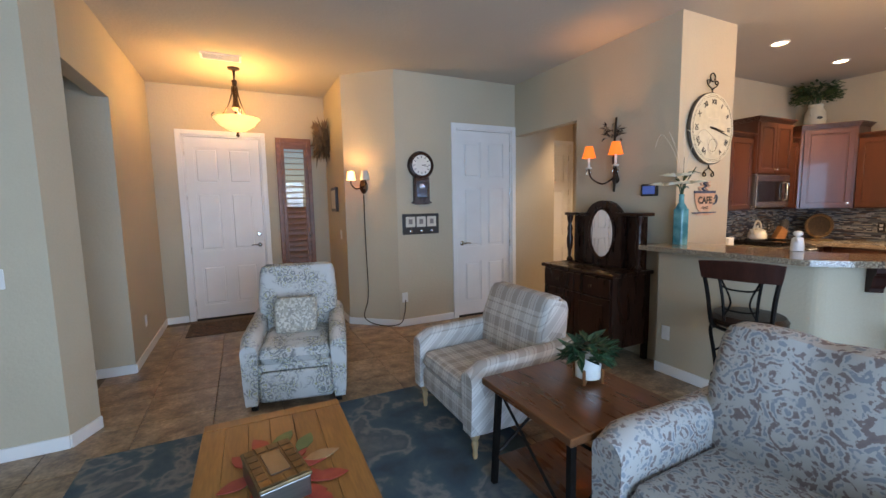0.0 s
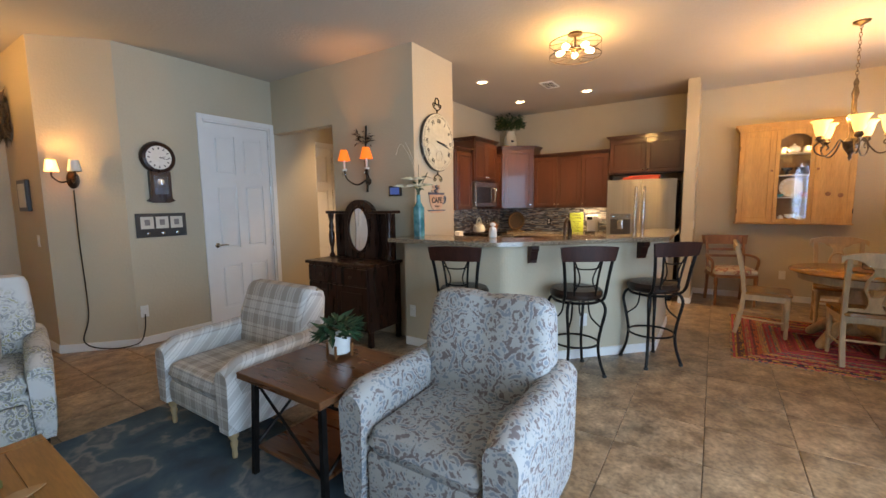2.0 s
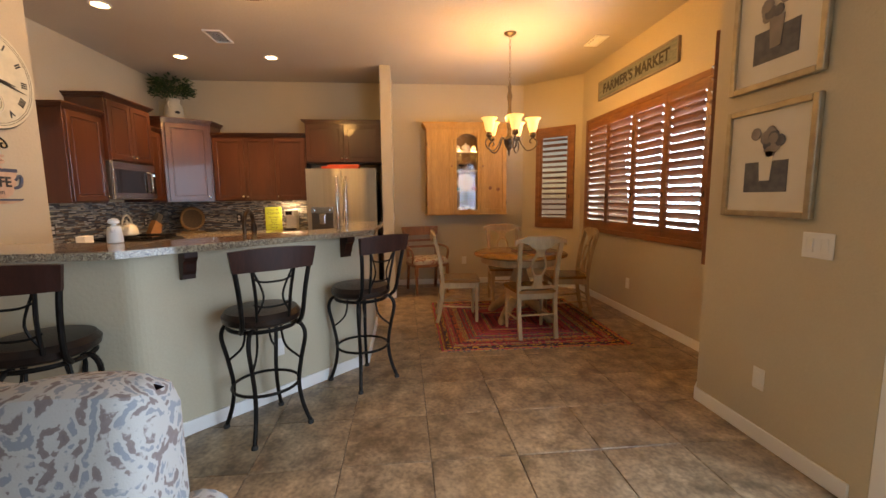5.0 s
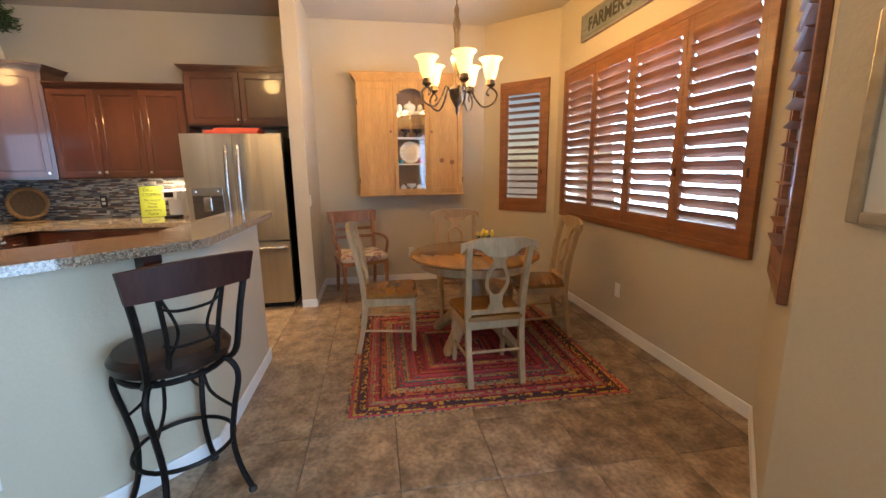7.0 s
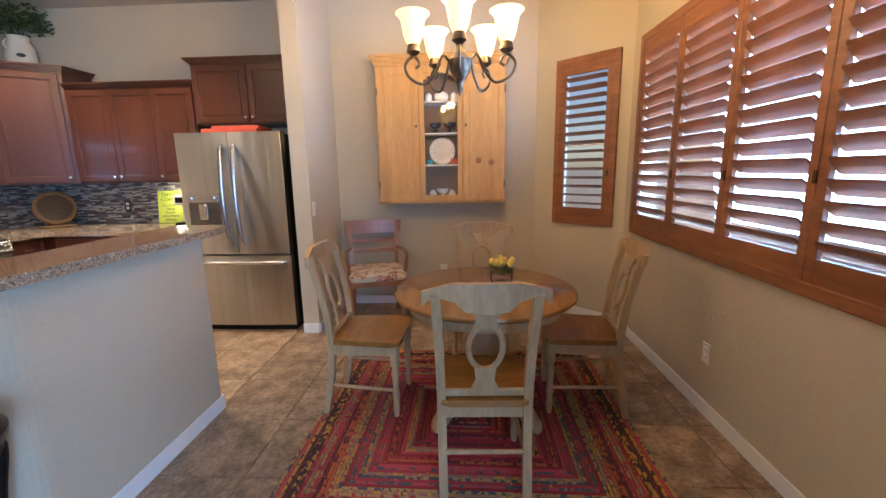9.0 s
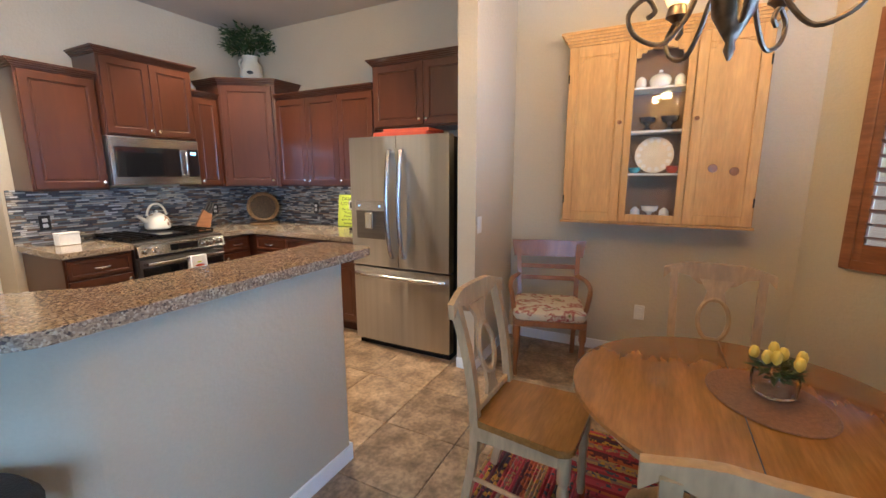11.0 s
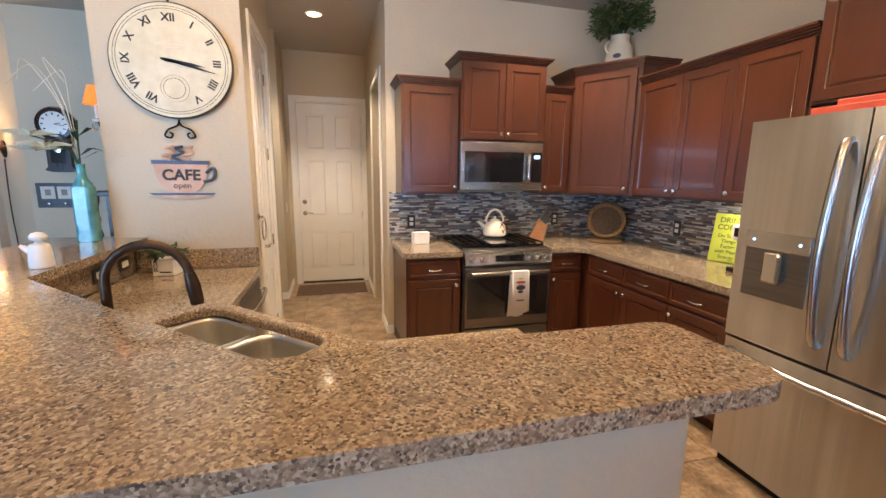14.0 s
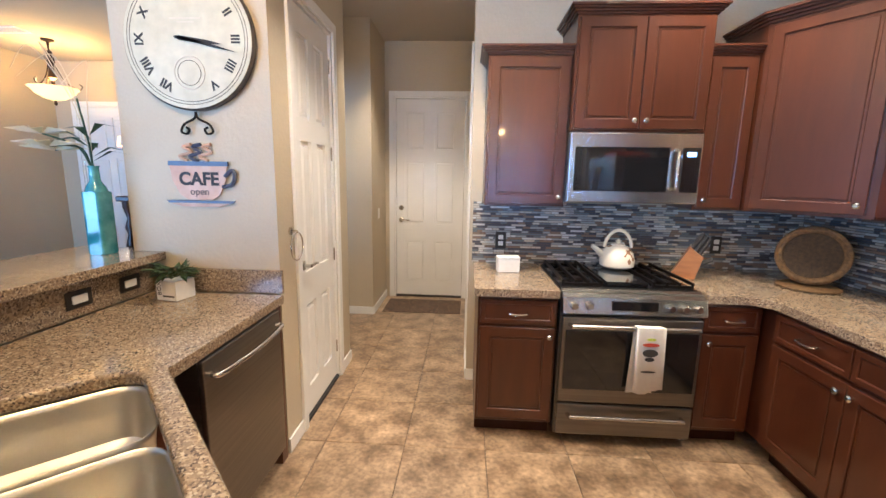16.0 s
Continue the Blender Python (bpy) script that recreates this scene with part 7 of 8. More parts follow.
def easy_chair(name, m, label, mat, w, d, seat_h, arm_h, back_h, arm_w, lean, feet, arm_flare=0.0, foot_h=0.10, back_w=None, low=0.0, crease=False):
    """Upholstered armchair; local front -y, origin on the floor under its middle."""
    c = thing(name, m, label, "armchair")
    iw = w - 2 * arm_w
    bm = pad(bmo(), iw + 0.02, d - 0.08, seat_h - foot_h - 0.11, 0.03, pose(0, -0.01, foot_h), 0.0)
    part("base", bm, mat, c, smooth=True)
    bm = pad(bmo(), iw - 0.006, d - 0.20, 0.15, 0.055, pose(0, -0.07, seat_h - 0.13, 2, 0, 0), 0.02)
    part("seat", bm, mat, c, smooth=True)
    bw = back_w or iw
    bm = pad(bmo(), bw, 0.20, back_h - seat_h + 0.06, 0.07, pose(0, d / 2 - 0.20, seat_h - 0.05, -lean, 0, 0), 0.03)
    if crease:
        bmesh.ops.subdivide_edges(bm, edges=[e for e in bm.edges if abs(e.verts[0].co.x - e.verts[1].co.x) > 0.3], cuts=9, use_grid_fill=True)
        for v in bm.verts:
            dip = math.exp(-(v.co.x / 0.07) ** 2)
            up = max(0.0, (v.co.z - seat_h) / (back_h - seat_h))
            v.co.y += (0.022 if v.co.y < d / 2 - 0.10 else -0.006) * dip * up
            v.co.z += up ** 4 * (0.012 * math.sin(abs(v.co.x) / bw * 2 * math.pi) - 0.006 * dip)
        bmesh.ops.triangulate(bm, faces=[f for f in bm.faces if len(f.verts) > 4])
    part("backrest", bm, mat, c, smooth=True)
    for s in (-1, 1):
        bm = bmo()
        rings = []
        n_ = 9
        for i in range(n_ + 1):
            t = i / n_
            y = -d / 2 + 0.015 + (d - 0.06) * t
            top = arm_h - low * (1 - t) ** 3 - (0.05 * max(0, 0.12 - t) / 0.12) + 0.05 * max(0, t - 0.6)
            wd = arm_w * (1.0 if 0.08 < t < 0.95 else 0.86)
            cx = s * (w / 2 - arm_w / 2 + arm_flare * (1 - t))
            ring = [(cx - wd / 2 + 0.01, y, foot_h), (cx + wd / 2 - 0.01, y, foot_h), (cx + wd / 2, y, foot_h + 0.12), (cx + wd / 2 + 0.008, y, top - wd * 0.55)]
            ring += [(cx + (wd / 2 + 0.008) * math.cos(a), y, top - wd * 0.55 + wd * 0.55 * math.sin(a)) for a in (k_ * math.pi / 8 for k_ in range(1, 8))]
            ring += [(cx - wd / 2 - 0.008, y, top - wd * 0.55), (cx - wd / 2, y, foot_h + 0.12)]
            rings.append(ring)
        loft(bm, rings)
        part("arm", bm, mat, c, smooth=True)
    for sx in (-1, 1):
        for sy in (-1, 1):
            bm = bmo()
            x_, y_ = sx * (w / 2 - 0.07), sy * (d / 2 - 0.07)
            if feet == "turned":
                lathe(bm, [(0.012, 0), (0.016, 0.02), (0.013, 0.05), (0.022, 0.09), (0.016, 0.11), (0.028, 0.13), (0.030, foot_h + 0.015)], 12, (x_, y_, 0))
            else:
                prism(bm, [(x_ - 0.022, y_ - 0.022), (x_ + 0.022, y_ - 0.022), (x_ + 0.022, y_ + 0.022), (x_ - 0.022, y_ + 0.022)], 0, foot_h + 0.012)
            part("leg", bm, M_WASH if feet == "turned" else M_IRON, c, smooth=feet == "turned")
    return c


LR = 0.010
rc = easy_chair("recliner", facing(1.17, 4.47, 0, -101), "pale damask recliner armchair facing the coffee table", M_DAMASK, 0.74, 0.84, 0.46, 0.60, 0.99, 0.115, 9, "block", foot_h=0.05, back_w=0.62, low=0.05)
bm = pad(bmo(), 0.485, 0.05, 0.22, 0.02, pose(0, -0.40, 0.075, 0, 0, 0), 0.012)
part("footrest", bm, M_DAMASK, rc, smooth=True)
cu = thing("throw_cushion", facing(1.145, 4.385, 0.475, -101), "square beaded cream cushion on the recliner", "cushion")
bm = pad(bmo(), 0.32, 0.10, 0.29, 0.04, pose(0, 0.02, 0.0, -16, 0, 0), 0.02)
part("cushion_cover", bm, M_SEQUIN, cu, smooth=True)
easy_chair("plaid_armchair", facing(2.27, 3.27, LR, 180), "taupe and white plaid armchair with turned legs, beside the side table", M_PLAID, 0.86, 0.80, 0.44, 0.60, 0.88, 0.13, 15, "turned", foot_h=0.17, back_w=0.70, low=0.02)
easy_chair("floral_armchair", facing(2.36, 1.63, LR, 180), "grey scroll-patterned upholstered armchair beside the side table", M_FLORAL, 0.86, 0.80, 0.46, 0.64, 0.96, 0.145, 11, "block", foot_h=0.10, back_w=0.66, arm_flare=0.01, crease=True)

rg = thing("living_rug", pose(1.10, 2.55, 0), "blue-grey abstract wool rug in the sitting area", "rug")
bm = bmo()
box(bm, -1.22, -1.45, 0.0008, 1.22, 1.43, LR - 0.0005, 0.003, 1)
part("rug_field", bm, M_LIVRUG, rg)

# coffee table of pine boards
ct = thing("coffee_table", pose(0.885, 2.48, LR, 0, 0, -1), "knotty pine plank coffee table with a decorated box on it", "table")
xs = [-0.31, -0.215, -0.12, -0.03, 0.075, 0.185, 0.31]
for a, b in zip(xs, xs[1:]):
    bm = bmo()
    box(bm, a + 0.0005, -0.56, 0.415, b - 0.0005, 0.56, 0.452, 0.0015, 1)
    part("plank", bm, M_PINE, ct)
for q in ((-0.31, -0.63, 0.31, -0.562), (-0.31, 0.562, 0.31, 0.63)):
    bm = bmo()
    box(bm, q[0], q[1], 0.412, q[2], q[3], 0.453, 0.004, 1)
    part("breadboard_end", bm, M_PINE, ct)
bm = bmo()
for q in ((-0.27, -0.57, 0.27, -0.55), (-0.27, 0.55, 0.27, 0.57), (-0.27, -0.55, -0.25, 0.55), (0.25, -0.55, 0.27, 0.55)):
    box(bm, q[0], q[1], 0.33, q[2], q[3], 0.4115)
part("apron", bm, M_PINE, ct)
for sx in (-1, 1):
    for sy in (-1, 1):
        bm = bmo()
        box(bm, sx * 0.26 - 0.035, sy * 0.56 - 0.035, 0, sx * 0.26 + 0.035, sy * 0.56 + 0.035, 0.411, 0.004, 1)
        part("leg", bm, M_PINE, ct)
TT = LR + 0.454
LEAFCOL = [surf("painted_leaf_red", (0.30, 0.03, 0.025), (0.40, 0.06, 0.04), 20, 0.5), surf("painted_leaf_green", (0.08, 0.14, 0.05), (0.14, 0.20, 0.08), 20, 0.5), surf("painted_leaf_tan", (0.36, 0.19, 0.09), (0.44, 0.26, 0.13), 20, 0.5)]
lf = thing("leaf_runner", pose(0.89, 2.56, TT, 0, 0, 4), "runner of painted red and green leaf shapes on the table", "table runner")
rnd = random.Random(21)
for k in range(22):
    a = k * 2 * math.pi / 11 + 0.2
    rx, ry = (0.16, 0.26) if k % 2 else (0.10, 0.17)
    x_, y_ = rx * math.cos(a), ry * math.sin(a)
    bm = bmo()
    L_, w_ = 0.072, 0.034
    th = a + rnd.uniform(-0.6, 0.6)
    c_, s_ = math.cos(th), math.sin(th)
    q = [(x_ + u * L_ * c_ - v * w_ * s_, y_ + u * L_ * s_ + v * w_ * c_) for u, v in ((-1, 0), (-0.5, 0.8), (0.1, 1.0), (0.6, 0.6), (1, 0), (0.6, -0.6), (0.1, -1.0), (-0.5, -0.8))]
    prism(bm, q, 0.0005 + 0.0015 * (k % 2), 0.004 + 0.0018 * (k % 2))
    part("leaf", bm, LEAFCOL[k % 3 if k % 5 else 0], lf)
bk = thing("keepsake_box", pose(0.86, 2.50, TT + 0.006, 0, 0, 12), "lidded keepsake box with an embossed gilt lid", "box")
bm = bmo()
box(bm, -0.085, -0.13, 0, 0.085, 0.13, 0.075, 0.004)
part("box_body", bm, M_STEEL_DARK, bk)
bm = bmo()
box(bm, -0.09, -0.135, 0.0755, 0.09, 0.135, 0.09, 0.005)
lid = part("lid", bm, M_OLDBRASS, bk)
for i in range(4):
    for j in range(6):
        if 0 < i < 3 and 0 < j < 5:
            continue
        bm = bmo()
        box(bm, -0.083 + 0.042 * i, -0.128 + 0.043 * j, 0.0902, -0.045 + 0.042 * i, -0.089 + 0.043 * j, 0.0945, 0.002, 1)
        part("stud", bm, M_OLDBRASS, lid)
bm = bmo()
box(bm, -0.035, -0.075, 0.0902, 0.035, 0.075, 0.094, 0.003, 1)
part("plaque", bm, M_STEEL_DARK, lid)

# side table
st_ = thing("side_table", pose(2.19, 2.405, LR), "red-brown wooden side table on a black braced iron frame", "table")
bm = bmo()
box(bm, -0.31, -0.325, 0.535, 0.31, 0.325, 0.572, 0.004, 1)
part("tabletop", bm, M_TABLE, st_)
bm = bmo()
box(bm, -0.25, -0.265, 0.135, 0.25, 0.265, 0.155, 0.003, 1)
part("shelf", bm, M_TABLE, st_)
for sx in (-1, 1):
    for sy in (-1, 1):
        bm = bmo()
        a, b = Vector((sx * 0.265, sy * 0.28, 0)), Vector((sx * 0.245, sy * 0.26, 0.534))
        loft(bm, [[(p.x - 0.014, p.y - 0.014, p.z), (p.x + 0.014, p.y - 0.014, p.z), (p.x + 0.014, p.y + 0.014, p.z), (p.x - 0.014, p.y + 0.014, p.z)] for p in (a, b)])
        part("leg", bm, M_IRON, st_)
for sy in (-1, 1):
    for s in (-1, 1):
        bm = bmo()
        tube(bm, [(-s * 0.25, sy * 0.272, 0.16), (s * 0.245, sy * 0.262, 0.525)], 0.008, 6)
        part("brace", bm, M_IRON, st_)
for s in (-1, 1):
    bm = bmo()
    tube(bm, [(s * 0.258, -0.26, 0.16), (s * 0.25, 0.25, 0.52)], 0.008, 6)
    part("brace", bm, M_IRON, st_)
sp_ = thing("house_plant", pose(2.33, 2.44, LR + 0.573, 0, 0, 30), "leafy green plant in a white pot on a wooden stand", "plant")
bm = bmo()
lathe(bm, [(0.055, 0.02), (0.062, 0.025), (0.064, 0.13), (0.058, 0.13), (0.056, 0.115), (0.01, 0.115)], 24)
part("pot", bm, M_CHINA, sp_, smooth=True)
for k in range(4):
    a = k * math.pi / 2
    bm = bmo()
    tube(bm, [(0.071 * math.cos(a), 0.071 * math.sin(a), 0), (0.071 * math.cos(a), 0.071 * math.sin(a), 0.075)], 0.008, 6)
    part("stand_leg", bm, M_WALNUT, sp_)
bm = bmo()
box(bm, -0.07, -0.007, 0.008, 0.07, 0.007, 0.0195)
part("stand_bar", bm, M_WALNUT, sp_)
bm = leaves(bmo(), random.Random(31), (0, 0, 0.155), 120, 0.10, 0.085, 0.75, 0.25)
part("foliage", bm, M_LEAF_DARK, sp_)

# dresser with mirror
dr = thing("dresser", facing(4.18, 3.935, 0, 180), "dark mahogany dresser with carved posts and an oval mirror", "dresser")
# local: x along the wall, front to -y; depth 0.52
bm = bmo()
box(bm, -0.445, -0.50, 0.16, 0.445, -0.012, 0.815, 0.004, 1)
part("body", bm, M_MAHOG, dr)
bm = bmo()
box(bm, -0.475, -0.53, 0.8155, 0.475, -0.005, 0.85, 0.008)
part("top", bm, M_MAHOG, dr)
for x0, x1 in ((-0.43, -0.005), (0.005, 0.43)):
    bm = bmo()
    box(bm, x0, -0.522, 0.63, x1, -0.501, 0.80, 0.005)
    dd = part("drawer", bm, M_MAHOG, dr)
    bm = bmo()
    lathe(bm, [(0.008, -0.52), (0.018, -0.54), (0.006, -0.548)], 10, ((x0 + x1) / 2, 0, 0.715), "y")
    part("knob", bm, M_BRONZE, dd, smooth=True)
    bm = bmo()
    box(bm, x0, -0.520, 0.18, x1, -0.501, 0.615, 0.004)
    dd = part("door", bm, M_MAHOG, dr)
    bm = bmo()
    box(bm, x0 + 0.06, -0.528, 0.24, x1 - 0.06, -0.5205, 0.555, 0.006)
    part("panel", bm, M_MAHOG, dd)
for sx in (-0.42, 0.42):
    for y in (-0.47, -0.04):
        bm = bmo()
        prism(bm, [(sx - 0.022, y - 0.022), (sx + 0.022, y - 0.022), (sx + 0.022, y + 0.022), (sx - 0.022, y + 0.022)], 0, 0.1595, 0.003)
        part("leg", bm, M_MAHOG, dr)
bm = bmo()
box(bm, -0.44, -0.10, 0.851, 0.44, -0.07, 1.34)
part("back_board", bm, M_MAHOG, dr)
for x0 in (-0.49, 0.17):
    bm = bmo()
    box(bm, x0, -0.20, 1.345, x0 + 0.32, -0.04, 1.375, 0.006)
    part("mirror_shelf", bm, M_MAHOG, dr)
for s in (-1, 1):
    bm = bmo()
    lathe(bm, [(0.030, 0.851), (0.034, 0.87), (0.014, 0.90), (0.018, 0.96), (0.032, 1.02), (0.034, 1.10), (0.020, 1.16), (0.030, 1.20), (0.016, 1.25), (0.032, 1.31), (0.034, 1.344)], 14, (s * 0.435, -0.17, 0))
    part("post", bm, M_MAHOG, dr, "turned carved post", True)
bm = bmo()
arch = [(-0.235, 0.852), (0.235, 0.852), (0.235, 1.28)] + [(0.235 * math.cos(a), 1.28 + 0.215 * math.sin(a)) for a in (i * math.pi / 12 for i in range(1, 12))] + [(-0.235, 1.28)]
flat(bm, arch, -0.105, -0.165)
part("mirror_frame", bm, M_MAHOG, dr)
bm = bmo()
tube(bm, [(0.155 * math.cos(a), -0.172, 1.17 + 0.245 * math.sin(a)) for a in (j * math.pi / 20 for j in range(40))], 0.014, 8, True)
part("mirror_rim", bm, M_MAHOG, dr, smooth=True)
bm = bmo()
lathe(bm, [(0.15, -0.1665), (0.148, -0.1705), (0.01, -0.171)], 40, (0, 0, 0), "y")
for v in bm.verts:
    v.co.z = 1.17 + v.co.z * 1.6
part("mirror", bm, M_MIRROR, dr, "oval mirror glass", False)

# two-arm wall sconce above the dresser
ws = thing("wall_sconce", facing(4.188, 3.925, 1.72, 180), "ornate bronze two-arm wall sconce with orange shades, lit", "wall lamp")
bm = bmo()
tube(bm, curl([(0, -0.03, -0.14), (0.01, -0.035, 0.0), (-0.01, -0.03, 0.25), (0.0, -0.02, 0.58)], 5), [0.012] * 5 + [0.016] * 5 + [0.010] * 6, 8)
part("stem", bm, M_BRONZE, ws, smooth=True)
bm = bmo()
lathe(bm, [(0.04, 0), (0.045, -0.012), (0.02, -0.03)], 14, (0, 0, -0.02), "y")
part("wall_plate", bm, M_BRONZE, ws, smooth=True)
rnd = random.Random(41)
bm = leaves(bmo(), rnd, (0, -0.045, 0.40), 60, 0.085, 0.055, 1.3)
for v in bm.verts:
    v.co.y = min(v.co.y, -0.005)
part("metal_leaves", bm, M_BRONZE, ws, "bronze leaf spray")
for s, dy in ((-1, -0.20), (1, -0.21)):
    bm = bmo()
    tube(bm, curl([(0, -0.03, 0.0), (s * 0.08, -0.10, -0.06), (s * 0.16, -0.17, 0.0), (s * 0.17, dy, 0.10)], 6), 0.008, 8)
    arm = part("arm", bm, M_BRONZE, ws, smooth=True)
    bm = bmo()
    lathe(bm, [(0.028, 0.09), (0.034, 0.105), (0.012, 0.115), (0.012, 0.20)], 12, (s * 0.17, dy, 0))
    part("candle", bm, M_CREAM, arm, smooth=True)
    bm = bmo()
    lathe(bm, [(0.068, 0.20), (0.036, 0.315), (0.033, 0.315), (0.065, 0.20)], 24, (s * 0.17, dy, 0))
    part("shade", bm, M_ORANGE, arm, "glowing orange fabric shade", True)
    for j in range(4):
        bm = bmo()
        a = j * 1.6
        lathe(bm, [(0.001, 0.03), (0.008, 0.05), (0.001, 0.085)], 6, (s * 0.17 + 0.03 * math.cos(a), dy + 0.03 * math.sin(a), 0))
        part("crystal", bm, M_GLASS, arm)
    lamp("sconce_bulb", "POINT", (4.188 + dy, 3.925 - s * 0.17, 1.72 + 0.235), 13, AMBER, 0.02)
th_ = thing("thermostat", facing(4.188, 3.54, 1.58, 180), "black wall thermostat with a blue screen", "thermostat")
bm = bmo()
box(bm, -0.085, -0.022, -0.055, 0.085, 0, 0.055, 0.006)
part("case", bm, M_DARKPLATE, th_)
bm = bmo()
box(bm, -0.062, -0.0245, -0.036, 0.062, -0.0225, 0.036)
part("screen", bm, M_SCREEN, th_, "glowing blue screen")

# regulator clock, key frame and single sconce by the entry
dc = thing("pendulum_clock", pose(2.79, 5.628, 1.80), "dark wooden drop-dial pendulum wall clock", "clock")
bm = bmo()
lathe(bm, [(0.165, 0), (0.17, -0.03), (0.155, -0.06), (0.125, -0.065), (0.12, -0.05)], 32, (0, 0, 0.16), "y")
part("dial_case", bm, M_MAHOG, dc, smooth=True)
bm = bmo()
lathe(bm, [(0.122, -0.052), (0.05, -0.053)], 32, (0, 0, 0.16), "y")
part("dial", bm, M_CHINA, dc, "white dial")
for i in range(12):
    a = i * math.pi / 6
    bm = bmo()
    box(bm, -0.005, -0.0555, 0.085, 0.005, -0.0535, 0.108)
    part("hour_mark", bm, M_INK, dc).matrix_basis = pose(0, 0, 0.16, 0, 30 * i, 0)
for ang, L_ in ((-80, 0.06), (-100, 0.09)):
    bm = bmo()
    box(bm, -0.003, -0.0575, 0, 0.003, -0.056, L_)
    part("hand", bm, M_INK, dc).matrix_basis = pose(0, 0, 0.16, 0, -ang, 0)
bm = bmo()
flat(bm, [(-0.10, 0.02), (0.10, 0.02), (0.10, -0.26), (0.13, -0.29), (0.07, -0.31), (-0.07, -0.31), (-0.13, -0.29), (-0.10, -0.26)], 0, -0.05)
part("drop_case", bm, M_MAHOG, dc)
bm = bmo()
box(bm, -0.065, -0.053, -0.22, 0.065, -0.0505, -0.03)
part("door_glass", bm, M_BLACK, dc, "dark glass over the pendulum")
bm = bmo()
lathe(bm, [(0.032, -0.0535), (0.028, -0.058), (0.005, -0.06)], 16, (0, 0, -0.09), "y")
part("pendulum", bm, M_CHROME, dc, smooth=True)
kf = thing("picture_rack", pose(2.78, 5.628, 1.255), "black frame with three small pictures and hooks", "picture")
bm = bmo()
box(bm, -0.24, -0.02, -0.125, 0.24, 0, 0.125, 0.004)
part("frame", bm, M_DARKPLATE, kf)
for i in range(3):
    bm = bmo()
    box(bm, -0.20 + 0.14 * i, -0.0225, -0.035, -0.08 + 0.14 * i, -0.0205, 0.09)
    p_ = part("picture", bm, M_MATBOARD, kf)
    bm = bmo()
    box(bm, -0.165 + 0.14 * i, -0.024, 0.0, -0.115 + 0.14 * i, -0.0228, 0.06)
    part("print", bm, M_PICGREY, p_)
    bm = bmo()
    lathe(bm, [(0.012, -0.0205), (0.016, -0.035), (0.004, -0.04)], 10, (-0.14 + 0.14 * i, 0, -0.085), "y")
    part("hook", bm, M_CHROME, kf, smooth=True)

es = thing("wall_sconce", facing(2.165, 5.905, 1.72, 228.6), "bronze wall sconce with two small cream shades, lit", "wall lamp")
bm = bmo()
lathe(bm, [(0.05, 0), (0.052, -0.015), (0.02, -0.03)], 16, (0, 0, 0), "y")
for v in bm.verts:
    v.co.z *= 1.7
part("wall_plate", bm, M_BRONZE, es, smooth=True)
for s in (-1, 1):
    bm = bmo()
    tube(bm, curl([(0, -0.02, 0.0), (s * 0.05, -0.10, -0.03), (s * 0.09, -0.15, 0.02), (s * 0.09, -0.15, 0.08)], 5), 0.007, 8)
    arm = part("arm", bm, M_BRONZE, es, smooth=True)
    bm = bmo()
    lathe(bm, [(0.055, 0.07), (0.038, 0.175), (0.035, 0.175), (0.052, 0.07)], 20, (s * 0.09, -0.15, 0))
    part("shade", bm, M_CREAMSHADE if s < 0 else M_MATBOARD, arm, "small cream fabric shade", True)
lamp("entry_sconce_bulb", "POINT", (1.985, 5.82, 1.86), 15, WARM, 0.03)
bm = bmo()
tube(bm, curl([(2.155, 5.895, 1.62), (2.15, 5.88, 1.1), (2.16, 5.88, 0.4), (2.10, 5.86, 0.12), (2.25, 5.72, 0.03), (2.45, 5.58, 0.05), (2.53, 5.61, 0.16), (2.55, 5.615, 0.33)], 8), 0.006, 6)
tagged(part("lamp_cord", bm, M_BRONZE, smooth=True), "brown lamp cord hanging from the sconce to the outlet", "cable")

wr = thing("dried_wreath", pose(1.96, 6.95, 2.30, 0, 0, -90), "long dried twig and leaf swag on the entry wall", "wreath")
bm = leaves(bmo(), random.Random(51), (0, -0.05, 0.0), 260, 0.10, 0.09, 0.8)
for v in bm.verts:
    v.co.z *= 3.6
    v.co.y = min(v.co.y, -0.004)
part("twig_spray", bm, M_WICKER, wr)
ep = thing("framed_picture", pose(1.968, 6.62, 1.58, 0, 0, -90), "dark framed small picture on the entry wall", "picture")
bm = bmo()
box(bm, -0.16, -0.035, -0.16, 0.16, 0, 0.16, 0.006)
part("frame", bm, M_DARKPLATE, ep)
bm = bmo()
box(bm, -0.12, -0.038, -0.12, 0.12, -0.0355, 0.12)
part("picture", bm, M_MATBOARD, ep)

# entry pendant
pn = thing("pendant_lamp", pose(0.83, 6.28, CEIL), "bronze scroll pendant lamp with an alabaster bowl, lit", "pendant lamp")
bm = bmo()
lathe(bm, [(0.065, 0), (0.06, -0.02), (0.015, -0.035), (0.008, -0.12), (0.03, -0.14), (0.022, -0.20), (0.034, -0.25), (0.024, -0.33), (0.034, -0.40), (0.05, -0.44), (0.02, -0.47), (0.012, -0.72), (0.02, -0.74), (0.004, -0.76)], 18)
part("stem", bm, M_BRONZE, pn, smooth=True)
bm = bmo()
lathe(bm, [(0.02, -0.70), (0.10, -0.68), (0.18, -0.63), (0.22, -0.575), (0.245, -0.555), (0.24, -0.55), (0.21, -0.57), (0.17, -0.62), (0.09, -0.67), (0.02, -0.69)], 36)
part("bowl", bm, M_SHADE, pn, "glowing alabaster glass bowl", True)
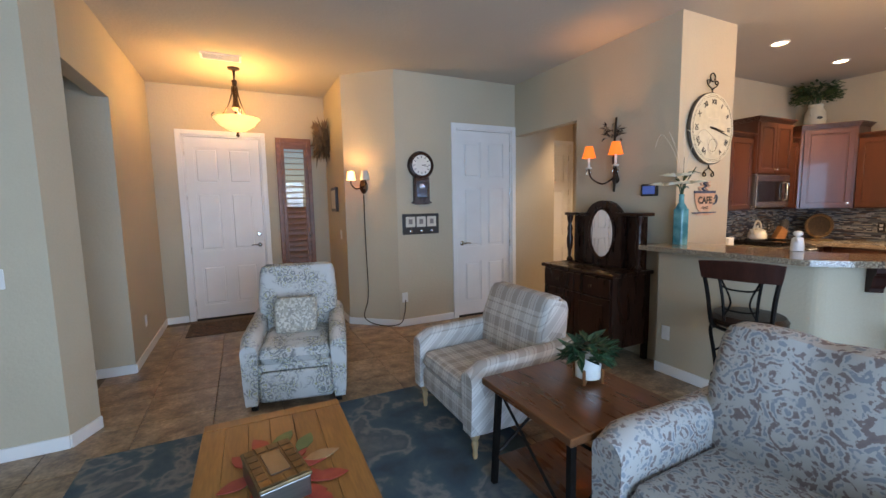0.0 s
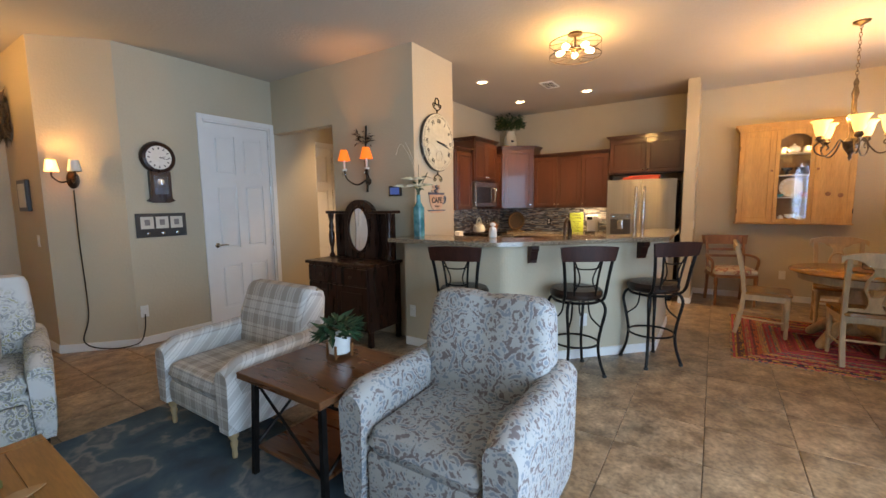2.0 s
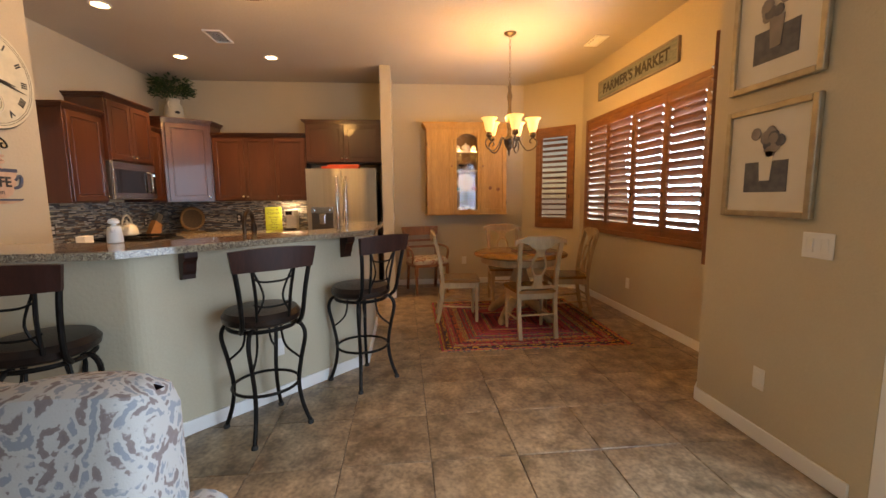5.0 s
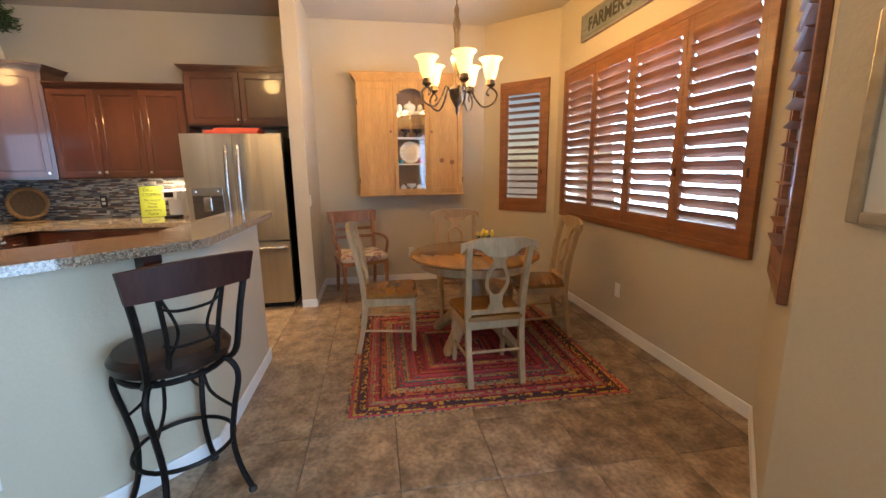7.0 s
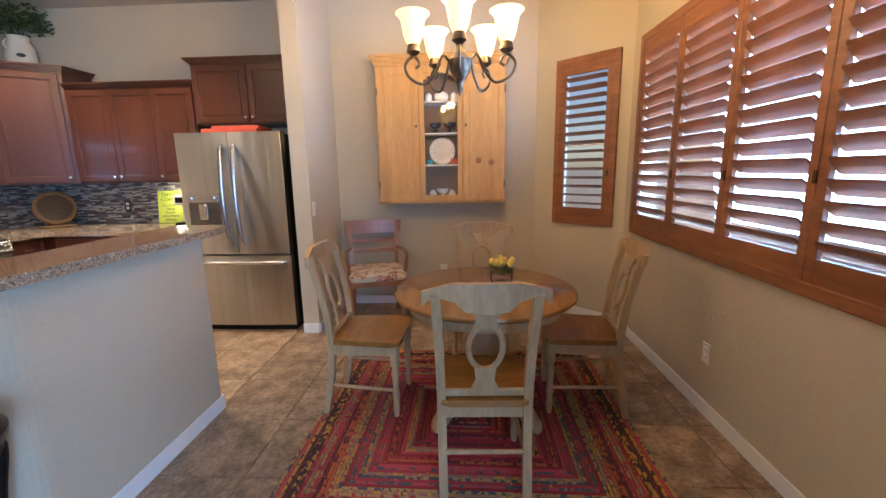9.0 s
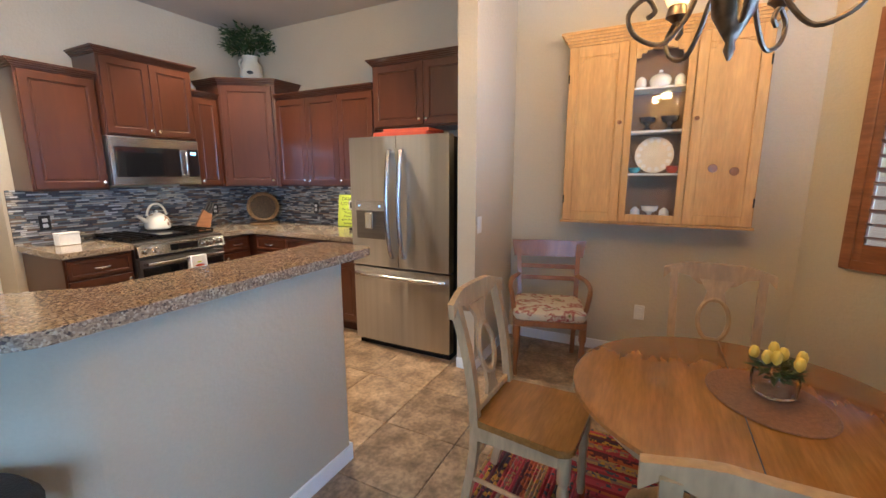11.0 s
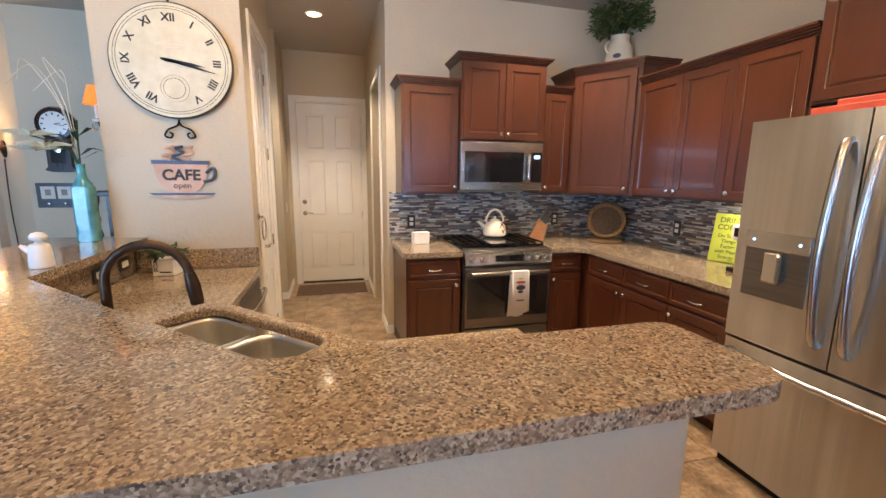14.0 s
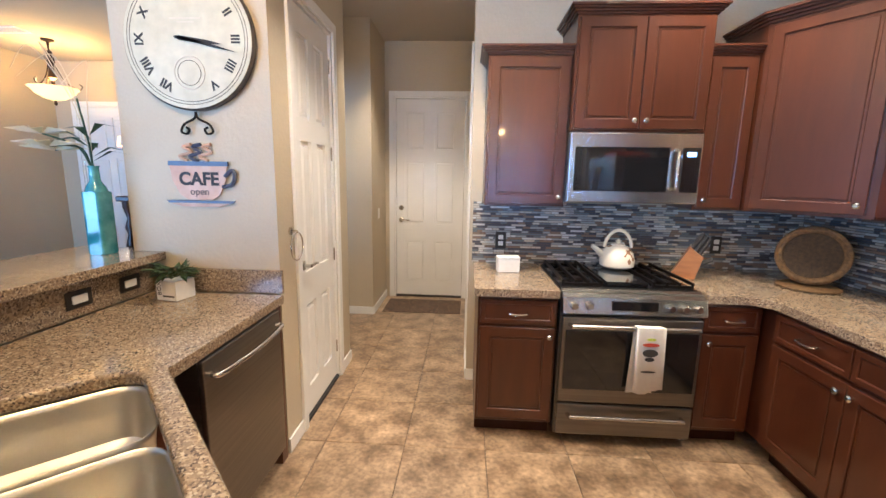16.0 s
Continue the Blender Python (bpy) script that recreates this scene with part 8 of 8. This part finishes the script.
for k in range(3):
    a = radians(40 + 120 * k)
    bm = bmo()
    tube(bm, curl([(0.03 * math.cos(a), 0.03 * math.sin(a), -0.20), (0.05 * math.cos(a), 0.05 * math.sin(a), -0.32), (0.12 * math.cos(a), 0.12 * math.sin(a), -0.47), (0.22 * math.cos(a), 0.22 * math.sin(a), -0.55), (0.27 * math.cos(a), 0.27 * math.sin(a), -0.51), (0.24 * math.cos(a), 0.24 * math.sin(a), -0.48)], 5), 0.007, 7)
    part("scroll_arm", bm, M_BRONZE, pn, smooth=True)
lamp("pendant_bulb", "POINT", (0.83, 6.28, CEIL - 0.50), 50, WARM, 0.10)

M_MATRUG = ramp_mat("patterned_door_mat", [(0, (0.05, 0.035, 0.025)), (0.45, (0.06, 0.04, 0.03)), (0.5, (0.28, 0.21, 0.14)), (0.58, (0.10, 0.05, 0.03))], 9, "RINGS", 0.95, bump=0.4)
for x, y, w_, d_, lb in ((0.62, 6.74, 0.98, 0.62, "patterned brown door mat inside the front door"), (5.40, 5.97, 0.88, 0.50, "patterned brown mat at the hall door")):
    mt = thing("door_mat", pose(x, y, 0), lb, "mat")
    bm = bmo()
    box(bm, -w_ / 2, -d_ / 2, 0.0008, w_ / 2, d_ / 2, 0.009, 0.003, 1)
    part("rug_field", bm, M_MATRUG, mt)

# ---- floor tiles, laid last ----
PITCH, TX, TY = 0.457, 3.74, 0.213
tile_me = bpy.data.meshes.new("tile")
bm = bmo()
box(bm, 0.002, 0.002, -0.012, PITCH - 0.002, PITCH - 0.002, 0.0)
bmesh.ops.bevel(bm, geom=[e for e in bm.edges if min(v.co.z for v in e.verts) > -0.001], offset=0.003, segments=1, affect="EDGES")
bm.to_mesh(tile_me)
bm.free()
tile_me.materials.append(M_TILE)
rest = []
for i in range(-14, 11):
    for j in range(-5, 16):
        x, y = TX + i * PITCH, TY + j * PITCH
        cx, cy = x + PITCH / 2, y + PITCH / 2
        if not (-2.3 < cx < 8.25 and -1.85 < cy < 7.25):
            continue
        if (cx < -0.6 and cy > 4.4) or (cx > 6.2 and cy > 4.5):
            continue
        near = (cx > -0.4 and cy < 7.3 and not (cx > 2.2 and cy > 5.8 and cx < 4.8)) and cy > -1.4
        if near:
            t = new("tile", tile_me)
            t.parent = floor
            t.matrix_basis = Matrix.Translation((x, y, 0))
        else:
            rest.append((x, y))
verts, faces = [], []
for x, y in rest:
    k = len(verts)
    verts += [(x + 0.002, y + 0.002, 0), (x + PITCH - 0.002, y + 0.002, 0), (x + PITCH - 0.002, y + PITCH - 0.002, 0), (x + 0.002, y + PITCH - 0.002, 0)]
    faces.append((k, k + 1, k + 2, k + 3))
me = bpy.data.meshes.new("tiles_at_the_edge")
me.from_pydata(verts, [], faces)
me.materials.append(M_TILE)
ob = tagged(new("tiles_at_the_edge", me), kind="stuff")
ob.parent = floor
